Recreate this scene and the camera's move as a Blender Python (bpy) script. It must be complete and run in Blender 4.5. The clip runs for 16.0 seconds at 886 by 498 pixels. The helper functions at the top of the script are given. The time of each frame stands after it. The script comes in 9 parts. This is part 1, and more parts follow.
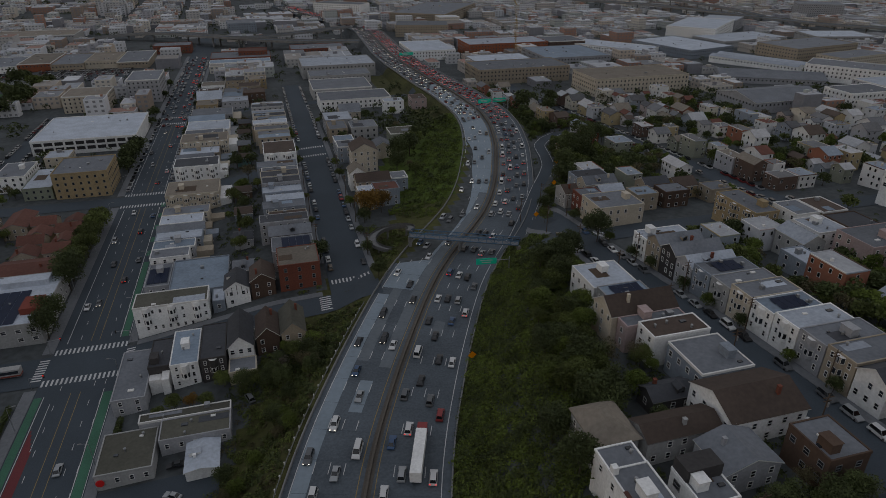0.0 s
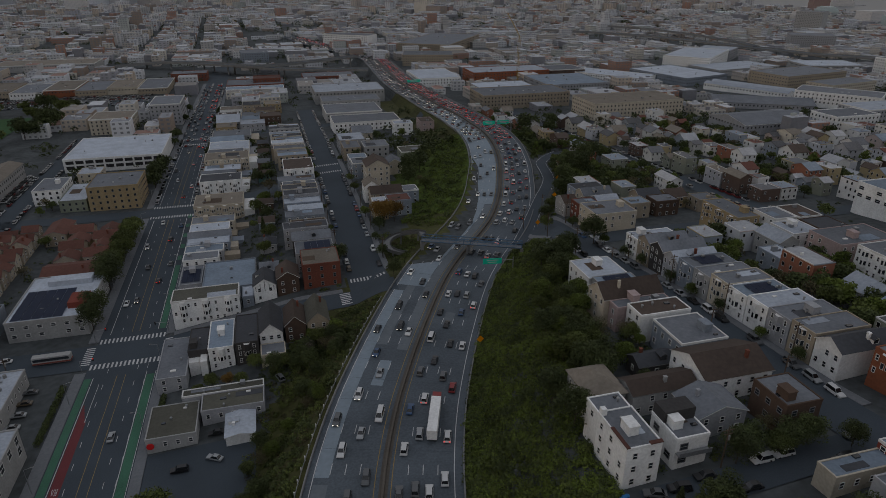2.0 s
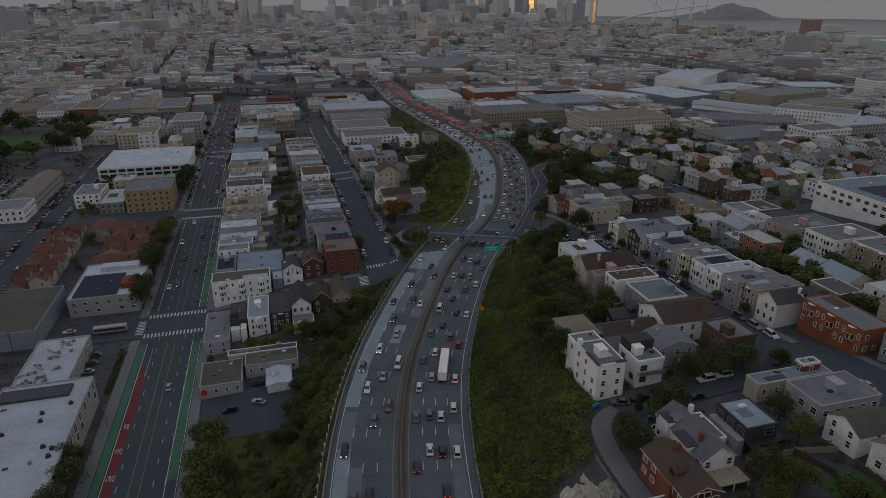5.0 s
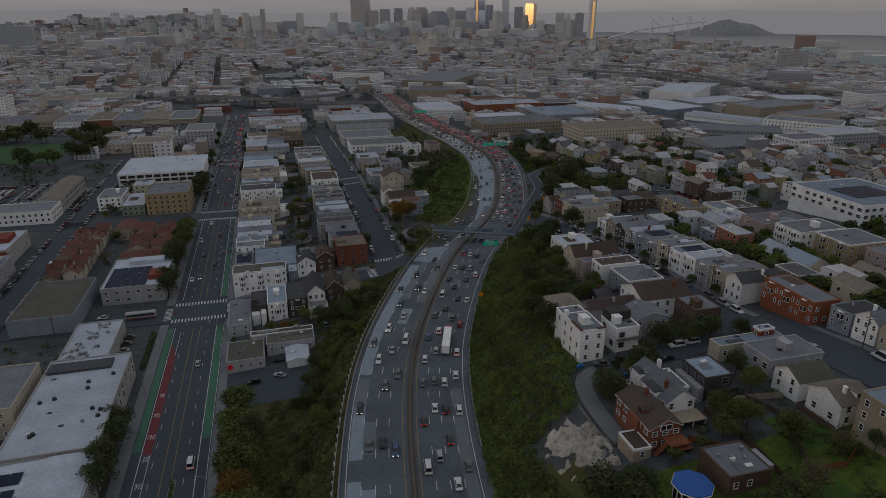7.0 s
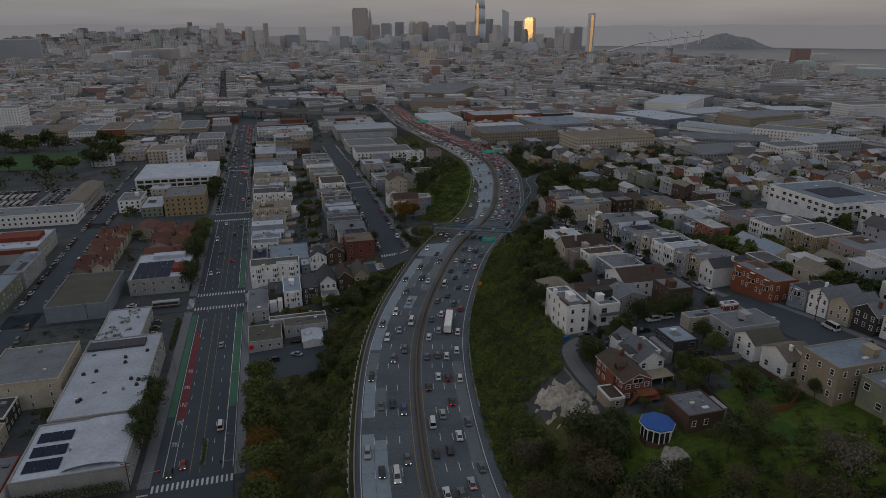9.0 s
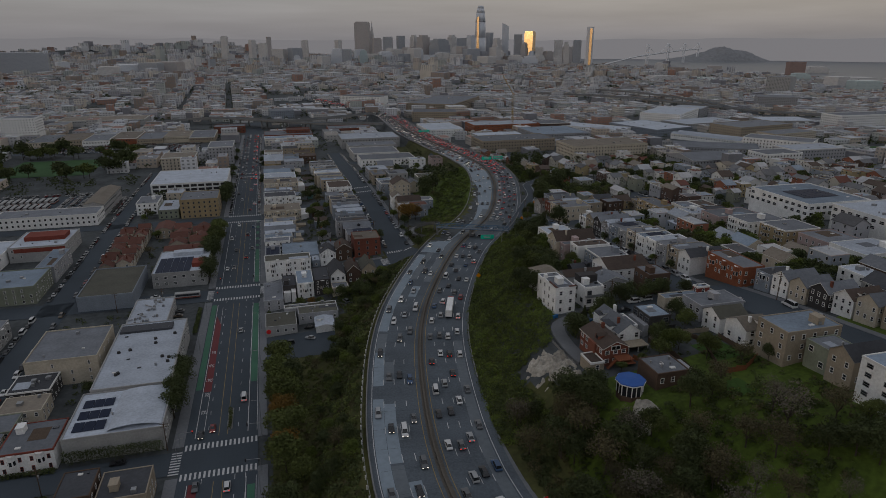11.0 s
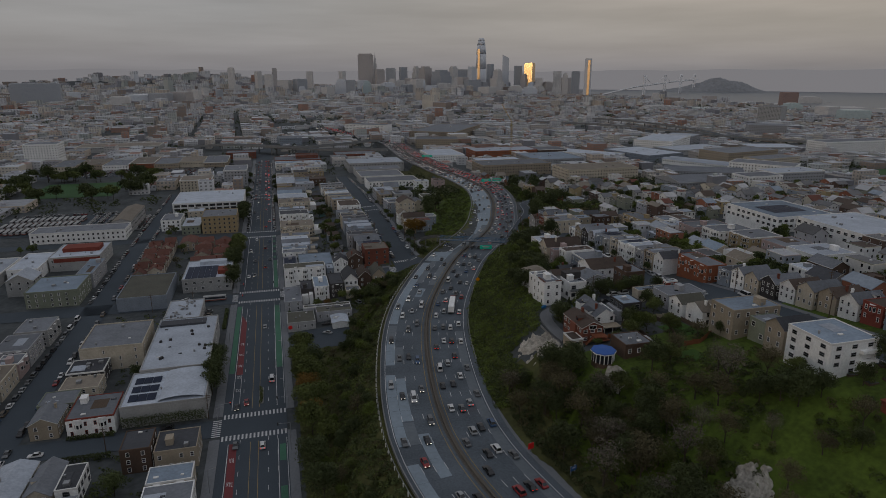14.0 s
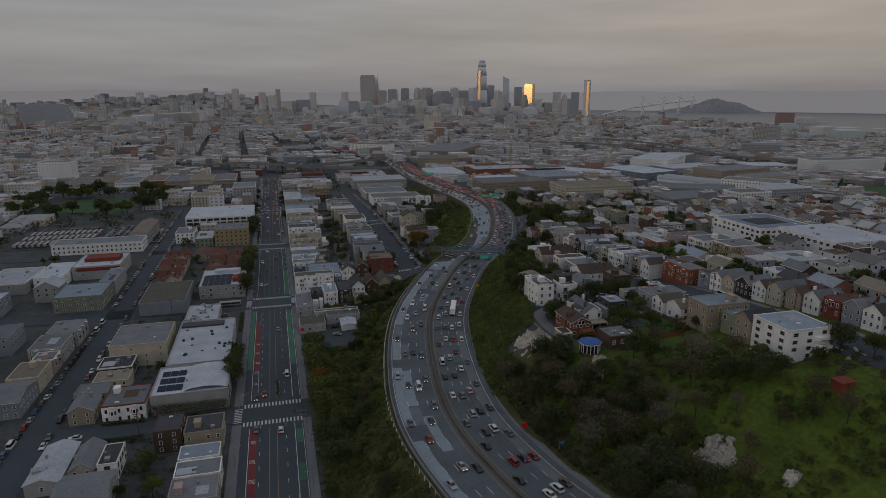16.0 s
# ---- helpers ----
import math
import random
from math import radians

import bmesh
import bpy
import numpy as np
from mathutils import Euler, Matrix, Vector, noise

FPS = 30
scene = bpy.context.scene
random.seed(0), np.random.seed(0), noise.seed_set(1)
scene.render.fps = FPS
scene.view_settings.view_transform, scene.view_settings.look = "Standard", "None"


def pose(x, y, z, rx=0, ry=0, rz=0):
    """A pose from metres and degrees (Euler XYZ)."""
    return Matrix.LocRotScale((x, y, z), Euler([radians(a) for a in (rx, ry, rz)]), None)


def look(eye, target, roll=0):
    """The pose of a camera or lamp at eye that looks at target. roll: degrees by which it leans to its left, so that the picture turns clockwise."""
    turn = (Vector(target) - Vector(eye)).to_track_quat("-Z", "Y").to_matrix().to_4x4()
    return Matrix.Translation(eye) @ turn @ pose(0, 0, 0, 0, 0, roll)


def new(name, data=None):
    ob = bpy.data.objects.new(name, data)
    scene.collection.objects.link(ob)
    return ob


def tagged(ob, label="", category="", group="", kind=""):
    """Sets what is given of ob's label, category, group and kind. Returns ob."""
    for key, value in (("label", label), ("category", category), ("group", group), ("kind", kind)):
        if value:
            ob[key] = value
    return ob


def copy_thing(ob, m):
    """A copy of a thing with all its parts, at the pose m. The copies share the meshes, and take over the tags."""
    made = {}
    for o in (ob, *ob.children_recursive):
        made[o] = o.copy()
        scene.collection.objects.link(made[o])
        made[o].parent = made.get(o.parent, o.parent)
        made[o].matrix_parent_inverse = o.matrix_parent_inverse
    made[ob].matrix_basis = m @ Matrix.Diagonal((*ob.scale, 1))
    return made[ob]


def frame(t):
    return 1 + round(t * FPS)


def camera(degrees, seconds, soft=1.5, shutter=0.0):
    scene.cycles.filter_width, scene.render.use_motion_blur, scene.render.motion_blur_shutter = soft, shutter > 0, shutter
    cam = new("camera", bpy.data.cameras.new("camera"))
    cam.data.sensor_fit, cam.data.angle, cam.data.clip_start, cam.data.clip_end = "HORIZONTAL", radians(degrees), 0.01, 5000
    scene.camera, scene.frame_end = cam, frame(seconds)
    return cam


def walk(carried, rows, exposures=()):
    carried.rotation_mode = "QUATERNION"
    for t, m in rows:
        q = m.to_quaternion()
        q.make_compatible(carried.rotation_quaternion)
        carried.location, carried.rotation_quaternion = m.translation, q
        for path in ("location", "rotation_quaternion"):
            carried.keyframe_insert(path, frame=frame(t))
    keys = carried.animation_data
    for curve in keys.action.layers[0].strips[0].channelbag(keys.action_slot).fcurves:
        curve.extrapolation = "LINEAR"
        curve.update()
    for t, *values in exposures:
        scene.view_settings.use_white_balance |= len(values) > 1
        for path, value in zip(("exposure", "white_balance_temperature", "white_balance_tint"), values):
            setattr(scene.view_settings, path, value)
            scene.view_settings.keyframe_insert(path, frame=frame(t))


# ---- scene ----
cam = camera(70, 16.0, soft=0.5)
PATH = [
    (0.0, pose(66.92, -203.34, 126.42, 63.400, 0, -15.600)),
    (0.5, pose(64.61, -208.96, 126.42, 63.485, 0, -15.453)),
    (1.0, pose(62.32, -214.60, 126.43, 64.002, 0, -15.363)),
    (1.5, pose(60.06, -220.28, 126.43, 65.050, 0, -15.315)),
    (2.0, pose(57.85, -226.00, 126.42, 65.999, 0, -15.306)),
    (2.5, pose(55.68, -231.77, 126.40, 66.519, 0, -15.257)),
    (3.0, pose(53.58, -237.61, 126.39, 66.878, 0, -15.237)),
    (3.5, pose(51.52, -243.52, 126.39, 67.161, 0, -15.235)),
    (4.0, pose(49.51, -249.48, 126.39, 67.462, 0, -15.245)),
    (6.5, pose(39.89, -279.84, 126.60, 69.056, 0, -15.231)),
    (7.0, pose(37.99, -285.91, 126.64, 69.373, 0, -15.218)),
    (7.5, pose(36.12, -291.95, 126.68, 69.640, 0, -15.186)),
    (8.0, pose(34.28, -297.98, 126.70, 69.954, 0, -15.179)),
    (8.5, pose(32.49, -304.01, 126.71, 70.229, 0, -15.172)),
    (9.0, pose(30.73, -310.03, 126.71, 70.494, 0, -15.173)),
    (11.5, pose(22.07, -340.09, 126.55, 71.998, 0, -15.074)),
    (12.0, pose(20.34, -346.04, 126.52, 72.472, 0, -15.030)),
    (12.5, pose(18.61, -351.93, 126.47, 72.867, 0, -15.002)),
    (13.0, pose(16.89, -357.79, 126.42, 73.330, 0, -15.001)),
    (13.5, pose(15.18, -363.62, 126.37, 73.768, 0, -14.998)),
    (14.0, pose(13.48, -369.42, 126.32, 74.175, 0, -14.981)),
    (14.5, pose(11.80, -375.20, 126.29, 74.607, 0, -14.953)),
    (15.0, pose(10.13, -380.96, 126.26, 75.039, 0, -14.927)),
    (15.5, pose(8.48, -386.72, 126.23, 75.504, 0, -14.893)),
    (16.0, pose(6.82, -392.47, 126.20, 75.960, 0, -14.881)),
]
walk(cam, PATH)


# ---- world and light ----
world = bpy.data.worlds.new("dusk_sky")
scene.world = world
world.use_nodes = True
wn, wl = world.node_tree.nodes, world.node_tree.links
wn.clear()
w_out, w_bg = wn.new("ShaderNodeOutputWorld"), wn.new("ShaderNodeBackground")
w_sky = wn.new("ShaderNodeTexSky")
w_sky.sky_type, w_sky.sun_disc = "NISHITA", False
w_sky.sun_elevation, w_sky.sun_rotation = radians(4), radians(-107)
w_dim = wn.new("ShaderNodeVectorMath")
w_dim.operation = "SCALE"
w_dim.inputs["Scale"].default_value = 0.06
w_tc, w_sep = wn.new("ShaderNodeTexCoord"), wn.new("ShaderNodeSeparateXYZ")
w_map = wn.new("ShaderNodeMapping")
w_map.inputs["Scale"].default_value = (1.6, 1.6, 16)
w_noise = wn.new("ShaderNodeTexNoise")
w_noise.inputs["Scale"].default_value, w_noise.inputs["Detail"].default_value = 2.2, 5
# the overcast: mauve at the horizon, grey above, warmer towards the east
w_ramp = wn.new("ShaderNodeValToRGB")
w_ramp.color_ramp.elements[0].position, w_ramp.color_ramp.elements[0].color = 0.0, (0.147, 0.144, 0.153, 1)
w_ramp.color_ramp.elements[1].position, w_ramp.color_ramp.elements[1].color = 0.5, (0.262, 0.272, 0.30, 1)
e = w_ramp.color_ramp.elements.new(0.10)
e.color = (0.205, 0.202, 0.206, 1)
e = w_ramp.color_ramp.elements.new(0.04)
e.color = (0.186, 0.182, 0.187, 1)
w_east = wn.new("ShaderNodeVectorMath")
w_east.operation = "DOT_PRODUCT"
w_east.inputs[1].default_value = (0.85, 0.53, 0)
w_er = wn.new("ShaderNodeMapRange")
w_er.inputs["From Min"].default_value, w_er.inputs["From Max"].default_value = 0.5, 1.0
w_er.inputs["To Min"].default_value, w_er.inputs["To Max"].default_value = 0.0, 0.6
w_warm = wn.new("ShaderNodeMixRGB")
w_warm.inputs["Color2"].default_value = (0.27, 0.225, 0.185, 1)
w_cl = wn.new("ShaderNodeMapRange")
w_cl.inputs["From Min"].default_value, w_cl.inputs["From Max"].default_value = 0.3, 0.7
w_cl.inputs["To Min"].default_value, w_cl.inputs["To Max"].default_value = 0.88, 1.1
w_mul = wn.new("ShaderNodeVectorMath")
w_mul.operation = "SCALE"
w_mix = wn.new("ShaderNodeMixRGB")
w_mix.inputs["Fac"].default_value = 0.9
wl.new(w_tc.outputs["Generated"], w_sep.inputs[0])
wl.new(w_tc.outputs["Generated"], w_map.inputs[0])
wl.new(w_tc.outputs["Generated"], w_east.inputs[0])
wl.new(w_map.outputs[0], w_noise.inputs["Vector"])
wl.new(w_sep.outputs["Z"], w_ramp.inputs[0])
wl.new(w_east.outputs["Value"], w_er.inputs["Value"])
w_low = wn.new("ShaderNodeMapRange")
w_low.inputs["From Min"].default_value, w_low.inputs["From Max"].default_value = -0.01, 0.09
w_both = wn.new("ShaderNodeMath")
w_both.operation = "MULTIPLY"
wl.new(w_sep.outputs["Z"], w_low.inputs["Value"])
wl.new(w_low.outputs[0], w_both.inputs[0])
wl.new(w_er.outputs[0], w_both.inputs[1])
wl.new(w_both.outputs[0], w_warm.inputs["Fac"])
wl.new(w_ramp.outputs[0], w_warm.inputs["Color1"])
wl.new(w_noise.outputs["Fac"], w_cl.inputs["Value"])
wl.new(w_warm.outputs[0], w_mul.inputs[0])
wl.new(w_cl.outputs[0], w_mul.inputs["Scale"])
wl.new(w_sky.outputs[0], w_dim.inputs[0])
wl.new(w_dim.outputs[0], w_mix.inputs["Color1"])
wl.new(w_mul.outputs[0], w_mix.inputs["Color2"])
wl.new(w_mix.outputs[0], w_bg.inputs["Color"])
wl.new(w_bg.outputs[0], w_out.inputs["Surface"])
w_bg.inputs["Strength"].default_value = 1.55

TO_SUN = Vector((-0.95, -0.29, 0.07)).normalized()
sun_data = bpy.data.lights.new("sun", "SUN")
sun_data.energy, sun_data.angle, sun_data.color = 0.10, radians(0.6), (1.0, 0.72, 0.42)
sun = new("sun", sun_data)
sun.matrix_world = look((0, 0, 400), tuple(Vector((0, 0, 400)) - TO_SUN))

# ---- materials ----
MATS = {}


def mat(name, color, rough=0.85, metal=0.0, grain=1.5, var=0.25, broad=0.06, bump=0.15, spread=0.0, island=None, spec=0.3):
    """A weathered surface: fine grain, broad stains, relief; spread: how far alike things differ."""
    if name in MATS:
        return MATS[name]
    m = bpy.data.materials.new(name)
    m.use_nodes = True
    nt = m.node_tree
    b = nt.nodes["Principled BSDF"]
    b.inputs["Roughness"].default_value, b.inputs["Metallic"].default_value = rough, metal
    b.inputs["Specular IOR Level"].default_value = spec
    tc = nt.nodes.new("ShaderNodeTexCoord")
    n1, n2 = nt.nodes.new("ShaderNodeTexNoise"), nt.nodes.new("ShaderNodeTexNoise")
    n1.inputs["Scale"].default_value, n1.inputs["Detail"].default_value = grain, 6
    n2.inputs["Scale"].default_value, n2.inputs["Detail"].default_value = broad, 4
    nt.links.new(tc.outputs["Object"], n1.inputs["Vector"])
    nt.links.new(tc.outputs["Object"], n2.inputs["Vector"])
    add = nt.nodes.new("ShaderNodeMath")
    add.operation = "ADD"
    nt.links.new(n1.outputs["Fac"], add.inputs[0])
    nt.links.new(n2.outputs["Fac"], add.inputs[1])
    rng = nt.nodes.new("ShaderNodeMapRange")
    rng.inputs["From Min"].default_value, rng.inputs["From Max"].default_value = 0.6, 1.4
    rng.inputs["To Min"].default_value, rng.inputs["To Max"].default_value = 1 - var, 1 + var
    nt.links.new(add.outputs[0], rng.inputs["Value"])
    scale = nt.nodes.new("ShaderNodeVectorMath")
    scale.operation = "SCALE"
    if island:
        geo, ramp = nt.nodes.new("ShaderNodeNewGeometry"), nt.nodes.new("ShaderNodeValToRGB")
        ramp.color_ramp.interpolation = "CONSTANT"
        els = ramp.color_ramp.elements
        while len(els) < len(island):
            els.new(1.0)
        for k, c in enumerate(island):
            els[k].position, els[k].color = k / len(island), (*c, 1)
        nt.links.new(geo.outputs["Random Per Island"], ramp.inputs[0])
        nt.links.new(ramp.outputs[0], scale.inputs[0])
    else:
        scale.inputs[0].default_value = color
    last = rng.outputs[0]
    if spread:
        info, r2, mul = nt.nodes.new("ShaderNodeObjectInfo"), nt.nodes.new("ShaderNodeMapRange"), nt.nodes.new("ShaderNodeMath")
        r2.inputs["To Min"].default_value, r2.inputs["To Max"].default_value = 1 - spread, 1 + spread
        mul.operation = "MULTIPLY"
        nt.links.new(info.outputs["Random"], r2.inputs["Value"])
        nt.links.new(r2.outputs[0], mul.inputs[0])
        nt.links.new(rng.outputs[0], mul.inputs[1])
        last = mul.outputs[0]
    nt.links.new(last, scale.inputs["Scale"])
    nt.links.new(scale.outputs[0], b.inputs["Base Color"])
    if bump:
        bp = nt.nodes.new("ShaderNodeBump")
        bp.inputs["Strength"].default_value, bp.inputs["Distance"].default_value = bump, 0.1
        nt.links.new(n1.outputs["Fac"], bp.inputs["Height"])
        nt.links.new(bp.outputs[0], b.inputs["Normal"])
    MATS[name] = m
    return m


def glow(name, color, strength):
    m = bpy.data.materials.new(name)
    m.use_nodes = True
    b = m.node_tree.nodes["Principled BSDF"]
    b.inputs["Base Color"].default_value = (*color, 1)
    b.inputs["Emission Color"].default_value, b.inputs["Emission Strength"].default_value = (*color, 1), strength
    MATS[name] = m
    return m


def facade(name, wall, pane, sx=4.0, sz=3.4, gloss=0.25, metal=0.0, thick=0.35):
    """A far tower's skin: rows of panes between piers and floors."""
    m = bpy.data.materials.new(name)
    m.use_nodes = True
    nt = m.node_tree
    b = nt.nodes["Principled BSDF"]
    tc, br, mp = nt.nodes.new("ShaderNodeTexCoord"), nt.nodes.new("ShaderNodeTexBrick"), nt.nodes.new("ShaderNodeMapping")
    sp, cb, ad = nt.nodes.new("ShaderNodeSeparateXYZ"), nt.nodes.new("ShaderNodeCombineXYZ"), nt.nodes.new("ShaderNodeMath")
    ad.operation = "ADD"
    nt.links.new(tc.outputs["Object"], sp.inputs[0])
    nt.links.new(sp.outputs["X"], ad.inputs[0])
    nt.links.new(sp.outputs["Y"], ad.inputs[1])
    nt.links.new(ad.outputs[0], cb.inputs["X"])
    nt.links.new(sp.outputs["Z"], cb.inputs["Y"])
    nt.links.new(cb.outputs[0], br.inputs["Vector"])
    br.offset, br.squash = 0.0, 1.0
    br.inputs["Scale"].default_value = 1.0
    br.inputs["Brick Width"].default_value, br.inputs["Row Height"].default_value = sx, sz
    br.inputs["Mortar Size"].default_value, br.inputs["Mortar Smooth"].default_value = sz * thick * 0.5, 0.1
    br.inputs["Color1"].default_value = (*pane, 1)
    br.inputs["Color2"].default_value = (*[c * 1.35 for c in pane], 1)
    br.inputs["Mortar"].default_value = (*wall, 1)
    nt.links.new(br.outputs["Color"], b.inputs["Base Color"])
    b.inputs["Roughness"].default_value, b.inputs["Metallic"].default_value = gloss, metal
    MATS[name] = m
    return m


LANE = mat("pale_asphalt", (0.14, 0.146, 0.155), 0.9, grain=2, var=0.25, broad=0.08)
ASPHALT = mat("asphalt", (0.051, 0.064, 0.078), 0.9, grain=3, var=0.22, broad=0.05)
FWY_C = mat("freeway_concrete", (0.087, 0.103, 0.12), 0.88, grain=1.6, var=0.34, broad=0.06)
FWY_L = mat("worn_pale_concrete", (0.215, 0.26, 0.3), 0.85, grain=0.8, var=0.16, broad=0.05)
FWY_M = mat("grey_concrete_patch", (0.13, 0.148, 0.165), 0.85, grain=0.8, var=0.18, broad=0.05)
WALK = mat("sidewalk_concrete", (0.15, 0.158, 0.17), 0.9, grain=1.2, var=0.22)
KERBSTONE = mat("kerb_concrete", (0.2, 0.2, 0.2), 0.9)
PAINT = mat("road_paint_white", (0.5, 0.5, 0.5), 0.7, grain=4, var=0.3, bump=0)
YELLOW = mat("road_paint_yellow", (0.28, 0.2, 0.07), 0.7, grain=4, var=0.3, bump=0)
GREENP = mat("road_paint_green", (0.045, 0.135, 0.085), 0.75, grain=3, var=0.35, bump=0)
REDP = mat("road_paint_red", (0.14, 0.028, 0.032), 0.75, grain=3, var=0.25, bump=0)
BARRIER = mat("barrier_concrete", (0.105, 0.092, 0.078), 0.9, grain=1.5)
STEEL = mat("galvanised_steel", (0.3, 0.31, 0.32), 0.5, 0.7, grain=2)
BRIDGE = mat("blue_grey_painted_steel", (0.055, 0.115, 0.19), 0.6, grain=2)
SIGN_G = mat("sign_green", (0.01, 0.56, 0.38), 0.5, grain=1, var=0.1, bump=0)
SIGN_O = mat("sign_orange", (0.75, 0.27, 0.0), 0.5, grain=1, var=0.1, bump=0)
SIGN_R = mat("sign_red", (0.65, 0.02, 0.02), 0.5, grain=1, var=0.1, bump=0)
SOIL = mat("bank_grass", (0.056, 0.058, 0.018), 0.95, grain=0.5, var=0.55, broad=0.05, bump=0.5)
MEADOW = mat("hill_grass", (0.058, 0.088, 0.011), 0.95, grain=0.7, var=0.6, broad=0.09, bump=0.5)
LOT = mat("yard_ground", (0.062, 0.069, 0.072), 0.95, grain=0.4, var=0.5, broad=0.06, bump=0.3)
ROCK = mat("pale_rock", (0.34, 0.32, 0.28), 0.95, grain=0.9, var=0.6, broad=0.1, bump=0.8)
TURF = mat("sports_turf", (0.035, 0.085, 0.028), 0.95, grain=0.3, var=0.2)
WATER = mat("bay_water", (0.10, 0.12, 0.14), 0.35, grain=0.02, var=0.1, bump=0.05)
GLASS = mat("window_glass", (0.022, 0.026, 0.032), 0.12, grain=0.5, var=0.3, bump=0, spread=0.5, spec=0.6)
TRIM = mat("white_trim", (0.66, 0.65, 0.63), 0.7, grain=2, var=0.1, bump=0)
TRIMG = mat("grey_trim", (0.2, 0.2, 0.2), 0.7, grain=2, var=0.1, bump=0)
SOLAR = mat("solar_panel", (0.012, 0.019, 0.042), 0.5, grain=0.5, var=0.2, bump=0, spec=0.12)
BRICK = mat("red_brick", (0.16, 0.055, 0.036), 0.9, grain=2.5, var=0.35)
WOODD = mat("weathered_timber", (0.085, 0.06, 0.043), 0.9, grain=2, var=0.35)
METALD = mat("dark_metal", (0.05, 0.05, 0.052), 0.5, 0.6)
RUBBER = mat("tyre_rubber", (0.012, 0.012, 0.012), 0.9, bump=0)
CARGLASS = mat("car_glass", (0.012, 0.014, 0.016), 0.08, bump=0, spec=0.7)
TAIL = glow("tail_lamp", (1.0, 0.03, 0.02), 1.0)
HEAD = glow("head_lamp", (1.0, 0.9, 0.75), 1.5)
LAMPW = glow("street_lamp_glow", (1.0, 0.85, 0.6), 3.0)
BARK = mat("bark", (0.06, 0.048, 0.038), 0.95, grain=4, var=0.4, bump=0.5)
LEAF = [mat("leaf_green", (0.08, 0.106, 0.018), 0.8, grain=0.9, var=0.6, broad=0.11, spread=0.25, bump=0),
        mat("leaf_dark", (0.05, 0.064, 0.02), 0.8, grain=0.9, var=0.65, broad=0.11, spread=0.25, bump=0),
        mat("leaf_olive", (0.075, 0.092, 0.022), 0.8, grain=0.9, var=0.65, broad=0.11, spread=0.25, bump=0),
        mat("leaf_yellow", (0.15, 0.085, 0.015), 0.8, grain=0.9, var=0.45, spread=0.2, bump=0),
        mat("leaf_brown", (0.085, 0.074, 0.036), 0.85, grain=0.9, var=0.45, spread=0.2, bump=0),
        mat("leaf_grey", (0.115, 0.102, 0.08), 0.85, grain=0.9, var=0.4, spread=0.2, bump=0)]
WALLC = dict(white=(0.74, 0.74, 0.73), grey=(0.31, 0.315, 0.33), cream=(0.46, 0.41, 0.33), tan=(0.3, 0.255, 0.195), bluegrey=(0.22, 0.25, 0.29), rust=(0.17, 0.062, 0.04), pink=(0.36, 0.28, 0.27),
             green=(0.2, 0.22, 0.17), brown=(0.085, 0.055, 0.04), dark=(0.05, 0.047, 0.047), yellow=(0.31, 0.24, 0.14), orange=(0.23, 0.08, 0.04), red=(0.2, 0.05, 0.035), teal=(0.11, 0.22, 0.23), stone=(0.33, 0.33, 0.325))
ROOFC = dict(grey=(0.145, 0.156, 0.175), pale=(0.36, 0.395, 0.45), dark=(0.055, 0.058, 0.066), brown=(0.075, 0.055, 0.045), red=(0.115, 0.05, 0.038), blue=(0.2, 0.25, 0.31), olive=(0.085, 0.083, 0.067), tan=(0.19, 0.165, 0.135))
WALL = {k: mat("stucco_" + k, v, 0.9, grain=1.6, var=0.2, broad=0.2, spread=0.10) for k, v in WALLC.items()}
WALL["brick"] = BRICK
ROOF = {k: mat("roof_" + k, v, 0.85, grain=1.1, var=0.26, broad=0.12, spread=0.2) for k, v in ROOFC.items()}

# ---- land ----
FWY_YS = [-460, -300, -255, -214, -186, -168, -148, -123, -94, -70, -46, -13, 4, 40, 72, 126, 167, 202, 260, 326, 418, 480, 587, 707, 793, 877, 949, 1043, 1140, 1300]
FWY_XS = [160, 86, 67.5, 60.3, 61.2, 63.7, 67, 72, 80.3, 90, 100.8, 117, 127.5, 155, 171, 191, 201.5, 205.5, 206, 202, 200, 201.5, 207.5, 214, 204.5, 177, 156, 135, 122, 60]


def ip(v, a, b):
    """Straight lines between the values b at a."""
    if v <= a[0]:
        return b[0]
    for k in range(1, len(a)):
        if v <= a[k]:
            return b[k - 1] + (b[k] - b[k - 1]) * (v - a[k - 1]) / (a[k] - a[k - 1])
    return b[-1]


def fx(y):
    """The freeway's median, across."""
    return sum(ip(y + k, FWY_YS, FWY_XS) for k in (-14, -8, 0, 0, 8, 14)) / 6


def fslope(y):
    return (fx(y + 6) - fx(y - 6)) / 12


def fall(x, y):
    """How far the whole district sinks towards the bay."""
    s = max(-700.0, 0.2588 * x + 0.9659 * y)
    return 0.0115 * s if s < 900 else 10.35 + 3.65 * (1 - math.exp((900 - s) * 0.0115 / 3.65))


def zf0(y):
    return ip(y, [-440, 0, 194, 370, 528, 1056, 1400], [15, 15, 21, 18.5, 14, 11.5, 4])


def zf(y):
    return zf0(y) - fall(fx(y), y)


def sm(t):
    t = min(1.0, max(0.0, t))
    return t * t * (3 - 2 * t)


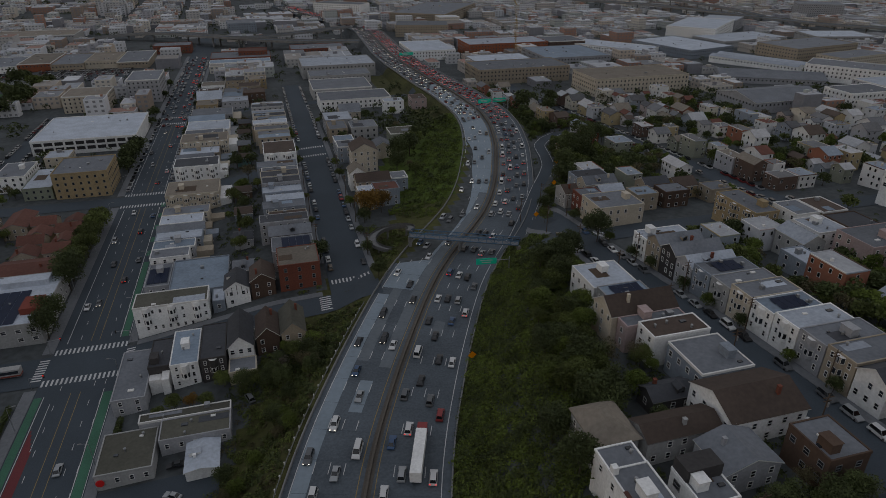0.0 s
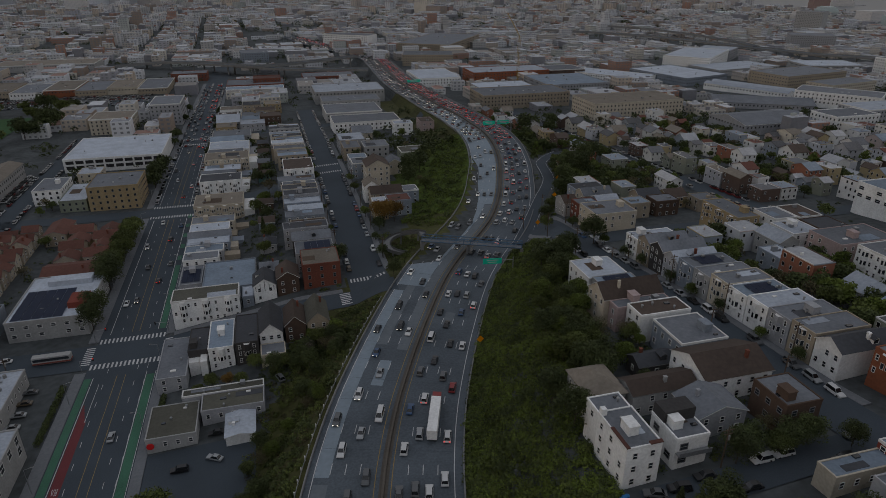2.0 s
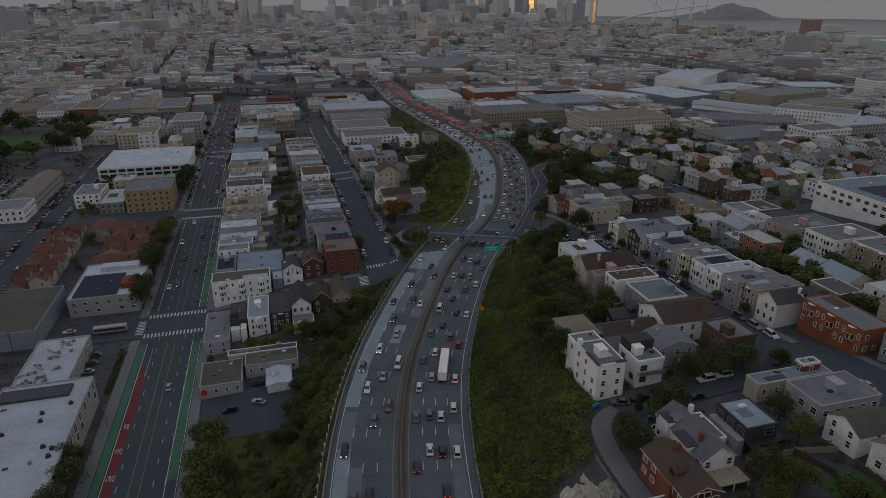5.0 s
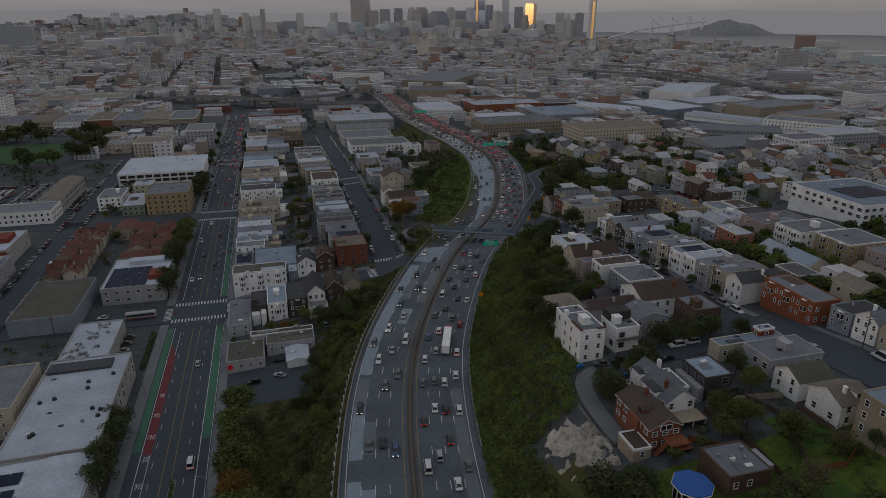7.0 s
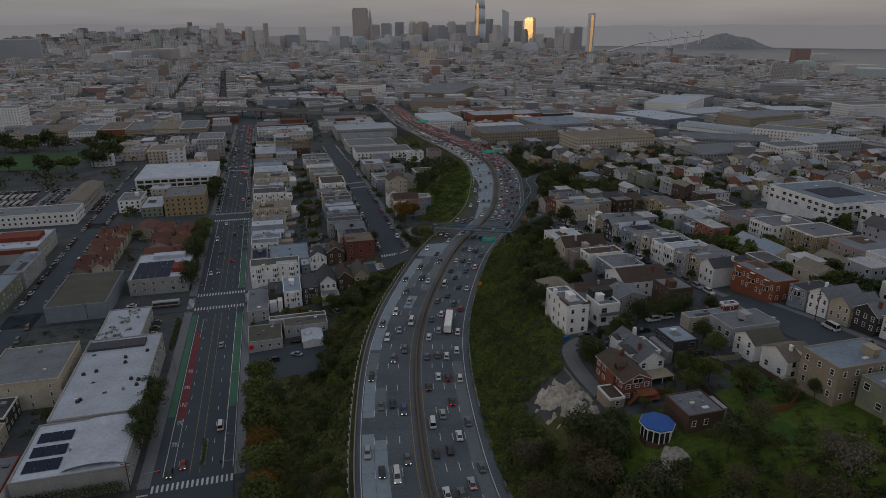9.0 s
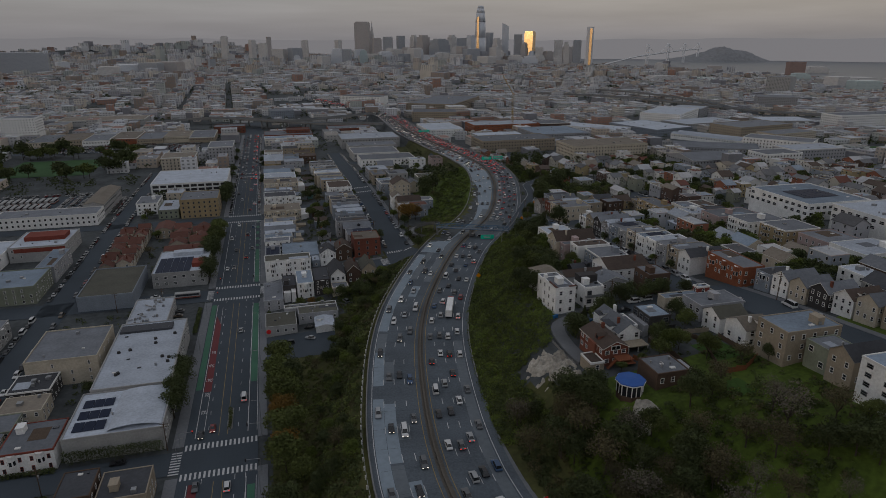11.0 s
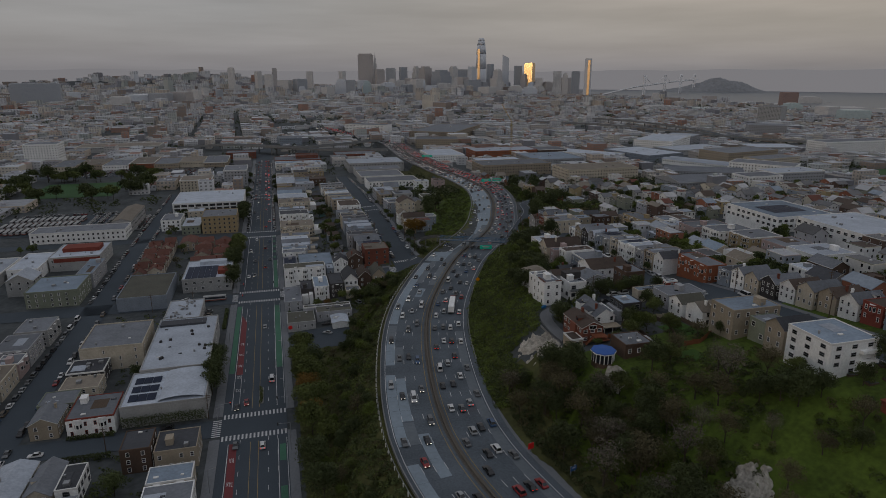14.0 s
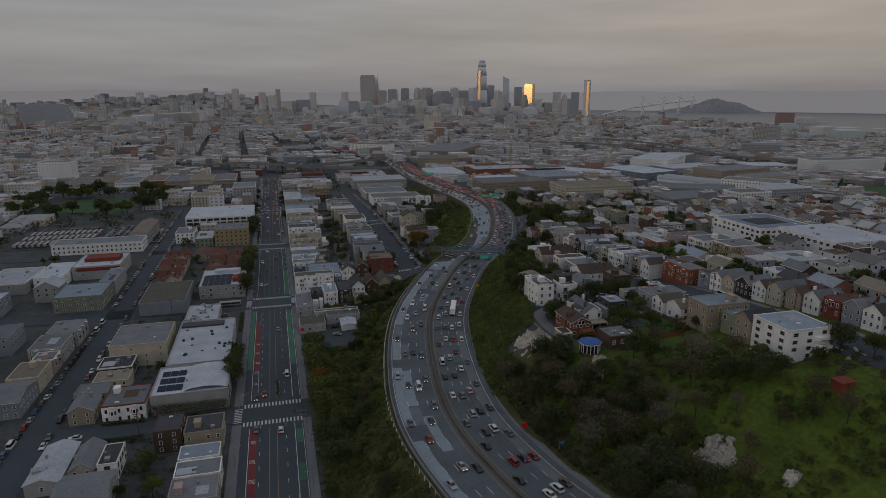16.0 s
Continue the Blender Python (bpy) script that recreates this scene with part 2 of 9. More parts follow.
def left(x, y):
    g = ip(y, [-264, -79, -35, 0, 114, 229, 352, 616], [0.03, 0.04, 0.17, 0.18, 0.2, 0.16, 0.08, 0.0])
    x = max(0.0, x - 12.5)
    return ip(y, [-264, 0, 176, 440, 790], [0, 0.5, 3.5, 5.3, 3.5]) + g * (min(48, x) + 0.35 * min(70, max(0.0, x - 48)))


def right(x, y):
    h = ip(y, [-352, -238, -176, -132, -88, 18, 132, 264, 528, 1320], [44, 38.7, 34.3, 32, 30, 21, 16.5, 10.5, 6, 3.5])
    s = ip(y, [-352, -238, -176, -132, 0, 176], [.12, .15, .12, .06, .03, 0])
    return h + s * min(70, x - 132)


def off(x, y):
    return (x - fx(y)) / math.sqrt(1 + fslope(y) ** 2)


SHORE_YS, SHORE_XS = [-2000, 1234, 1720, 2254, 2833, 3500, 4300, 5300, 6300], [2900, 1913, 1960, 1854, 1755, 1800, 1650, 1000, 300]
SEA = -13.0


def ground(x, y):
    if y > 1400:
        z = 3.5
    else:
        d, z = off(x, y), zf0(y)
        if d < 0:
            w = ip(y, [-264, -176, -53, 18, 53, 352], [26, 22, 17, 12, 9, 7])
            z = z + (left(x, y) - z) * sm((-d - 18.5) / w)
        else:
            w = ip(y, [-264, -222, -205, -167, -88, 0, 53, 264], [75, 58, 34, 26, 26, 19, 10, 7])
            z = z + (right(x, y) - z) * sm((d - 18.5) / w)
    if y > 2500:
        z += 70 * math.exp(-((x + 330) / 520) ** 2 - ((y - 4250) / 380) ** 2) + 72 * math.exp(-((x + 1250) / 700) ** 2 - ((y - 4500) / 380) ** 2)
    # the bay beyond the shore
    sea = max((x - ip(y, SHORE_YS, SHORE_XS)) / 90, (y - 6300) / 200)
    return z - fall(x, y) - 9 * sm(sea + 0.5)


class Build:
    """Collects vertices and faces for one mesh."""

    def __init__(self):
        self.v, self.f, self.m = [], [], []

    def face(self, pts, mi=0):
        n = len(self.v)
        self.v += [tuple(p) for p in pts]
        self.f.append(tuple(range(n, n + len(pts))))
        self.m.append(mi)

    def box(self, x0, y0, z0, x1, y1, z1, mi=0, top=None, bottom=True):
        n = len(self.v)
        self.v += [(x0, y0, z0), (x1, y0, z0), (x1, y1, z0), (x0, y1, z0), (x0, y0, z1), (x1, y0, z1), (x1, y1, z1), (x0, y1, z1)]
        fs = [(0, 1, 5, 4), (1, 2, 6, 5), (2, 3, 7, 6), (3, 0, 4, 7), (4, 5, 6, 7)] + ([(3, 2, 1, 0)] if bottom else [])
        self.f += [tuple(n + k for k in f) for f in fs]
        self.m += [mi] * 4 + [mi if top is None else top] + ([mi] if bottom else [])
        return self

    def prism(self, cx, cy, z0, z1, r0, r1, n=8, mi=0, turn=0.0):
        a = [turn + 2 * math.pi * k / n for k in range(n)]
        s = len(self.v)
        self.v += [(cx + r0 * math.cos(t), cy + r0 * math.sin(t), z0) for t in a] + [(cx + r1 * math.cos(t), cy + r1 * math.sin(t), z1) for t in a]
        for k in range(n):
            j = (k + 1) % n
            self.f.append((s + k, s + j, s + n + j, s + n + k))
            self.m.append(mi)
        self.f += [tuple(range(s + n, s + 2 * n)), tuple(range(s + n - 1, s - 1, -1))]
        self.m += [mi, mi]
        return self

    def rod(self, a, b, r, n=6, mi=0, r1=None):
        a, b = Vector(a), Vector(b)
        q = (b - a).to_track_quat("Z", "Y")
        s = len(self.v)
        for p, rr in ((a, r), (b, r if r1 is None else r1)):
            for k in range(n):
                t = 2 * math.pi * k / n
                self.v.append(tuple(p + q @ Vector((rr * math.cos(t), rr * math.sin(t), 0))))
        for k in range(n):
            j = (k + 1) % n
            self.f.append((s + k, s + j, s + n + j, s + n + k))
            self.m.append(mi)
        self.f += [tuple(range(s + n, s + 2 * n)), tuple(range(s + n - 1, s - 1, -1))]
        self.m += [mi, mi]
        return self

    def mesh(self, name, mats, smooth=False):
        me = bpy.data.meshes.new(name)
        me.from_pydata(self.v, [], self.f)
        for x in mats:
            me.materials.append(x)
        if len(mats) > 1:
            me.polygons.foreach_set("material_index", self.m)
        if smooth:
            me.polygons.foreach_set("use_smooth", [True] * len(self.f))
        return me


def part(name, data, mats=(), parent=None, label="", at=None, smooth=False):
    """One mesh object under a thing or under a part."""
    me = data.mesh(name, mats, smooth) if isinstance(data, Build) else data
    ob = new(name, me)
    if parent:
        ob.parent = parent
    if at is not None:
        ob.matrix_basis = at
    return tagged(ob, label)


def thing(name, x, y, z, label, category, group="", turn=0.0):
    ob = new(name)
    ob.empty_display_size = 0.5
    ob.matrix_basis = pose(x, y, z, 0, 0, turn)
    return tagged(ob, label, category, group)


def setting(name, data, mats, label, category="", kind="structure"):
    return tagged(part(name, data, mats), label, category, kind=kind)


rng = random.Random(7)
TAKEN = []


def free(x0, y0, x1, y1, gap=0.4):
    return not any(x0 < b[2] + gap and x1 > b[0] - gap and y0 < b[3] + gap and y1 > b[1] - gap for b in TAKEN)


def build_ground():
    xs = np.unique(np.r_[[-60000, -20000, -9000], np.arange(-5200, -900, 260), np.arange(-900, -240, 60), np.arange(-240, 340, 4), np.arange(340, 1000, 60), np.arange(1000, 2400, 60), np.arange(2400, 5300, 260), [9000, 20000, 60000]])
    ys = np.unique(np.r_[[-20000, -6000, -2500], np.arange(-900, -300, 60), np.arange(-300, 320, 4), np.arange(320, 720, 16), np.arange(720, 1500, 60), np.arange(1500, 6700, 150), [9000, 20000, 60000]])
    b = Build()
    b.v = [(float(x), float(y), ground(float(x), float(y))) for y in ys for x in xs]
    nx = len(xs)
    for j in range(len(ys) - 1):
        for i in range(nx - 1):
            b.f.append((j * nx + i, j * nx + i + 1, (j + 1) * nx + i + 1, (j + 1) * nx + i))
            x, y = float(xs[i] + xs[i + 1]) / 2, float(ys[j] + ys[j + 1]) / 2
            mi = 0
            if y < 400 and -40 < off(x, y) < -16 or -300 < y < -76 and x > 15.5 and off(x, y) < -16:
                mi = 1
            elif 14 < off(x, y) < ip(y, [-264, -211, -167, -88, 0, 60, 300], [75, 60, 28, 28, 20, 12, 10]):
                mi = 1
            if y < -190 and off(x, y) > 30 and x < 240:
                mi = 2
            if 60 < y < 200 and -62 < off(x, y) < -18 and x > 118:
                mi = 2
            b.m.append(mi)
    setting("ground", b, [LOT, SOIL, MEADOW], "hilly city ground of yards, grass banks and a green slope", "ground")


build_ground()


def ribbon(y0, y1, d0, d1, dz, step=4.0, b=None, mi=0, side=0.0):
    """A strip along the freeway between two offsets from its median."""
    b = b or Build()
    n = max(1, int(abs(y1 - y0) / step))
    s = len(b.v)
    for k in range(n + 1):
        y = y0 + (y1 - y0) * k / n
        sl = fslope(y)
        c = 1 / math.sqrt(1 + sl * sl)
        for d in (d0, d1):
            px, py = fx(y) + d * c, y - d * c * sl
            b.v.append((px, py, zf0(y) - fall(px, py) + dz))
    for k in range(n):
        b.f.append((s + 2 * k, s + 2 * k + 1, s + 2 * k + 3, s + 2 * k + 2))
        b.m.append(mi)
    return b


def fpos(y, d):
    sl = fslope(y)
    c = 1 / math.sqrt(1 + sl * sl)
    px, py = fx(y) + d * c, y - d * c * sl
    return px, py, zf0(y) - fall(px, py), -math.degrees(math.atan(sl))


def wall_along(y0, y1, d, w, h, z0=0.0, step=4.0, b=None):
    b = b or Build()
    ribbon(y0, y1, d - w / 2, d + w / 2, z0 + h, step, b)
    n = max(1, int(abs(y1 - y0) / step))
    for sgn in (-1, 1):
        s = len(b.v)
        for k in range(n + 1):
            y = y0 + (y1 - y0) * k / n
            p = fpos(y, d + sgn * w / 2)
            b.v += [(p[0], p[1], p[2] + z0 - 0.2), (p[0], p[1], p[2] + z0 + h)]
        for k in range(n):
            b.f.append((s + 2 * k, s + 2 * k + 2, s + 2 * k + 3, s + 2 * k + 1))
            b.m.append(0)
    return b


LANES_S = [-2.9 - 3.55 * (k + 0.5) for k in range(4)]
LANES_N = [1.5 + 3.55 * (k + 0.5) for k in range(4)]


def build_freeway():
    setting("road_freeway", ribbon(-300, 1240, -19.2, 18.6, 0.12), [FWY_C], "eight-lane grey concrete freeway curving through the city", "freeway")
    b = Build()
    for y0, y1, d0, d1, mi in ((-245, -214, -17.0, -13.6, 0), (-205, -160, -17.0, -13.6, 0), (-152, -128, -17.0, -13.5, 0), (-112, -24, -17.2, -13.6, 0), (-20, 60, -17.2, -6.6, 0), (60, 300, -17.2, -2.9, 0),
                               (-192, -163, -13.5, -10.0, 0), (-150, -136, -13.5, -10.0, 1), (-222, -200, -10.0, -6.5, 0), (-78, -66, -10.0, -6.5, 0), (-58, -20, -13.4, -10.1, 1), (-129, -114, -17.0, -13.5, 1),
                               (-205, -193, -13.5, -10.0, 1), (-60, 59, -6.4, -3.0, 1), (-44, -36, 5.2, 8.6, 1), (60, 150, 1.6, 5.0, 1), (-182, -174, -10, -6.5, 1), (-250, -120, 12.2, 15.5, 1)):
        ribbon(y0, y1, d0, d1, 0.135 + 0.004 * (mi + 1), 4, b, mi)
    setting("road_patches", b, [FWY_L, FWY_M], "pale relaid concrete panels on the freeway", "road patch")
    b = Build()
    for d in (-17.35, 16.1):
        ribbon(-300, 700, d - 0.1, d + 0.1, 0.17, 4, b, 0)
    for d in (-2.6, 1.35):
        ribbon(-300, 700, d - 0.09, d + 0.09, 0.17, 4, b, 1)
    for lane in (LANES_S, LANES_N):
        for k in range(3):
            d = (lane[k] + lane[k + 1]) / 2
            y = -300.0
            while y < 500:
                ribbon(y, y + 3.4, d - 0.09, d + 0.09, 0.172, 4, b, 0)
                y += 13.5
    setting("lane_markings", b, [PAINT, YELLOW], "worn white and yellow lane lines", "road marking")
    # joints between slabs
    b = Build()
    y = -296.0
    while y < 150:
        ribbon(y, y + 0.06, -17, 16, 0.165, 4, b, 0)
        y += 9.2
    setting("slab_joints", b, [ASPHALT], "dark tarred joints between concrete slabs", "road joint")
    b = ribbon(-300, 420, -1.5, 0.6, 0.15)
    setting("median_strip", b, [BARRIER], "dusty brown median strip", "median")
    setting("median_barrier", wall_along(-300, 700, -0.5, 0.6, 0.95), [BARRIER], "long tan concrete median barrier", "barrier")
    setting("barrier_west", wall_along(-300, 700, -19.0, 0.35, 0.9), [KERBSTONE], "concrete barrier along the freeway", "barrier")
    setting("barrier_east", wall_along(-150, 700, 18.4, 0.35, 0.8), [KERBSTONE], "concrete barrier along the freeway", "barrier")
    setting("ramp_shoulder", ribbon(-300, -120, 16.4, 21.5, 0.10), [WALK], "wide dusty freeway shoulder", "shoulder")
    # guard rail with pale posts on the west edge
    rail = thing("guard_rail", *fpos(-150, -20.2)[:3], "weathered steel guard rail on pale posts", "guard rail")
    ox, oy, oz = rail.location
    bb = wall_along(-252, -30, -20.4, 0.08, 0.32, 0.5)
    bb.v = [(x - ox, y - oy, z - oz) for x, y, z in bb.v]
    part("rail", bb, [STEEL], rail)
    post = Build().box(-0.14, -0.14, -1.2, 0.14, 0.14, 0.85).mesh("post", [TRIM])
    y = -250.0
    while y < -32:
        p = fpos(y, -20.7)
        part("post", post, parent=rail, at=pose(p[0] - ox, p[1] - oy, p[2] - oz))
        y += 3.6


build_freeway()


def slab(x0, y0, x1, y1, dz, material, name, label, category, step=4.0, b=None, make=True):
    """A sheet laid on the land, in grid pieces."""
    b = b or Build()
    nx, ny = max(1, round(abs(x1 - x0) / step)), max(1, round(abs(y1 - y0) / step))
    s = len(b.v)
    for j in range(ny + 1):
        for i in range(nx + 1):
            x, y = x0 + (x1 - x0) * i / nx, y0 + (y1 - y0) * j / ny
            b.v.append((x, y, ground(x, y) + dz))
    for j in range(ny):
        for i in range(nx):
            n = s + j * (nx + 1) + i
            b.f.append((n, n + 1, n + nx + 2, n + nx + 1))
            b.m.append(0)
    if make:
        setting(name, b, [material], label, category)
    return b


def walk_kerb(x0, y0, x1, y1, name):
    """A pavement 15 cm proud of the road."""
    b = slab(x0, y0, x1, y1, 0.36, WALK, "", "", "", make=False)
    n = len(b.v)
    nx = max(1, round(abs(x1 - x0) / 4.0))
    ny = max(1, round(abs(y1 - y0) / 4.0))
    edge = [(i) for i in range(nx + 1)] + [j * (nx + 1) + nx for j in range(1, ny + 1)] + [ny * (nx + 1) + i for i in range(nx - 1, -1, -1)] + [j * (nx + 1) for j in range(ny - 1, -1, -1)]
    for a, c in zip(edge, edge[1:]):
        va, vc = b.v[a], b.v[c]
        b.face([(va[0], va[1], va[2] - 0.5), (vc[0], vc[1], vc[2] - 0.5), vc, va])
    setting(name, b, [WALK], "grey concrete pavement with a kerb", "pavement")


# streets of the grid: x0, y0, x1, y1
slab(-11.5, -300, 11.5, 760, 0.22, ASPHALT, "road_avenue", "wide dark asphalt avenue with bicycle and bus lanes", "road")
slab(-230, -20, -11.5, -4, 0.2, ASPHALT, "road_cross_west", "asphalt side street", "road")
slab(11.5, -16, 98, -4.5, 0.2, ASPHALT, "road_cross_east", "narrow asphalt side street climbing to the freeway", "road")
slab(81, -4.5, 97, 380, 0.2, ASPHALT, "road_parking_street", "asphalt street with rows of parked cars", "road")
slab(-92, -300, -78, 330, 0.2, ASPHALT, "road_west", "asphalt street with parked cars", "road")
slab(-78, -160, -11.5, -148, 0.2, ASPHALT, "road_cross_south", "asphalt side street", "road")
slab(166, -150, 178.5, 30, 0.2, ASPHALT, "road_hill", "asphalt street on the hill between house rows", "road")
slab(172, -300, 186, -150, 0.2, ASPHALT, "road_hill_south", "asphalt street on the hill", "road")
slab(119, -154, 186, -146, 0.24, ASPHALT, "road_hill_cross", "pale asphalt dead-end lane", "road")
slab(158, -19, 330, -7, 0.2, ASPHALT, "road_hill_east", "asphalt side street", "road")
slab(266, -260, 279, 330, 0.2, ASPHALT, "road_far_hill", "asphalt street", "road")
slab(-230, 128, 81, 140, 0.2, ASPHALT, "road_cross_north", "asphalt side street with crosswalks", "road")
slab(14.5, -94, 44, -71, 0.12, ASPHALT, "yard_shop", "small asphalt yard beside the corner shop", "yard")
slab(-11.5, 290, 190, 302, 0.2, ASPHALT, "road_cross_far", "asphalt side street", "road")
for k, (a, c) in enumerate(((-300, -162), (-146, -22), (-2, 126), (142, 288), (304, 600))):
    walk_kerb(-15, a, -11.5, c, "pavement_w%d" % k)
    walk_kerb(11.5, a, 14.5, c, "pavement_e%d" % k)
for k, (a, c) in enumerate(((-140, -22), (-6, 28))):
    walk_kerb(178.5, a, 181, c, "pavement_hill%d" % k)
    walk_kerb(163.6, a + 3, 166, c, "pavement_hillw%d" % k)
walk_kerb(186, -262, 188, -152, "pavement_hill_south")
walk_kerb(97, 8, 99.5, 240, "pavement_parking_e")
walk_kerb(78.5, 20, 81, 240, "pavement_parking_w")
walk_kerb(14.5, -4.5, 78, -1.6, "pavement_cross")

TAKEN += [(-15, -300, 14.5, 760), (-230, -22, -15, -2), (14, -18, 98, -1), (78.5, -5, 99.5, 380), (-94, -300, -76, 330), (-78, -161, -12, -147), (163.6, -150, 181, 30), (171, -300, 188, -146),
          (117, -155, 186, -145), (155, -20, 330, -6), (264, -260, 281, 330), (-230, 126, 81, 142), (-11.5, 288, 190, 304)]




def curved_lane(name, pts, width, material, label, category="road", dz=0.25, skirt=2.0):
    """A road along a line of points, level from side to side, with its edges closed."""
    fine = []
    for (ax, ay), (cx, cy) in zip(pts, pts[1:]):
        n = max(1, int(math.hypot(cx - ax, cy - ay) / 2.5))
        fine += [(ax + (cx - ax) * k / n, ay + (cy - ay) * k / n) for k in range(n)]
    fine.append(pts[-1])
    for _ in range(4):
        fine = [fine[0]] + [((a[0] + 2 * m[0] + c[0]) / 4, (a[1] + 2 * m[1] + c[1]) / 4) for a, m, c in zip(fine, fine[1:], fine[2:])] + [fine[-1]]
    b, last = Build(), None
    for k, (x, y) in enumerate(fine):
        a, c = fine[max(0, k - 1)], fine[min(len(fine) - 1, k + 1)]
        t = Vector((c[0] - a[0], c[1] - a[1], 0)).normalized()
        l, r = Vector((x, y, 0)) + Vector((-t.y, t.x, 0)) * width / 2, Vector((x, y, 0)) - Vector((-t.y, t.x, 0)) * width / 2
        z = 0.5 * max(ground(l.x, l.y), ground(r.x, r.y), ground(x, y)) + 0.5 * ground(x, y) + dz
        row = [(l.x, l.y, z - skirt), (l.x, l.y, z), (r.x, r.y, z), (r.x, r.y, z - skirt)]
        if last:
            for i in range(3):
                b.face([last[i], last[i + 1], row[i + 1], row[i]][::-1])
            if width > 6:
                for u in (0.06, 0.92):
                    q = [Vector(g[1]).lerp(Vector(g[2]), v) + Vector((0, 0, 0.03)) for g, v in ((last, u), (last, u + 0.025), (row, u + 0.025), (row, u))]
                    b.face(q[::-1], 1)
        last = row
        TAKEN.append((x - width / 2, y - width / 2, x + width / 2, y + width / 2))
    setting(name, b, [material, PAINT], label, category)


curved_lane("road_lane", [(119.5, -150), (115.5, -149.5), (112.8, -152), (111.4, -158), (110.2, -166), (109.6, -175), (109.9, -180.5)], 4.6, LANE, "pale narrow lane above the rock cliff")
curved_lane("road_ramp", [(157, 10), (166, 24), (177, 42), (186, 56), (196, 70), (204, 84), (210, 102), (215, 122), (226, 138), (240, 150)], 7.0, ASPHALT, "asphalt exit ramp climbing from the freeway", dz=0.4)
TAKEN += [(628, 130, 760, 250), (-150, 300, -86, 338), (14.5, -94, 40, -71), (95.5, -188, 108.6, -163.5), (107, -197, 119, -187), (-240, 320, -140, 450), (-210, 168, -114, 244), (-270, 470, -45, 590)]


def zg(x, y, dz):
    return ground(x, y) + dz


def strip(b, x0, y0, x1, y1, mi=0, dz=0.235, step=8.0):
    n = max(1, round(abs(y1 - y0) / step))
    s = len(b.v)
    for k in range(n + 1):
        y = y0 + (y1 - y0) * k / n
        b.v += [(x0, y, zg(x0, y, dz)), (x1, y, zg(x1, y, dz))]
    for k in range(n):
        b.f.append((s + 2 * k, s + 2 * k + 1, s + 2 * k + 3, s + 2 * k + 2))
        b.m.append(mi)


def avenue_paint():
    b = Build()
    for x in (-4.6, 4.9, 8.0):
        y = -290.0
        while y < 420:
            if not (-24 < y < 2 or -166 < y < -142 or 124 < y < 144):
                strip(b, x - 0.07, y, x + 0.07, y + 2.6, 0)
            y += 9.5
    for a, c in ((-300, -166), (-142, -26), (3, 122), (145, 285)):
        strip(b, -8.6, a, -8.4, c, 0)
        strip(b, 8.05, a, 8.25, c, 0)
        strip(b, -1.2, a, -1.05, c, 1)
        strip(b, 1.5, a, 1.65, c, 1)
        strip(b, 11.0, a, 11.15, c, 0)
    strip(b, -6.0, -142, -5.85, -30, 0)
    setting("avenue_markings", b, [PAINT, YELLOW], "white and yellow lane lines on the avenue", "road marking")
    b = Build()
    strip(b, 8.4, -108, 10.9, -28, 0, 0.242)
    strip(b, 8.5, 3, 10.7, 60, 0, 0.242)
    strip(b, -11.2, -110, -9.0, -26, 0, 0.242)
    for y in range(-300, -170, 24):
        strip(b, 8.6, y, 10.7, y + 10, 0, 0.242)
    for y in range(66, 124, 14):
        strip(b, 8.6, y, 10.5, y + 5, 0, 0.242)
    setting("bicycle_lane", b, [GREENP], "worn green bicycle lane paint", "road marking")
    b = Build()
    strip(b, -8.2, -112, -5.6, -52, 0, 0.244)
    for j in range(6):
        x1 = -8.2 + 0.01
        strip(b, x1, -52 + j * 1.8, -5.6 - j * 0.42, -50.2 + j * 1.8, 0, 0.244)
    strip(b, -8.2, -300, -5.6, -166, 0, 0.244)
    setting("bus_lane", b, [REDP], "dark red bus lane paint", "road marking")
    for y, word in ((-79, "BUS"), (-91, "TAXI"), (-103, "ONLY"), (-114, "BUS"), (-126, "TAXI"), (-176, "BUS"), (-189, "TAXI"), (-201, "ONLY")):
        cu = bpy.data.curves.new("road_word", "FONT")
        cu.body, cu.size, cu.align_x, cu.align_y = word, 1.0, "CENTER", "CENTER"
        cu.materials.append(PAINT)
        ob = new("road_word", cu)
        ob.matrix_basis = pose(-6.9, y, zg(-6.9, y, 0.256), 0, 0, 180) @ Matrix.Diagonal((0.92, 3.6, 1, 1))
        tagged(ob, "white word painted on the bus lane", "road marking", "lane words", "structure")


avenue_paint()


def crosswalk(x0, y0, x1, y1, along="x", name="crosswalk"):
    """Ladder bars; along: the way people cross."""
    b = Build()
    if along == "x":
        x = x0
        while x < x1:
            strip(b, x, y0, x + 0.62, y1, 0, 0.25)
            x += 1.35
    else:
        y = y0
        while y < y1:
            strip(b, x0, y, x1, y + 0.62, 0, 0.25)
            y += 1.35
    tagged(part(name, b, [PAINT]), "white ladder crosswalk on dark asphalt", "crosswalk", "crosswalks", "structure")


for yy in (-20.5, -3.5, -163.5, -148.5, 124.5, 140.5, 286.0, 303.0):
    crosswalk(-11, yy, 11, yy + 3.2)
crosswalk(-14.6, -17, -11.6, -5, "y")
crosswalk(-14.6, -160, -11.6, -148.5, "y")
crosswalk(11.6, -15.5, 14.4, -5, "y")
crosswalk(82, 2.5, 96.5, 5.5)
crosswalk(76.5, -14, 80.5, -5, "y")
crosswalk(82, 150, 96.5, 153)
crosswalk(82, 166, 96.5, 169)
crosswalk(180, -18, 183.5, -8, "y")

# ---- buildings ----
WIN = {}


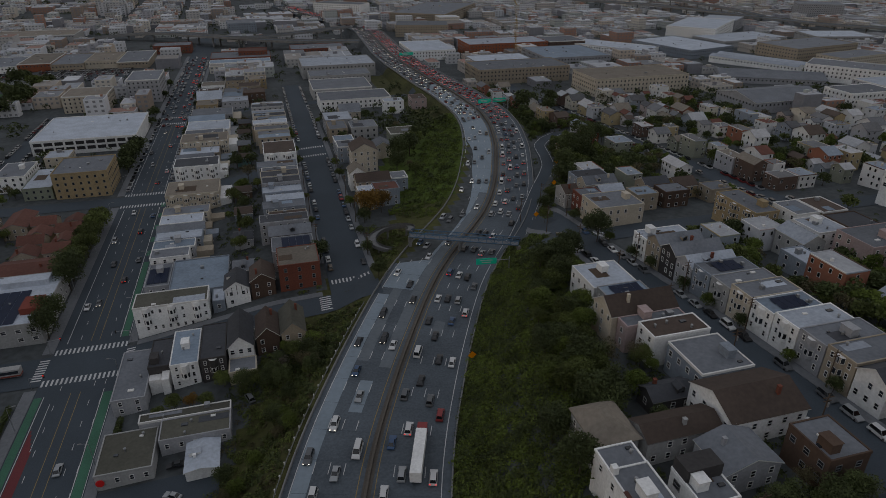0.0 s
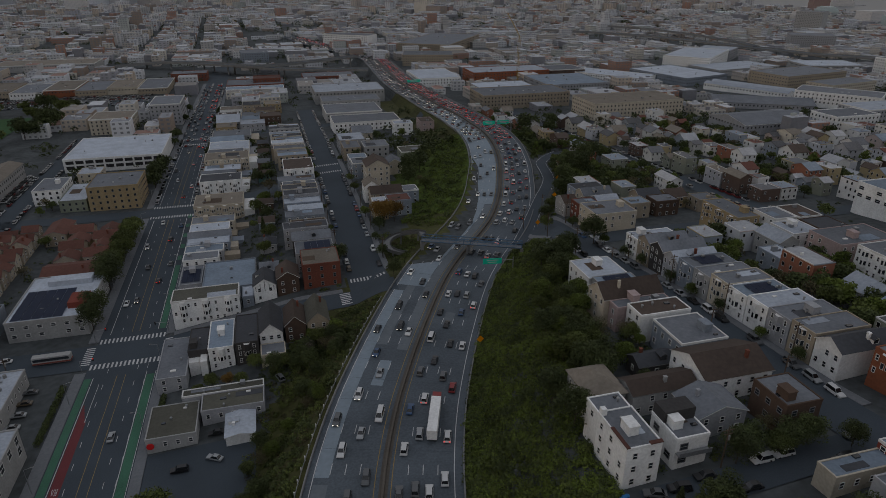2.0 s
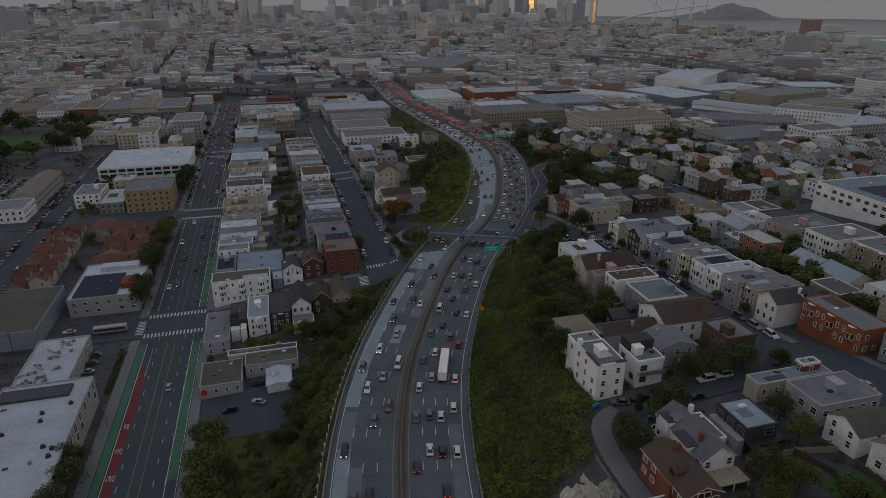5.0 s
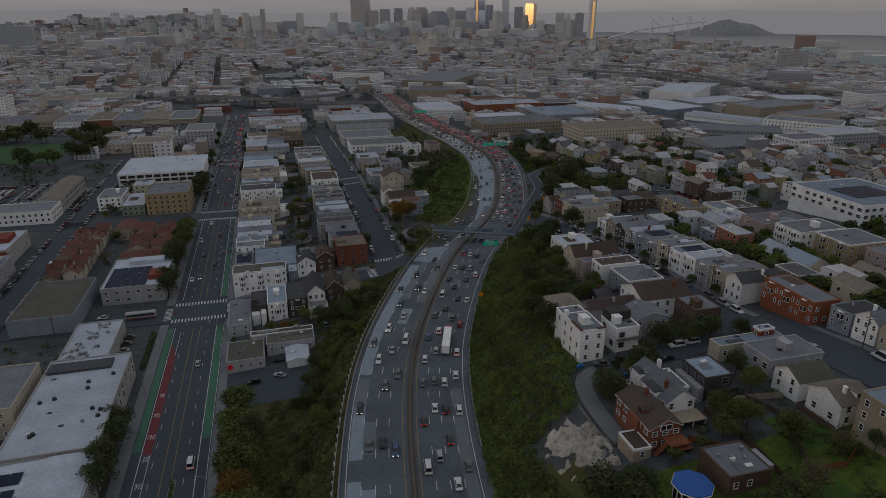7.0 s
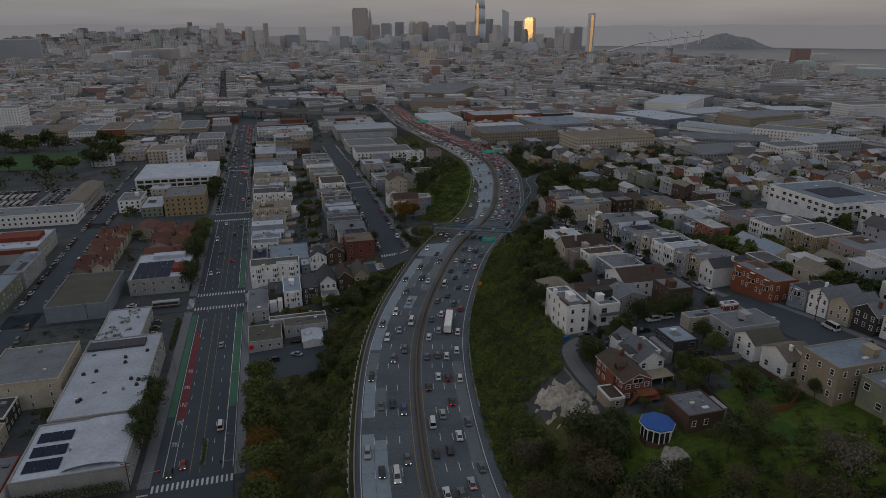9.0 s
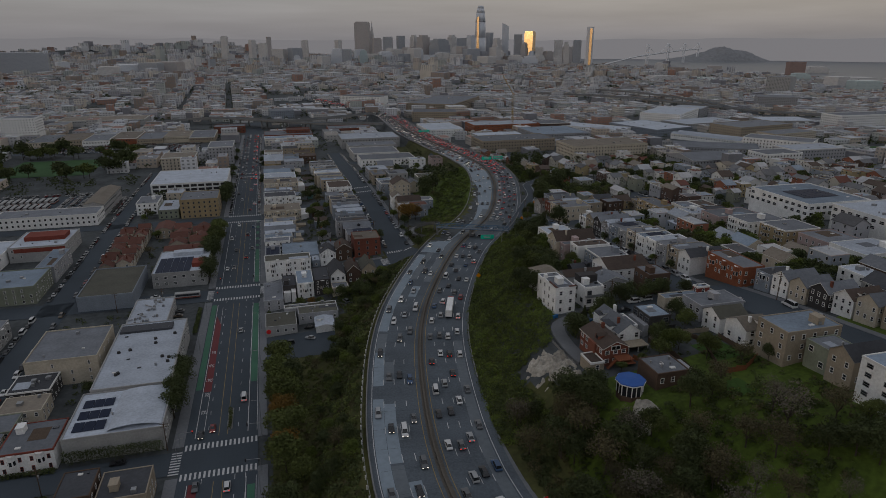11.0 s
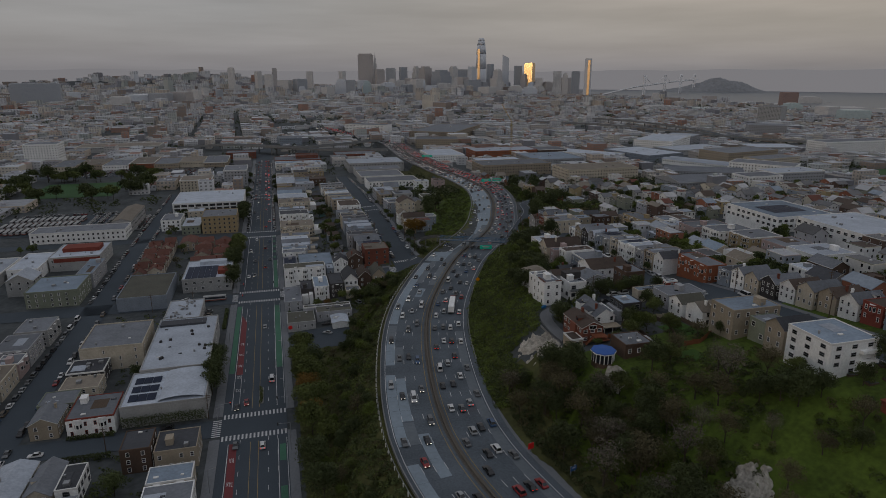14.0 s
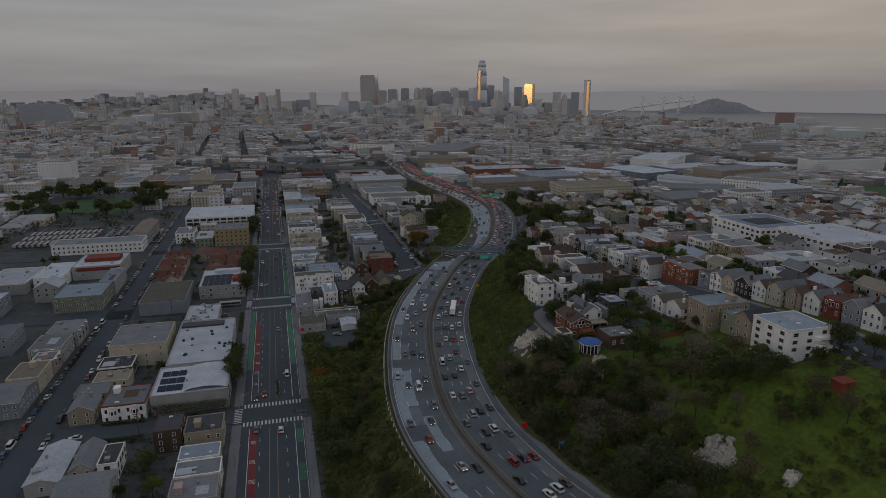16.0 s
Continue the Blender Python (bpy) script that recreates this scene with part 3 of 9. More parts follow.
def window_mesh(w, h, trim):
    """A framed sash window, standing 9 cm proud, facing -y, its foot at z 0."""
    key = (round(w, 1), round(h, 1), trim.name)
    if key not in WIN:
        b = Build()
        f = 0.13
        for x0, z0, x1, z1 in ((-w / 2, 0, -w / 2 + f, h), (w / 2 - f, 0, w / 2, h), (-w / 2 + f, 0, w / 2 - f, f), (-w / 2 + f, h - f, w / 2 - f, h), (-w / 2 + f, h * 0.5 - 0.04, w / 2 - f, h * 0.5 + 0.04)):
            b.box(x0, -0.09, z0, x1, 0.02, z1, 0)
        b.face([(-w / 2 + f, -0.035, f), (w / 2 - f, -0.035, f), (w / 2 - f, -0.035, h - f), (-w / 2 + f, -0.035, h - f)], 1)
        WIN[key] = b.mesh("window", [trim, GLASS])
    return WIN[key]


SIDE = {"S": (0, -1, 0), "N": (0, 1, 180), "W": (-1, 0, -90), "E": (1, 0, 90)}


def row_into(b, w, d, side, z, wh=1.5):
    """A far storey's windows, framed and glazed, set into the wall's own mesh."""
    nx, ny, turn = SIDE[side]
    length = (w if side in "SN" else d) - 0.8
    n = max(1, int(length / 3.3))
    m = pose(nx * w / 2, ny * d / 2, z, 0, 0, turn)
    s0 = len(b.v)
    for k in range(n):
        u = -length / 2 + length * (k + 0.5) / n
        b.box(u - 0.6, -0.07, 0, u + 0.6, 0.02, wh, 1)
        b.face([(u - 0.48, -0.08, 0.12), (u + 0.48, -0.08, 0.12), (u + 0.48, -0.08, wh - 0.12), (u - 0.48, -0.08, wh - 0.12)], 2)
    b.v[s0:] = [tuple(m @ Vector(v)) for v in b.v[s0:]]


def add_windows(house, w, d, z_top, side, cols, floors, trim, ww=1.15, wh=1.6, floor_h=3.0, skip=0.0, proud=0.0, skin=None):
    nx, ny, turn = SIDE[side]
    length = w if side in "SN" else d
    if cols < 1:
        return
    me = window_mesh(ww, wh, trim)
    for f in range(floors):
        z = z_top - (f + 1) * floor_h + 0.75
        if skin is not None and house.location.y > 140:
            row_into(skin, w, d, side, z)
            continue
        for c in range(cols):
            if rng.random() < skip:
                continue
            u = -length / 2 + length * (c + 0.5) / cols
            if side in "SN":
                x, y = (u if side == "S" else -u), ny * (d / 2 + proud)
            else:
                x, y = nx * (w / 2 + proud), u
            part("window", me, parent=house, at=pose(x, y, z, 0, 0, turn))


def bay(house, x, y, turn, z0, z1, wall, trim, width=2.6, out=1.0):
    """A canted bay with framed windows on each floor, in one skin."""
    b, seen = Build(), {}
    p = [(-width / 2, 0), (-width / 2 + 0.7, -out), (width / 2 - 0.7, -out), (width / 2, 0)]
    zs, z = [(z0, 0)], z0 + 0.75
    while z + 1.7 < z1 + 0.1:
        zs += [(z, 1), (z + 0.12, 2), (z + 1.55, 1), (z + 1.67, 0)]
        z += 3.0
    zs.append((z1, 0))

    def vert(q):
        k = tuple(round(c, 3) for c in q)
        if k not in seen:
            seen[k] = len(b.v)
            b.v.append(k)
        return seen[k]
    us = [(0, 0), (0.12, 1), (0.2, 2), (0.8, 1), (0.88, 0), (1, 0)]
    for (ax, ay), (cx, cy) in zip(p, p[1:]):
        for (za, ka), (zb, _) in zip(zs, zs[1:]):
            for (ua, la), (ub, _) in zip(us, us[1:]):
                b.f.append(tuple(vert((ax + (cx - ax) * u, ay + (cy - ay) * u, q)) for u, q in ((ua, za), (ub, za), (ub, zb), (ua, zb))))
                b.m.append(min(ka, la))
    b.f.append(tuple(vert((*q, z1)) for q in p))
    b.m.append(1)
    part("bay_window", b, [wall, trim, GLASS], house, at=pose(x, y, 0, 0, 0, turn))


def roof_gable(w, d, z, rise, along, over=0.35, thick=0.22):
    """Two slopes with eaves; along: the ridge's direction."""
    b = Build()
    a, c = (w / 2 + over, d / 2 + over) if along == "x" else (d / 2 + over, w / 2 + over)
    drop = rise * over / (c - over)

    def put(u, v, q):
        return (u, v, q) if along == "x" else (v, u, q)
    for s in (-1, 1):
        top = [put(-a, s * c, z - drop), put(a, s * c, z - drop), put(a, 0, z + rise), put(-a, 0, z + rise)]
        b.face(top if (s < 0) == (along == "x") else top[::-1])
        low = [(x, y, q - thick) for x, y, q in top]
        b.face(low[::-1])
        for i in range(4):
            j = (i + 1) % 4
            b.face([top[i], top[j], low[j], low[i]], 0 if i == 2 else 1)
    return b


rng2 = random.Random(11)


def dormer(rf, w, d, top, rise, al, wm, rm):
    """A small window house that breaks out of a roof slope."""
    across, along = (d, w) if al == "x" else (w, d)
    u = rng2.uniform(-0.25, 0.25) * along
    e, f = across * 0.16, across * 0.4
    z = top + rise * 0.12
    b = Build().box(u - 0.9, -f, z, u + 0.9, -e * 0.3, z + 1.5, 0)
    b.face([(u - 0.65, -f - 0.02, z + 0.3), (u + 0.65, -f - 0.02, z + 0.3), (u + 0.65, -f - 0.02, z + 1.35), (u - 0.65, -f - 0.02, z + 1.35)], 1)
    b.face([(u - 1.15, -f - 0.3, z + 1.4), (u, -f - 0.3, z + 2.1), (u, 0, z + 2.1), (u - 1.15, 0, z + 1.4)][::-1], 2)
    b.face([(u + 1.15, -f - 0.3, z + 1.4), (u, -f - 0.3, z + 2.1), (u, 0, z + 2.1), (u + 1.15, 0, z + 1.4)], 2)
    b.face([(u - 1.0, -f, z + 1.4), (u + 1.0, -f, z + 1.4), (u, -f, z + 2.05)], 0)
    if al == "y":
        b.v = [(y, -x, q) for x, y, q in b.v]
    part("dormer", b, [wm, GLASS, rm], rf)


def roof_gear(rf, w, d, top, wm):
    """A relaid patch, a stair head and pipes on a flat roof."""
    if rng2.random() < 0.6:
        a, c = rng2.uniform(0.25, 0.45) * w, rng2.uniform(0.25, 0.45) * d
        u, v = rng2.uniform(-1, 1) * (w / 2 - a / 2 - 0.5), rng2.uniform(-1, 1) * (d / 2 - c / 2 - 0.5)
        part("roof_patch", Build().box(u - a / 2, v - c / 2, top, u + a / 2, v + c / 2, top + 0.12), [rng2.choice([ROOF["pale"], ROOF["dark"], ROOF["grey"], ROOF["blue"], WOODD])], rf)
    if rng2.random() < 0.4:
        u, v = rng2.uniform(-0.3, 0.3) * w, rng2.uniform(-0.3, 0.3) * d
        part("stair_head", Build().box(u - 1.1, v - 1.6, top, u + 1.1, v + 1.6, top + 2.2).box(u - 1.25, v - 1.75, top + 2.2, u + 1.25, v + 1.75, top + 2.35), [wm], rf)


def house(x0, y0, x1, y1, h, wall="white", roof="grey", kind="flat", label="", category="house", group="", sides="", floors=0, trim="white", bays="", gap=3.1, rise=2.4, vents=1, win=(1.15, 1.6), skip=0.12, lit=0.0, name="house"):
    """A building on the land: walls, roof and its trim, windows, bays and roof gear."""
    cx, cy, w, d = (x0 + x1) / 2, (y0 + y1) / 2, abs(x1 - x0), abs(y1 - y0)
    cs = [ground(x, y) for x in (x0, x1) for y in (y0, y1)]
    base = min(cs) - 0.4
    top = ground(cx, min(y0, y1)) + h - base
    TAKEN.append((min(x0, x1), min(y0, y1), max(x0, x1), max(y0, y1)))
    ob = thing(name, cx, cy, base, label or "%s %s-storey house with a %s roof" % (wall, {1: "one", 2: "two"}.get(round(h / 3), "three"), roof), category, group)
    wm, rm = WALL[wall], ROOF[roof]
    tm = TRIM if trim == "white" else (TRIMG if trim == "grey" else WALL[trim])
    b = Build().box(-w / 2, -d / 2, 0, w / 2, d / 2, top, bottom=False)
    if kind in ("gable_x", "gable_y"):
        al = kind[-1]
        for s in (-1, 1):
            if al == "x":
                tri = [(s * w / 2, -d / 2, top), (s * w / 2, d / 2, top), (s * w / 2, 0, top + rise)]
            else:
                tri = [(-w / 2, s * d / 2, top), (w / 2, s * d / 2, top), (0, s * d / 2, top + rise)]
            b.face(tri if s > 0 else tri[::-1])
        rf = part("roof", roof_gable(w, d, top, rise, al), [rm, TRIM if roof != "red" and rng2.random() < 0.65 else TRIMG], ob)
        if w * d < 260 and cy < 60 and roof != "red" and rng2.random() < 0.5:
            dormer(rf, w, d, top, rise, al, wm, rm)
        if cy < 100 and rng.random() < 0.6 and w * d < 400:
            u, v = (rng.uniform(-0.3, 0.3) * w, rng.choice([-0.22, 0.22]) * d) if al == "x" else (rng.choice([-0.22, 0.22]) * w, rng.uniform(-0.3, 0.3) * d)
            part("chimney", Build().box(u - 0.35, v - 0.35, top, u + 0.35, v + 0.35, top + rise + 0.5).box(u - 0.42, v - 0.42, top + rise + 0.5, u + 0.42, v + 0.42, top + rise + 0.65), [BRICK if rng.random() < 0.5 else wm], rf)
    elif kind == "hip":
        r = Build()
        o, k = 0.5, min(w, d) * 0.42
        q = [(-w / 2 - o, -d / 2 - o, top), (w / 2 + o, -d / 2 - o, top), (w / 2 + o, d / 2 + o, top), (-w / 2 - o, d / 2 + o, top)]
        rx, ry = max(0.0, w / 2 - k), max(0.0, d / 2 - k)
        p = [(-rx, -ry, top + rise), (rx, -ry, top + rise), (rx, ry, top + rise), (-rx, ry, top + rise)]
        for i in range(4):
            j = (i + 1) % 4
            r.face([q[i], q[j], p[j], p[i]])
        r.face(p)
        r.face([(x, y, z - 0.2) for x, y, z in q[::-1]])
        for i in range(4):
            j = (i + 1) % 4
            r.face([(*q[i][:2], top - 0.2), (*q[j][:2], top - 0.2), q[j], q[i]])
        part("roof", r, [rm], ob)
    else:
        rf = part("roof", Build().box(-w / 2 + 0.28, -d / 2 + 0.28, top - 0.1, w / 2 - 0.28, d / 2 - 0.28, top + 0.06), [rm], ob)
        pr, t = Build(), 0.28
        hp = 0.26 if w * d < 500 else 0.5
        for a in ((-w / 2 - 0.06, -d / 2 - 0.06, w / 2 + 0.06, -d / 2 + t), (-w / 2 - 0.06, d / 2 - t, w / 2 + 0.06, d / 2 + 0.06), (-w / 2 - 0.06, -d / 2 + t, -w / 2 + t, d / 2 - t), (w / 2 - t, -d / 2 + t, w / 2 + 0.06, d / 2 - t)):
            pr.box(a[0], a[1], top - 0.35, a[2], a[3], top + hp)
        part("parapet", pr, [tm if trim == "red" else (TRIM if rng2.random() < 0.25 else wm)], ob)
        if cy < 300 and 60 < w * d < 520:
            roof_gear(rf, w, d, top, wm)
        for _ in range(vents + (1 if cy < 0 and rng.random() < 0.4 else 0)):
            u, v = rng.uniform(-0.36, 0.36) * w, rng.uniform(-0.36, 0.36) * d
            s = rng.uniform(0.35, 0.9)
            k = rng.random()
            if k < 0.4:
                part("skylight", Build().box(u - s, v - s * 0.6, top, u + s, v + s * 0.6, top + 0.35), [GLASS if k < 0.2 else TRIM], rf)
            elif k < 0.75:
                part("roof_vent", Build().prism(u, v, top, top + 0.8, 0.3, 0.24, 8).prism(u, v, top + 0.8, top + 1.0, 0.42, 0.3, 8), [STEEL], rf)
            else:
                part("roof_unit", Build().box(u - s, v - s, top, u + s, v + s, top + 1.1), [STEEL], rf)
    n = floors or max(1, round(h / 3.1))
    for s in sides:
        length = w if s in "SN" else d
        if s in bays:
            nx, ny, turn = SIDE[s]
            k = max(1, round(length / 7.0))
            for i in range(2 * k if length / k > 5.4 else 0):
                u = -length / 2 + length * (i // 2 + 0.5) / k + (2.3 if i % 2 else -2.3)
                for f in range(n):
                    part("window", window_mesh(0.9, 1.6, tm), parent=ob, at=pose(u if s in "SN" else nx * w / 2, ny * d / 2 if s in "SN" else u, top - 0.35 - (f + 1) * min(3.3, (h - 0.3) / n) + 0.75, 0, 0, turn))
            continue
        add_windows(ob, w, d, top - 0.35, s, max(1, int(length / gap)), n, tm, win[0], win[1], min(3.3, (h - 0.3) / n), skip, skin=b)
    part("wall", b, [wm, TRIMG, GLASS], ob)
    for s in bays:
        nx, ny, turn = SIDE[s]
        length = w if s in "SN" else d
        k = max(1, round(length / 7.0))
        for i in range(k):
            u = -length / 2 + length * (i + 0.5) / k
            zb = max(top - h + 2.7, 0.5)
            bay(ob, u if s in "SN" else nx * w / 2, ny * d / 2 if s in "SN" else u, turn, zb, top - 0.2, wm, TRIM)
    return ob, top


def solar(ob, top, x0, y0, x1, y1, rows=3, cols=8):
    cols = max(2, cols // 2 + 1)
    for r in range(rows):
        ya, yb = y0 + (y1 - y0) * r / rows, y0 + (y1 - y0) * (r + 0.92) / rows
        for c in range(cols):
            xa, xb = x0 + (x1 - x0) * c / cols, x0 + (x1 - x0) * (c + 0.96) / cols
            b = Build()
            b.v = [(xa, ya, top + 0.25), (xb, ya, top + 0.25), (xb, yb, top + 0.5), (xa, yb, top + 0.5), (xa, ya, top + 0.2), (xb, ya, top + 0.2), (xb, yb, top + 0.45), (xa, yb, top + 0.45)]
            b.f = [(0, 1, 2, 3), (7, 6, 5, 4), (0, 4, 5, 1), (1, 5, 6, 2), (2, 6, 7, 3), (3, 7, 4, 0)]
            b.m = [0] * 6
            part("solar_panel", b, [SOLAR], ob)


# west of the avenue
o, z = house(-43, 6, -16, 44, 8, "stone", "pale", sides="SE", floors=2, label="pale two-storey corner building with rooftop solar panels", category="building", win=(1.8, 1.5), gap=4, vents=3)
solar(o, z, -12, -17.5, 5.5, 6, 4, 9)
part("stair_tower", Build().box(6, -12, z, 12.5, -3, z + 2.4), [WALL["red"]], o, "red stair tower")
part("roof_house", Build().box(-6, 9.5, z, 10, 15, z + 2.2), [ROOF["pale"]], o)
house(-73, -18, -48, 23, 7.5, "bluegrey", "olive", sides="", label="large windowless warehouse with a dark flat roof", category="warehouse", vents=0)
o, z = house(-45, -56, -28, -24, 5.5, "stone", "pale", sides="E", floors=1, label="low building whose roof is crowded with pipes and fans", category="building", vents=6)
for k in range(14):
    u, v = rng.uniform(-7, 4), rng.uniform(-14, 14)
    part("duct", Build().rod((u, v, z + 0.5), (u + rng.uniform(-4, 4), v + rng.uniform(-4, 4), z + 0.6), 0.28, 8), [STEEL], o)
    part("fan", Build().prism(u + 1, v, z, z + 1.1, 0.6, 0.5, 10), [TRIMG], o)
o, z = house(-44, -117, -18, -62, 9, "stone", "pale", sides="E", floors=2, label="large white warehouse with roof fans and skylights", category="warehouse", win=(2.4, 2.6), gap=5.5, vents=6)
part("skylight_monitor", Build().box(-12, 18, z, 8, 24, z + 1.0), [ROOF["dark"]], o)
for k in range(10):
    u, v = rng.uniform(-11, 11), rng.uniform(-26, 14)
    part("fan", Build().prism(u, v, z, z + 0.9, 0.75, 0.55, 10), [METALD], o)
o, z = house(-46, -145, -17, -117.6, 8, "stone", "pale", sides="E", floors=2, label="white vaulted-roof building with solar panels", category="building", vents=3, win=(1.8, 1.6), gap=5)
v = Build()
for k in range(12):
    a, c = math.pi * k / 12, math.pi * (k + 1) / 12
    v.face([(6 - 8 * math.cos(a), -12, z + 1.6 * math.sin(a)), (6 - 8 * math.cos(c), -12, z + 1.6 * math.sin(c)), (6 - 8 * math.cos(c), 12, z + 1.6 * math.sin(c)), (6 - 8 * math.cos(a), 12, z + 1.6 * math.sin(a))])
part("vault", v, [ROOF["pale"]], o, "white barrel-vaulted roof")
solar(o, z, -12.5, -10, -3, -4.5, 1, 5)
solar(o, z, -12.5, -3, -3, 2, 1, 5)
solar(o, z, -12.5, 4, -3, 9, 1, 5)
house(-72, -92, -47, -64, 10.5, "cream", "grey", sides="SE", floors=3, label="beige stucco building with few narrow windows", category="building", win=(0.8, 1.7), gap=6, vents=3, skip=0.3)
house(-74, -106, -60, -93, 6, "dark", "dark", sides="SE", label="black-roofed house with cluttered roof", vents=5)
house(-73, -119, -59, -108, 5.3, "cream", "tan", sides="SE")
house(-63, -147, -47.5, -130, 7, "white", "grey", sides="S", bays="S", label="white house with a red-tiled parapet and bay window", trim="red")
house(-75, -146, -66, -133, 6, "tan", "grey", sides="SE", kind="gable_y")
house(-77, -130.5, -64.5, -119.5, 5.2, "green", "grey", sides="SE")
house(-40, -175, -31, -163, 8.5, "brown", "dark", sides="SE")
house(-30, -176, -17, -163.5, 7, "tan", "dark", sides="SE")
house(-30, -191.5, -17, -183, 6, "cream", "blue", sides="SE", bays="S")
house(-30, -202, -16, -193, 6, "white", "grey", sides="SE", bays="S")
house(-30, -216, -16, -204, 6.5, "pink", "grey", sides="SE")
house(-63.5, -188, -56, -171, 5, "cream", "grey", "gable_y", sides="SE")
house(-55, -188, -49, -175, 6, "white", "dark", sides="SE", win=(1.9, 1.8), trim="grey")
house(-75, -192, -65, -168, 4.6, "stone", "pale", "gable_y", sides="SE", rise=1.6)
house(-63, -210, -48, -192, 6, "grey", "grey", "gable_x", sides="SE")
house(-108, -58, -94, -40, 8, "stone", "grey", sides="SE", bays="E")
house(-109, -80, -95, -61, 8, "grey", "grey", sides="SE", bays="S")
house(-104, -92, -95, -81.5, 7, "pink", "grey", sides="SE", bays="E")
house(-107, -112, -95, -94, 7.5, "cream", "tan", sides="SE")
house(-108, -134, -95, -114, 7, "bluegrey", "grey", "gable_x", sides="SE")
house(-122, 0, -96, 28, 9, "green", "blue", sides="SE", floors=3, label="grey-green apartment block with a pale sawtooth roof", category="apartment block", gap=3.5, vents=4)
house(-104, 29, -95, 62, 9, "grey", "blue", sides="E", floors=3, label="grey apartment wing with a sloping pale roof", category="apartment block", gap=3.5)
o, z = house(-130, 69, -100, 103, 9, "stone", "pale", sides="SE", floors=2, label="white industrial building with a brick-red band", category="building", gap=4, vents=5)
part("red_band", Build().box(-12, -17.2, z - 3, 15.1, -16.9, z - 0.6), [WALL["red"]], o, "brick-red painted band")
part("roof_house", Build().box(-10, -4, z, 12, 8, z + 2.6), [WALL["red"]], o, "red rooftop room")
house(-148, 52, -131, 90, 7.5, "white", "pale", sides="SE", label="white flat-roofed workshop beside the depot", category="building", vents=4, floors=1, gap=5)
house(-175, 44, -150, 84, 7, "stone", "pale", sides="S", label="pale flat-roofed workshop beside the depot", category="building", vents=4, floors=1, gap=6)
house(-164, 143, -99, 165, 8, "white", "grey", sides="SE", floors=2, label="long white depot building with many windows", category="depot", gap=3.2, win=(1.5, 2.2), vents=4)
house(-113, 165.5, -99, 226, 9.5, "stone", "tan", "gable_y", sides="E", floors=2, rise=2.0, label="long pale gabled depot shed", category="depot", gap=5, win=(2.2, 1.8))
# red-tiled terraces
for j in range(2):
    for k in range(9):
        xa, ya = -74.6 + 8.8 * j, 33 + 8.7 * k + 2 * j
        house(xa, ya, xa + 7.2, ya + 6.9, 5.0 + 1.3 * ((k + j) % 2), "cream" if (k + j) % 3 else "tan", "red", "gable_x" if k % 3 else "gable_y", sides="SE" if j else "S", rise=2.3, label="cream terrace house under a red tile roof", group="red-tiled terraces", gap=3.4)
    for k in range(4):
        xa, ya = -42.5 + 12.4 * j, 66 + 10.4 * k
        house(xa, ya, xa + 10.2, ya + 8.6, 5.4 + 1.2 * ((k + j) % 2), ("cream", "tan", "yellow", "tan")[k], "red", "gable_x" if (k + j) % 2 else "gable_y", sides="SE" if j else "S", rise=2.6, label="stucco terrace house under a red tile roof", group="red-tiled terraces", gap=3.4)
house(-55, 98, -44.5, 117, 6, "tan", "red", "gable_y", sides="SE", rise=1.8, label="terrace house under a red tile roof", group="red-tiled terraces")
house(-43, 48, -20, 63, 6, "red", "red", "gable_x", sides="SE", rise=2, label="dark red terrace house with a tile roof", group="red-tiled terraces")
house(-77, 163, -62, 188, 8.7, "white", "grey", sides="SE", label="plain white three-storey block of rooms", category="building", gap=4)
house(-60, 148, -46, 180, 6.5, "green", "pale", sides="SE", label="pale green building with a shopfront", category="building", gap=3)
house(-44.5, 146, -18, 174, 13.5, "yellow", "grey", sides="SE", floors=4, label="yellow and grey four-storey apartment block", category="apartment block", gap=2.9, win=(1.5, 1.8), vents=6)
o, z = house(-77, 229, -16, 288, 9, "white", "pale", sides="", label="white two-level parking garage with open dark bays", category="garage", vents=5)
# dark boxes on the solid wall draw the shade inside open bays
for lv in range(2):
    for k in range(10):
        part("opening", Build().box(-29 + k * 6, -29.6, 3.2 + lv * 3.4, -24.2 + k * 6, -29.3, 5.3 + lv * 3.4), [METALD], o, "dark panel painted for a shaded parking bay")
house(-84, 340, -52, 372, 12.5, "cream", "tan", sides="SE", floors=4, label="beige corner office block with a cornice", category="office", gap=3.4, vents=3)
house(-41, 364, -16, 405, 18, "grey", "grey", sides="SE", floors=5, label="grey concrete tower block beside the avenue", category="apartment block", gap=4)
for k in range(7):
    house(-264 + 31 * k, 536 + 4 * (k % 2), -233.4 + 31 * k, 606 - 5 * (k % 3), 6.5 + 1.2 * (k % 2), ("cream", "tan", "white", "orange", "tan", "cream", "tan")[k], "tan" if k % 2 else "grey", sides="S", floors=1, label="low %s hall of a shopping centre" % ("tan" if k % 2 else "cream"), category="shop", gap=8, win=(4, 2.5), group="shopping centre", vents=5)
house(-316, 616, -274, 650, 29, "white", "grey", sides="SE", floors=6, label="tall white office block with a grid of dark windows", category="office", gap=4.2, vents=4)
house(-54, 628, -12, 655, 9, "rust", "grey", sides="S", floors=2, label="red brick workshop by the elevated freeway", category="warehouse", gap=6, vents=4)
house(15, 522, 77, 562, 7, "rust", "grey", sides="S", floors=1, label="long red brick hall beside the avenue", category="warehouse", gap=9, vents=5)
house(44, 536, 74, 560, 11, "rust", "red", sides="S", floors=1, label="red brick upper hall", category="warehouse", gap=9, vents=1)
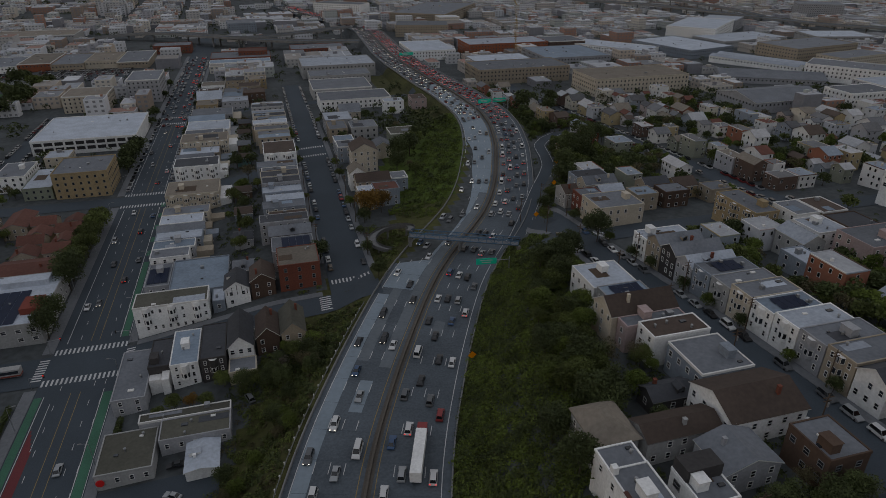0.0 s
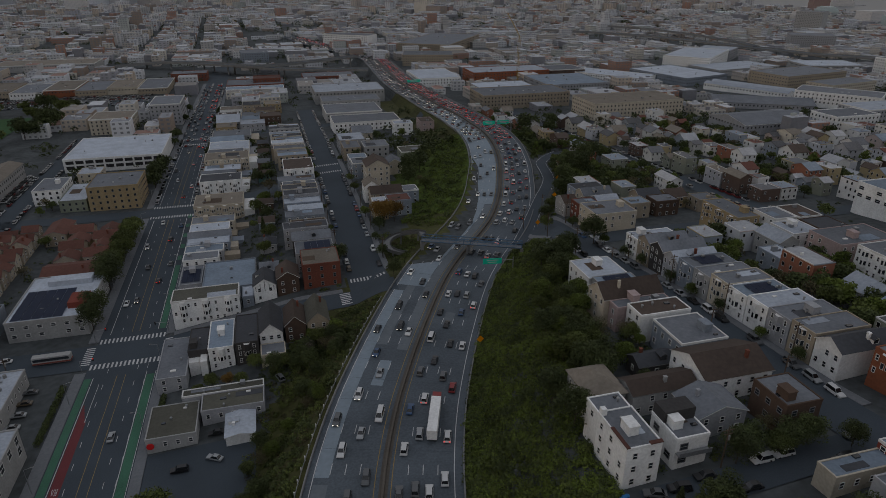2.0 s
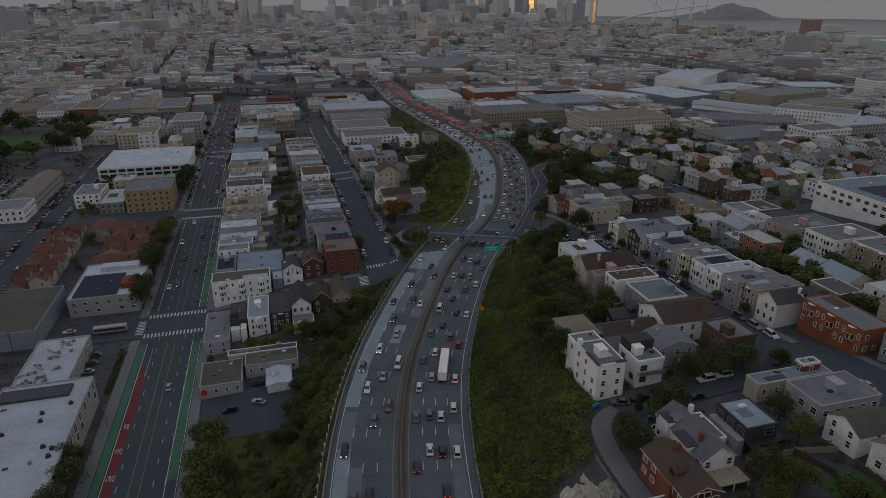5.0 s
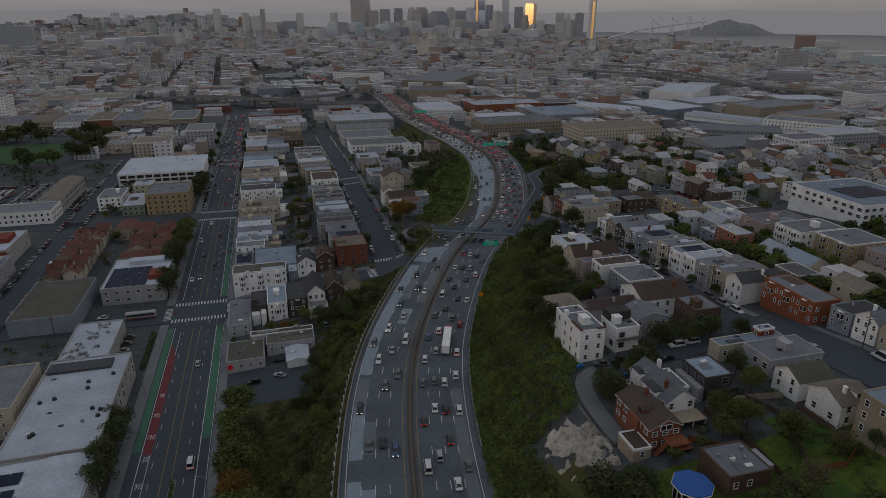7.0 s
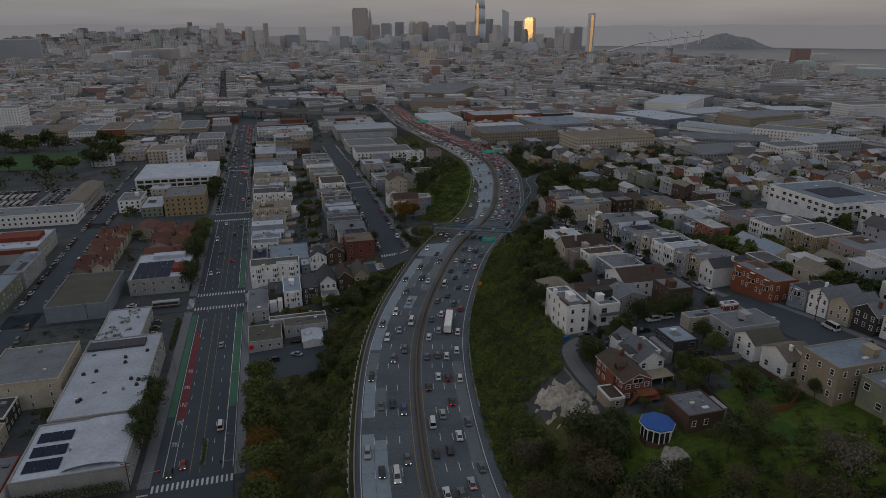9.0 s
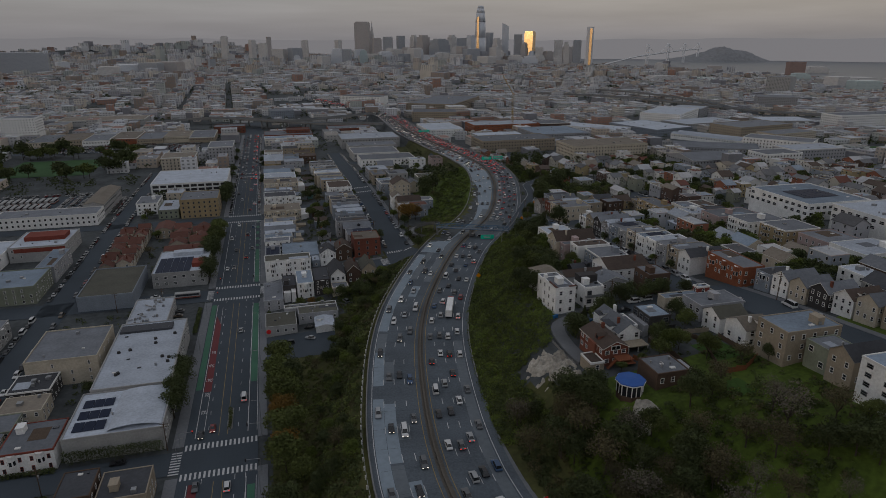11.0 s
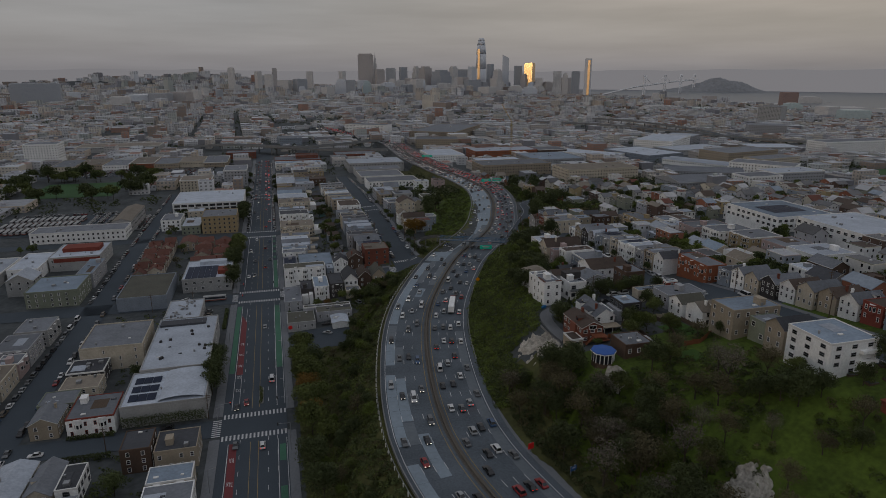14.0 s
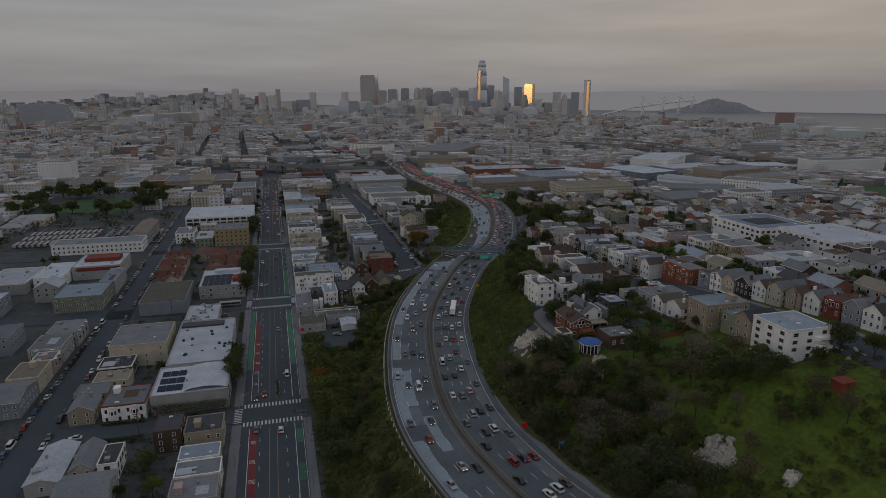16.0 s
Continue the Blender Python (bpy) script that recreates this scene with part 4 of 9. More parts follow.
house(15, 500, 76, 519, 5.5, "white", "blue", sides="S", floors=1, label="low pale-roofed depot beside the avenue", category="warehouse", gap=7, vents=4)
house(100, 548, 160, 582, 9, "rust", "grey", sides="S", floors=2, label="brown brick warehouse by the freeway", category="warehouse", gap=5, vents=5)
house(-296, 774, -169, 830, 9, "stone", "tan", sides="S", floors=1, label="wide pale market hall with a tan roof", category="hall", gap=12, vents=6)

# east of the avenue
ob, z = house(14.8, -0.6, 39, 9.5, 9.8, "white", "olive", sides="E", floors=3, bays="S", label="white three-storey flats with rounded bay windows", category="flats")
add_windows(ob, 24.2, 10.1, z - 0.3, "S", 10, 3, TRIM, 0.95, 1.5, 3.1, 0.25)
house(24.5, 12, 45, 38, 5.5, "bluegrey", "blue", sides="E", floors=1, label="low hall with a wide blue-grey metal roof", category="hall", vents=2)
o, z = house(14.8, 22, 23.5, 40, 6.8, "grey", "grey", sides="S")
solar(o, z, -3.6, -7, 3.6, 5, 3, 4)
for k, (ya, yb, xb, hh, wc, rc) in enumerate(((41, 49, 34, 8.4, "white", "grey"), (49.4, 57, 36, 8.2, "grey", "blue"), (57.4, 66, 36, 8, "bluegrey", "pale"), (66.4, 74, 35, 7.6, "stone", "grey"), (74.4, 84, 34, 8, "white", "pale"), (84.4, 94, 37, 7.8, "cream", "grey"),
                                            (102, 121, 41, 10, "cream", "tan"), (143, 158, 40, 10.5, "white", "dark"), (158.4, 172, 38, 9, "grey", "grey"), (172.4, 186, 40, 8, "tan", "pale"), (186.4, 204, 44, 11, "cream", "tan"), (204.4, 222, 40, 9, "stone", "grey"), (222.4, 246, 46, 8, "white", "pale"), (246.4, 262, 40, 9, "grey", "blue"), (262.4, 284, 44, 8, "stone", "grey"))):
    o, z = house(14.8, ya, xb - rng2.uniform(0, 5), yb, hh, wc, rc, "gable_x" if k in (3, 8, 13) else "flat", sides="SW" if k in (6, 10) else "S", bays="S" if k in (6, 7, 10) else "", vents=2, rise=2.0, label="%s row building beside the avenue" % wc)
    u, v = (xb - 14.8) / 2 - rng2.uniform(1, 4), (yb - ya) / 2
    q = rng2.uniform(0.5, 0.75) * z
    part("rear_wing", Build().box(u, -v + rng2.uniform(0.3, 2), 0, u + rng2.uniform(5, 9), v - rng2.uniform(0.3, 2.5), q), [WALL[rng2.choice(["white", "grey", "bluegrey", "tan", "cream"])]], o)
ob, z = house(63.7, 3.9, 78.4, 19, 10.2, "brick", "tan", sides="SE", floors=3, label="red brick corner building with a gravel roof", category="building", win=(1.2, 1.7), gap=4, trim="grey", vents=2)
o, z = house(62, 20, 78, 33, 8, "grey", "grey", sides="S")
solar(o, z, -4, -5, 7, 5, 3, 6)
house(53.5, 3.5, 62, 15, 7, "brown", "brown", "gable_y", sides="S", rise=2.8, label="brown shingled craftsman house with a front gable")
o, z = house(44.5, 3, 53, 14, 7, "white", "dark", "gable_y", sides="S", rise=2.8, label="half-timbered white house with a steep gable")
for u in (-3.4, -1.7, 0, 1.7, 3.4):
    part("timber", Build().box(u - 0.1, -5.62, z - 2.6, u + 0.1, -5.5, z + 1.4 - abs(u) * 0.6), [METALD], o, "dark timber post")
house(40, 2, 44.2, 11, 4.5, "bluegrey", "pale", sides="S")
house(13.8, -42, 23, -17.6, 5.3, "grey", "grey", sides="S", label="long low grey building along the avenue", category="building", vents=2)
ob, z = house(23.2, -33, 29.4, -18, 7.2, "dark", "dark", sides="", label="black-roofed house with white back rooms")
part("back_room", Build().box(-2.9, -10.5, 0, 0.4, -7.4, z - 2.4), [WALL["white"]], ob, "white back extension")
part("back_room", Build().box(0.8, -12, 0, 2.9, -7.4, z - 1.6), [WALL["white"]], ob, "white back extension")
ob, z = house(30, -36.5, 38, -18, 8, "white", "blue", sides="S", label="white house with a pale blue roof", bays="S")
ob, z = house(38.6, -37.5, 46, -18.5, 8, "dark", "dark", sides="S", label="house with a black tar roof", bays="S")
house(46.6, -34.5, 54, -18, 7.4, "white", "dark", "gable_y", sides="SE", rise=3.4, label="white clapboard house with a tall front gable", win=(1.3, 1.7), gap=2.3, skip=0)
house(46.6, -42, 54.5, -35, 4, "cream", "grey", sides="S")
house(55, -32, 62, -19, 6.3, "brown", "brown", "gable_y", sides="S", rise=3.2, label="brown shingled house with a steep gable")
house(62.6, -32.5, 70, -18.5, 6.3, "tan", "olive", "gable_y", sides="S", rise=3.4, label="grey gabled house with an olive roof")
ob, z = house(14.5, -70, 28, -55, 4.4, "stone", "olive", sides="SW", floors=1, label="one-storey corner shop with a round red sign", category="shop", vents=3)
part("round_sign", Build().rod((-5.6, -7.7, 3.2), (-5.6, -8.0, 3.2), 1.0, 20), [SIGN_R], ob, "round red sign")
house(23, -54.5, 47, -51, 4.2, "grey", "olive", sides="", vents=2)
house(29, -63, 47, -54.8, 4.4, "grey", "olive", sides="S", vents=3, label="low grey workshop behind the shop", category="workshop")
ob, z = house(36, -74, 44, -63.5, 3.2, "white", "pale", "gable_y", sides="", rise=0.8, label="white corrugated lean-to shed", category="shed")
house(62, 133, 79, 155, 10, "white", "brown", sides="SE", bays="S", label="white corner flats with bay windows", category="flats")
for k in range(13):
    ya = 36 + 8.9 * k
    if free(60, ya, 78, ya + 8.4):
        c = rng.choice(["grey", "white", "bluegrey", "cream", "brown", "tan", "dark"])
        house(58 + rng.uniform(0, 4), ya, 78, ya + 8.2, rng.uniform(6.5, 9.5), c, rng.choice(["grey", "dark", "brown", "grey", "pale"]), rng.choice(["flat", "flat", "gable_x"]), sides="SE" if k < 6 else "S", vents=1)
for k in range(13):
    ya = 170 + 9.2 * k
    if free(56, ya, 78, ya + 8.6):
        house(56 + rng.uniform(0, 4), ya, 78, ya + 8.6, rng.uniform(6.5, 9.5), rng.choice(["grey", "white", "cream", "stone", "tan"]), rng.choice(["grey", "pale", "dark", "blue"]), "flat", sides="S", vents=1)
# small houses in the yards
for k in range(9):
    ya = 20 + 27 * k
    if free(46, ya, 54, ya + 9):
        house(47, ya, 54.5, ya + 9, 4.5, rng.choice(["bluegrey", "brown", "grey", "teal"]), rng.choice(["grey", "brown", "dark"]), "gable_x", sides="S", rise=1.5)
# between the parking street and the freeway
house(102, 62, 109, 72, 8.5, "yellow", "pale", sides="SW", label="yellow stucco house with a painted front", bays="S")
house(109.4, 64, 121, 74, 8, "bluegrey", "red", sides="SE", label="blue house with a red tin roof")
house(103, 76, 119, 86, 8.5, "tan", "brown", "gable_x", sides="SW", rise=2.6)
house(120, 78, 128, 87, 7, "bluegrey", "grey", sides="SE")
house(101.5, 88, 109, 98, 9, "white", "tan", "gable_y", sides="SW", rise=2.6)
house(106, 110, 119, 124, 12, "cream", "brown", "gable_y", sides="SW", rise=3.6, label="tall cream gabled house with a shingled roof", skip=0.1)
house(101, 130, 112, 142, 9, "bluegrey", "grey", sides="SW")
house(101, 143, 112, 156, 8, "grey", "blue", sides="SW")
house(121, 128, 130, 140, 7, "cream", "grey", "gable_y", sides="SW")
house(134, 150, 150, 164, 7, "green", "olive", sides="SW")
house(114, 170, 130, 186, 7.5, "stone", "grey", sides="S")
house(101, 172, 112, 190, 8, "tan", "grey", sides="SW")
house(101, 194, 118, 214, 8, "grey", "pale", sides="SW")
house(104, 258, 156, 287, 6.5, "white", "grey", sides="S", floors=2, label="white parking deck with an open roof", category="garage", gap=4)
house(103, 306, 150, 345, 7, "stone", "grey", sides="S", category="warehouse", gap=5)
house(102, 404, 170, 450, 11, "stone", "pale", sides="SW", floors=1, label="large pale warehouse with blank walls", category="warehouse", gap=12, vents=6)
house(106, 372, 160, 400, 7, "stone", "grey", sides="S", category="warehouse", gap=6, vents=6, floors=1)

# the hill
house(184, -6, 203, 9, 8, "cream", "grey", sides="SW", floors=2, label="cream corner flats of two storeys", category="flats", gap=3)
house(186, 11, 196, 21, 7.5, "brick", "grey", sides="SW", label="dark red brick corner house with a flat roof")
house(183.5, 22, 190, 32, 6.5, "stone", "brown", "gable_x", sides="SW", rise=2.4, label="pale gabled house by the freeway exit")
house(149.5, -66, 163.4, -52, 7, "white", "pale", sides="SW", label="white house with rooftop solar panels")
o, z = house(150, -74.5, 163.4, -66.6, 7, "stone", "blue", sides="W")
solar(o, z, -4, -3, 5, 3, 2, 6)
house(144.5, -84.5, 163.4, -75, 8.4, "cream", "brown", "gable_x", sides="W", rise=3.4, label="cream house with a steep brown gable roof")
house(146, -89.4, 163.4, -84.8, 7.4, "pink", "grey", sides="W")
ob, z = house(148.6, -97, 164, -89.8, 8.2, "white", "brown", sides="W", label="white box house with a long blank side wall", vents=3)
house(139, -113, 149, -107, 4, "dark", "dark", "gable_x", sides="SW", rise=1.6)
house(151, -112, 164.4, -99, 7, "bluegrey", "grey", sides="SW", win=(1.3, 1.6))
house(147, -127, 165, -113.4, 6.5, "white", "brown", "gable_x", sides="SW", rise=3, label="white house under a broad brown shingle roof")
house(129.5, -125.6, 146, -118.6, 6, "stone", "brown", "gable_x", sides="S", rise=1.6, label="long low house with a dark brown roof")
house(119.5, -124, 128.5, -113, 7, "stone", "tan", "hip", sides="SW", rise=2.4, label="pale house with a grey hip roof")
house(138, -137, 150, -128, 5.6, "grey", "grey", "gable_y", sides="SW", rise=2.2)
# the white house over the freeway
ob, z = house(116.4, -144.5, 124, -133, 9.8, "white", "grey", sides="SW", floors=3, label="white stucco three-storey house with terracotta parapets", gap=3.3, skip=0.1)
part("chimney", Build().box(-3.7, 4.4, z, -2.6, 5.6, z + 1.6), [WALL["white"]], ob)
part("tiles", Build().box(-3.95, -5.9, z + 0.27, -3.2, 0.5, z + 0.5).box(1.2, -5.9, z + 0.27, 3.95, -5.0, z + 0.5), [ROOF["red"]], ob, "terracotta parapet tiles")
house(117, -132.6, 124.5, -127, 9.4, "white", "grey", sides="W", vents=2)
ob, z = house(128.5, -143, 136, -134, 7.4, "white", "grey", sides="SW", label="white modern house with open balconies", win=(1.9, 1.7), trim="grey")
part("roof_room", Build().box(-3.6, 0.5, z, 3.6, 4.4, z + 2.8), [WALL["dark"]], ob, "dark timber roof room")
part("balcony", Build().box(-3.7, -6.0, z - 3.4, 3.7, -4.5, z - 3.2).box(-3.7, -6.0, z - 3.2, 3.7, -5.9, z - 2.3), [STEEL], ob)
house(155, -142, 164, -132, 7.4, "brown", "grey", sides="SW", floors=2, trim="grey", win=(1.4, 1.5), label="brown shingled house of three storeys", vents=2)
# row houses with bays on the hill street
row = (("white", "pale"), ("tan", "grey"), ("dark", "grey"), ("grey", "pale"), ("bluegrey", "grey"), ("stone", "grey"), ("cream", "grey"), ("white", "blue"), ("white", "pale"), ("grey", "grey"), ("tan", "grey"), ("white", "dark"))
for k, (wc, rc) in enumerate(row):
    ya = -34 - 8.0 * k
    hh = 8 + rng.uniform(-0.5, 0.9)
    gk = k in (1, 2, 3, 11)
    o, z = house(181.3, ya - 7.7, 196.5 + rng.uniform(0, 3), ya, hh, wc, rc, "gable_x" if gk else "flat", sides="W", bays="" if gk else "W", rise=2.4, label="attached %s row house with a bay window" % wc, group="hill row houses", gap=2.4, vents=2)
    if k in (4, 7):
        solar(o, z, -4, -2.6, 4, 2.6, 2, 6)
for k in range(2):
    ya = 28 + 9.0 * k
    house(196, ya, 210 + rng.uniform(0, 4), ya + 8.6, rng.uniform(7, 9), rng.choice(["white", "cream", "tan", "bluegrey", "grey"]), rng.choice(["grey", "brown", "pale", "dark"]), rng.choice(["flat", "gable_x"]), sides="SW")
house(186.5, -153, 196, -133, 7.2, "orange", "grey", sides="SW", bays="W", label="orange stucco flats with a row of bays", category="flats")
gr = (("bluegrey", "dark"), ("white", "grey"), ("cream", "grey"), ("dark", "grey"), ("white", "brown"), ("cream", "grey"), ("tan", "brown"), ("white", "grey"), ("red", "brown"), ("bluegrey", "grey"), ("white", "dark"), ("white", "grey"), ("cream", "brown"))
for k, (wc, rc) in enumerate(gr):
    ya = -156 - 8.1 * k
    xa = 188 + 0.35 * k + rng.uniform(0, 1.5)
    house(xa, ya - 7.2, xa + rng.uniform(11, 15), ya, rng.uniform(5.2, 6.2), wc, rc, "flat" if k in (0, 8) else "gable_x", sides="WS", bays="W" if k in (0, 8) else "", rise=2.5, label="%s house with a %s gabled front and white trim" % (wc, rc) if k not in (0, 8) else "%s house with a flat roof and bay window" % wc, group="upper hill houses", gap=2.3, win=(1.0, 1.5))
# south lane group
house(150, -160, 171, -155.6, 4, "cream", "blue", sides="S", floors=1, label="low building with a pale blue roof", vents=1)
house(164, -158, 169, -155.4, 5.6, "red", "blue", sides="SW")
house(154.5, -173, 171, -163, 4.6, "grey", "grey", sides="SW", win=(1.7, 1.7))
house(153, -184, 163, -176, 5, "white", "olive", "gable_x", sides="SW", rise=2.2)
house(152.5, -196, 161, -187, 5.6, "white", "tan", "gable_x", sides="SW", rise=2.2, win=(1.4, 1.7))
house(153, -210, 171, -199, 9, "tan", "blue", sides="SW", floors=3, label="tan stucco house with a pale blue flat roof", vents=2, gap=3.6)
house(158, -219, 167, -211.5, 6.5, "green", "grey", sides="SW", win=(1.6, 1.8))
house(156.5, -227.5, 168, -220, 7.6, "tan", "dark", "gable_x", sides="SW", rise=2.6)
ob, z = house(154, -246, 170, -231, 9.8, "white", "blue", sides="SW", floors=4, label="plain white four-storey apartment house on the slope", category="flats", win=(1.7, 1.2), gap=4.2, trim="grey", vents=2)
part("balcony", Build().box(2, -8.7, z - 3.6, 8, -7.4, z - 2.6).box(2, -8.7, z - 6.6, 8, -7.4, z - 5.6), [WALL["white"]], ob)
ob, z = house(112.6, -185.6, 120.6, -171.2, 5.6, "rust", "brown", "gable_y", sides="WS", floors=2, rise=1.9, label="brick-red house with white-framed windows and a brown roof", skip=0.1, gap=2.5, win=(1.5, 1.35))
part("arched_window", Build().box(-1.5, -7.32, z - 1.0, 1.5, -7.21, z + 0.5, 0).box(-1.3, -7.36, z - 0.8, -0.1, -7.31, z + 0.35, 1).box(0.1, -7.36, z - 0.8, 1.3, -7.31, z + 0.35, 1), [TRIM, GLASS], ob, "wide white-framed gable window")
part("bay", Build().box(-4.9, -3.5, z - 5, -4.0, 0.6, z - 0.1), [WALL["rust"]], ob)
for k in range(3):
    part("deck", Build().box(-0.6 + k * 2.0, -10.6 - k * 0.4, z - 3.0 - 1.1 * k, 4.4 + k * 0.4, -7.25, z - 2.8 - 1.1 * k), [WALL["orange"]], ob, "orange-stained timber deck")
for k in range(8):
    part("deck_post", Build().box(-0.6 + k * 0.7, -10.7, z - 3.0, -0.5 + k * 0.7, -10.6, z - 1.9), [WALL["orange"]], ob)
for k in range(9):
    part("step", Build().box(-3.4 + k * 0.33, -9.6, z - 5.6 + 0.3 * k, -3.0 + k * 0.33, -8.4, z - 5.4 + 0.3 * k), [WALL["orange"]], ob)
part("chimney", Build().box(1.0, 3.0, z + 0.6, 1.8, 3.8, z + 3.0), [WALL["rust"]], ob)
house(107.9, -187.4, 112.2, -180.9, 2.9, "tan", "brown", "flat", sides="S", label="small tan garage with a flat brown roof", category="garage", vents=0)
ob, z = house(121.8, -178, 129.4, -162, 5.4, "white", "grey", "gable_y", sides="SW", floors=2, rise=2.6, win=(1.3, 1.7), gap=2.4, label="white gabled house with tall grouped windows", skip=0.15)
part("dormer", Build().box(-5.0, -4.5, z - 2.8, -2.6, 0.5, z + 0.7).box(-5.1, -4.6, z + 0.7, -2.4, 0.6, z + 0.95, 1), [WALL["white"], ROOF["dark"]], ob)
part("dormer", Build().box(-4.4, 3.0, z - 2.8, -2.6, 6.5, z + 1.1).box(-4.5, 2.9, z + 1.1, -2.4, 6.6, z + 1.35, 1), [WALL["white"], ROOF["dark"]], ob)
part("pergola", Build().box(-2.6, -12.4, z - 3.1, 4.4, -8.1, z - 2.9), [WALL["tan"]], ob, "tan timber porch roof")
for sx, sy in ((-2.4, -12.2), (4.2, -12.2), (0.9, -12.2)):
    part("pergola_post", Build().box(sx - 0.1, sy - 0.1, 0, sx + 0.1, sy + 0.1, z - 3.1), [TRIM], ob)
part("chimney", Build().box(1.4, 4.0, z + 1.0, 2.2, 4.9, z + 3.6), [WALL["white"]], ob)
house(129.6, -171.5, 132.6, -162.5, 3.6, "white", "grey", sides="S", vents=1)
ob, z = house(135, -174, 142.8, -164.5, 6, "dark", "blue", sides="SW", win=(2.1, 1.9), trim="grey", label="dark timber modern house with a pale roof")
part("roof_terrace", Build().box(-3.9, -7.4, z - 3.2, 3.9, -4.8, z - 3.0).box(-3.9, -7.5, z - 3.0, 3.9, -7.4, z - 2.0), [METALD], ob)
part("side_wing", Build().box(-5.6, -4.7, 0, -3.95, 4.7, z - 2.6), [WALL["grey"]], ob)
ob, z = house(118.3, -204.4, 128, -195, 4.2, "brown", "grey", sides="SE", vents=4, label="low brown house with a grey flat roof and a fan")
part("side_room", Build().box(4.9, -3.0, 0, 7.0, 2.4, z - 0.6), [WALL["grey"]], ob)
for k in range(3):
    part("roof_vent", Build().prism(-3 + 2.4 * k, 1.5 - k, z, z + 0.7, 0.3, 0.25, 8), [STEEL], ob)


def conservatory(x, y):
    ob = thing("conservatory", x, y, 34.9, "glazed round room with a bright blue roof", "conservatory")
    part("roof", Build().prism(0, 0, 4.5, 4.75, 4.05, 4.0, 8, 0, 0.39).prism(0, 0, 4.75, 5.05, 3.8, 0.6, 8, 0, 0.39), [mat("roof_bright_blue", (0.02, 0.09, 0.33), 0.6, grain=0.8, var=0.12)], ob)
    part("roof_rim", Build().prism(0, 0, 4.25, 4.5, 4.15, 4.15, 8, 0, 0.39), [TRIM], ob, "white roof edge")
    part("glazing", Build().prism(0, 0, 1.0, 4.3, 3.5, 3.5, 8, 0, 0.39), [GLASS], ob)
    part("wall", Build().prism(0, 0, -6.0, 1.0, 3.55, 3.55, 8, 0, 0.39), [WALL["brown"]], ob)
    for k in range(16):
        a = 0.39 + 2 * math.pi * k / 16
        q = 3.5 if k % 2 == 0 else 3.5 * math.cos(math.pi / 8) + 0.02
        part("mullion", Build().box(q * math.cos(a) - 0.1, q * math.sin(a) - 0.1, 1.0, q * math.cos(a) + 0.1, q * math.sin(a) + 0.1, 4.3), [TRIM], ob)
    TAKEN.append((x - 4.6, y - 4.6, x + 4.6, y + 4.6))


conservatory(111.8, -202)
# further east: flats and the school
house(230, -34, 240, -12, 9, "yellow", "grey", sides="SW", bays="W", label="yellow flats with bay windows", category="flats")
house(242, -40, 252, -28, 9, "white", "grey", sides="SW", category="flats")
house(252.4, -41, 263, -28, 9, "tan", "brown", sides="SW", category="flats")
house(236, -56, 248, -44, 8, "white", "pale", sides="SW")
house(249, -57, 262, -44, 8, "brown", "dark", sides="SW")
house(238, -74, 262, -60, 9, "pink", "grey", sides="SW", category="flats")
house(240, -92, 262, -78, 9, "white", "grey", sides="SW", bays="W", category="flats")
house(243, -112, 262, -96, 9, "yellow", "grey", sides="SW", bays="W", category="flats")
house(245, -134, 263, -117, 8, "pink", "grey", sides="SW", floors=2, label="pink-beige two-storey flats with a cornice", category="flats")
house(240, -155, 262, -138, 7, "white", "pale", sides="SW", label="white flat-roofed building on the hill", category="building")
o, z = house(305, -62, 347, -17, 9.5, "white", "blue", sides="SW", floors=2, label="long white school building with rows of windows", category="school", win=(2.6, 1.7), gap=4.2, vents=3)
solar(o, z, -12, -10, 12, 8, 3, 8)
o, z = house(299, -126, 340, -82, 9.5, "white", "pale", sides="SW", floors=2, label="white school wing with rows of windows", category="school", win=(2.6, 1.7), gap=4.2, vents=4)
# large halls and blocks beyond the hill
house(294, 500, 390, 545, 13, "orange", "pale", sides="SW", floors=3, label="orange brick warehouse with rows of windows", category="warehouse", vents=4)
house(394, 505, 440, 545, 12, "brown", "grey", sides="SW", floors=3, label="dark brick warehouse with rows of windows", category="warehouse", vents=2)
house(250, 334, 337, 376, 13, "tan", "grey", sides="SW", floors=3, label="bare concrete block still under construction", category="building", trim="grey", vents=8)
house(323, 257, 408, 300, 14, "cream", "tan", sides="SW", floors=4, label="long beige office block with rows of windows", category="office", vents=6)
house(394, 160, 456, 202, 8, "grey", "grey", "gable_x", sides="SW", floors=1, rise=4, label="wide grey shed under a low pitched roof", category="warehouse")
house(462, 147, 502, 172, 12, "white", "grey", sides="SW", floors=3, label="white blank-walled loft building", category="building", vents=2)
house(506, 160, 566, 190, 13, "grey", "pale", sides="SW", floors=4, label="grey loft building with many windows", category="building", vents=3)
house(798, 388, 927, 424, 22, "white", "grey", sides="SW", floors=6, label="long white apartment block near the shore", category="apartment block", vents=5)
house(270, 395, 330, 440, 9, "stone", "pale", sides="SW", floors=2, label="pale industrial hall beyond the freeway", category="warehouse", vents=8)
house(345, 400, 415, 470, 10, "grey", "blue", sides="SW", floors=2, label="grey industrial hall with a pale roof", category="warehouse", vents=8)


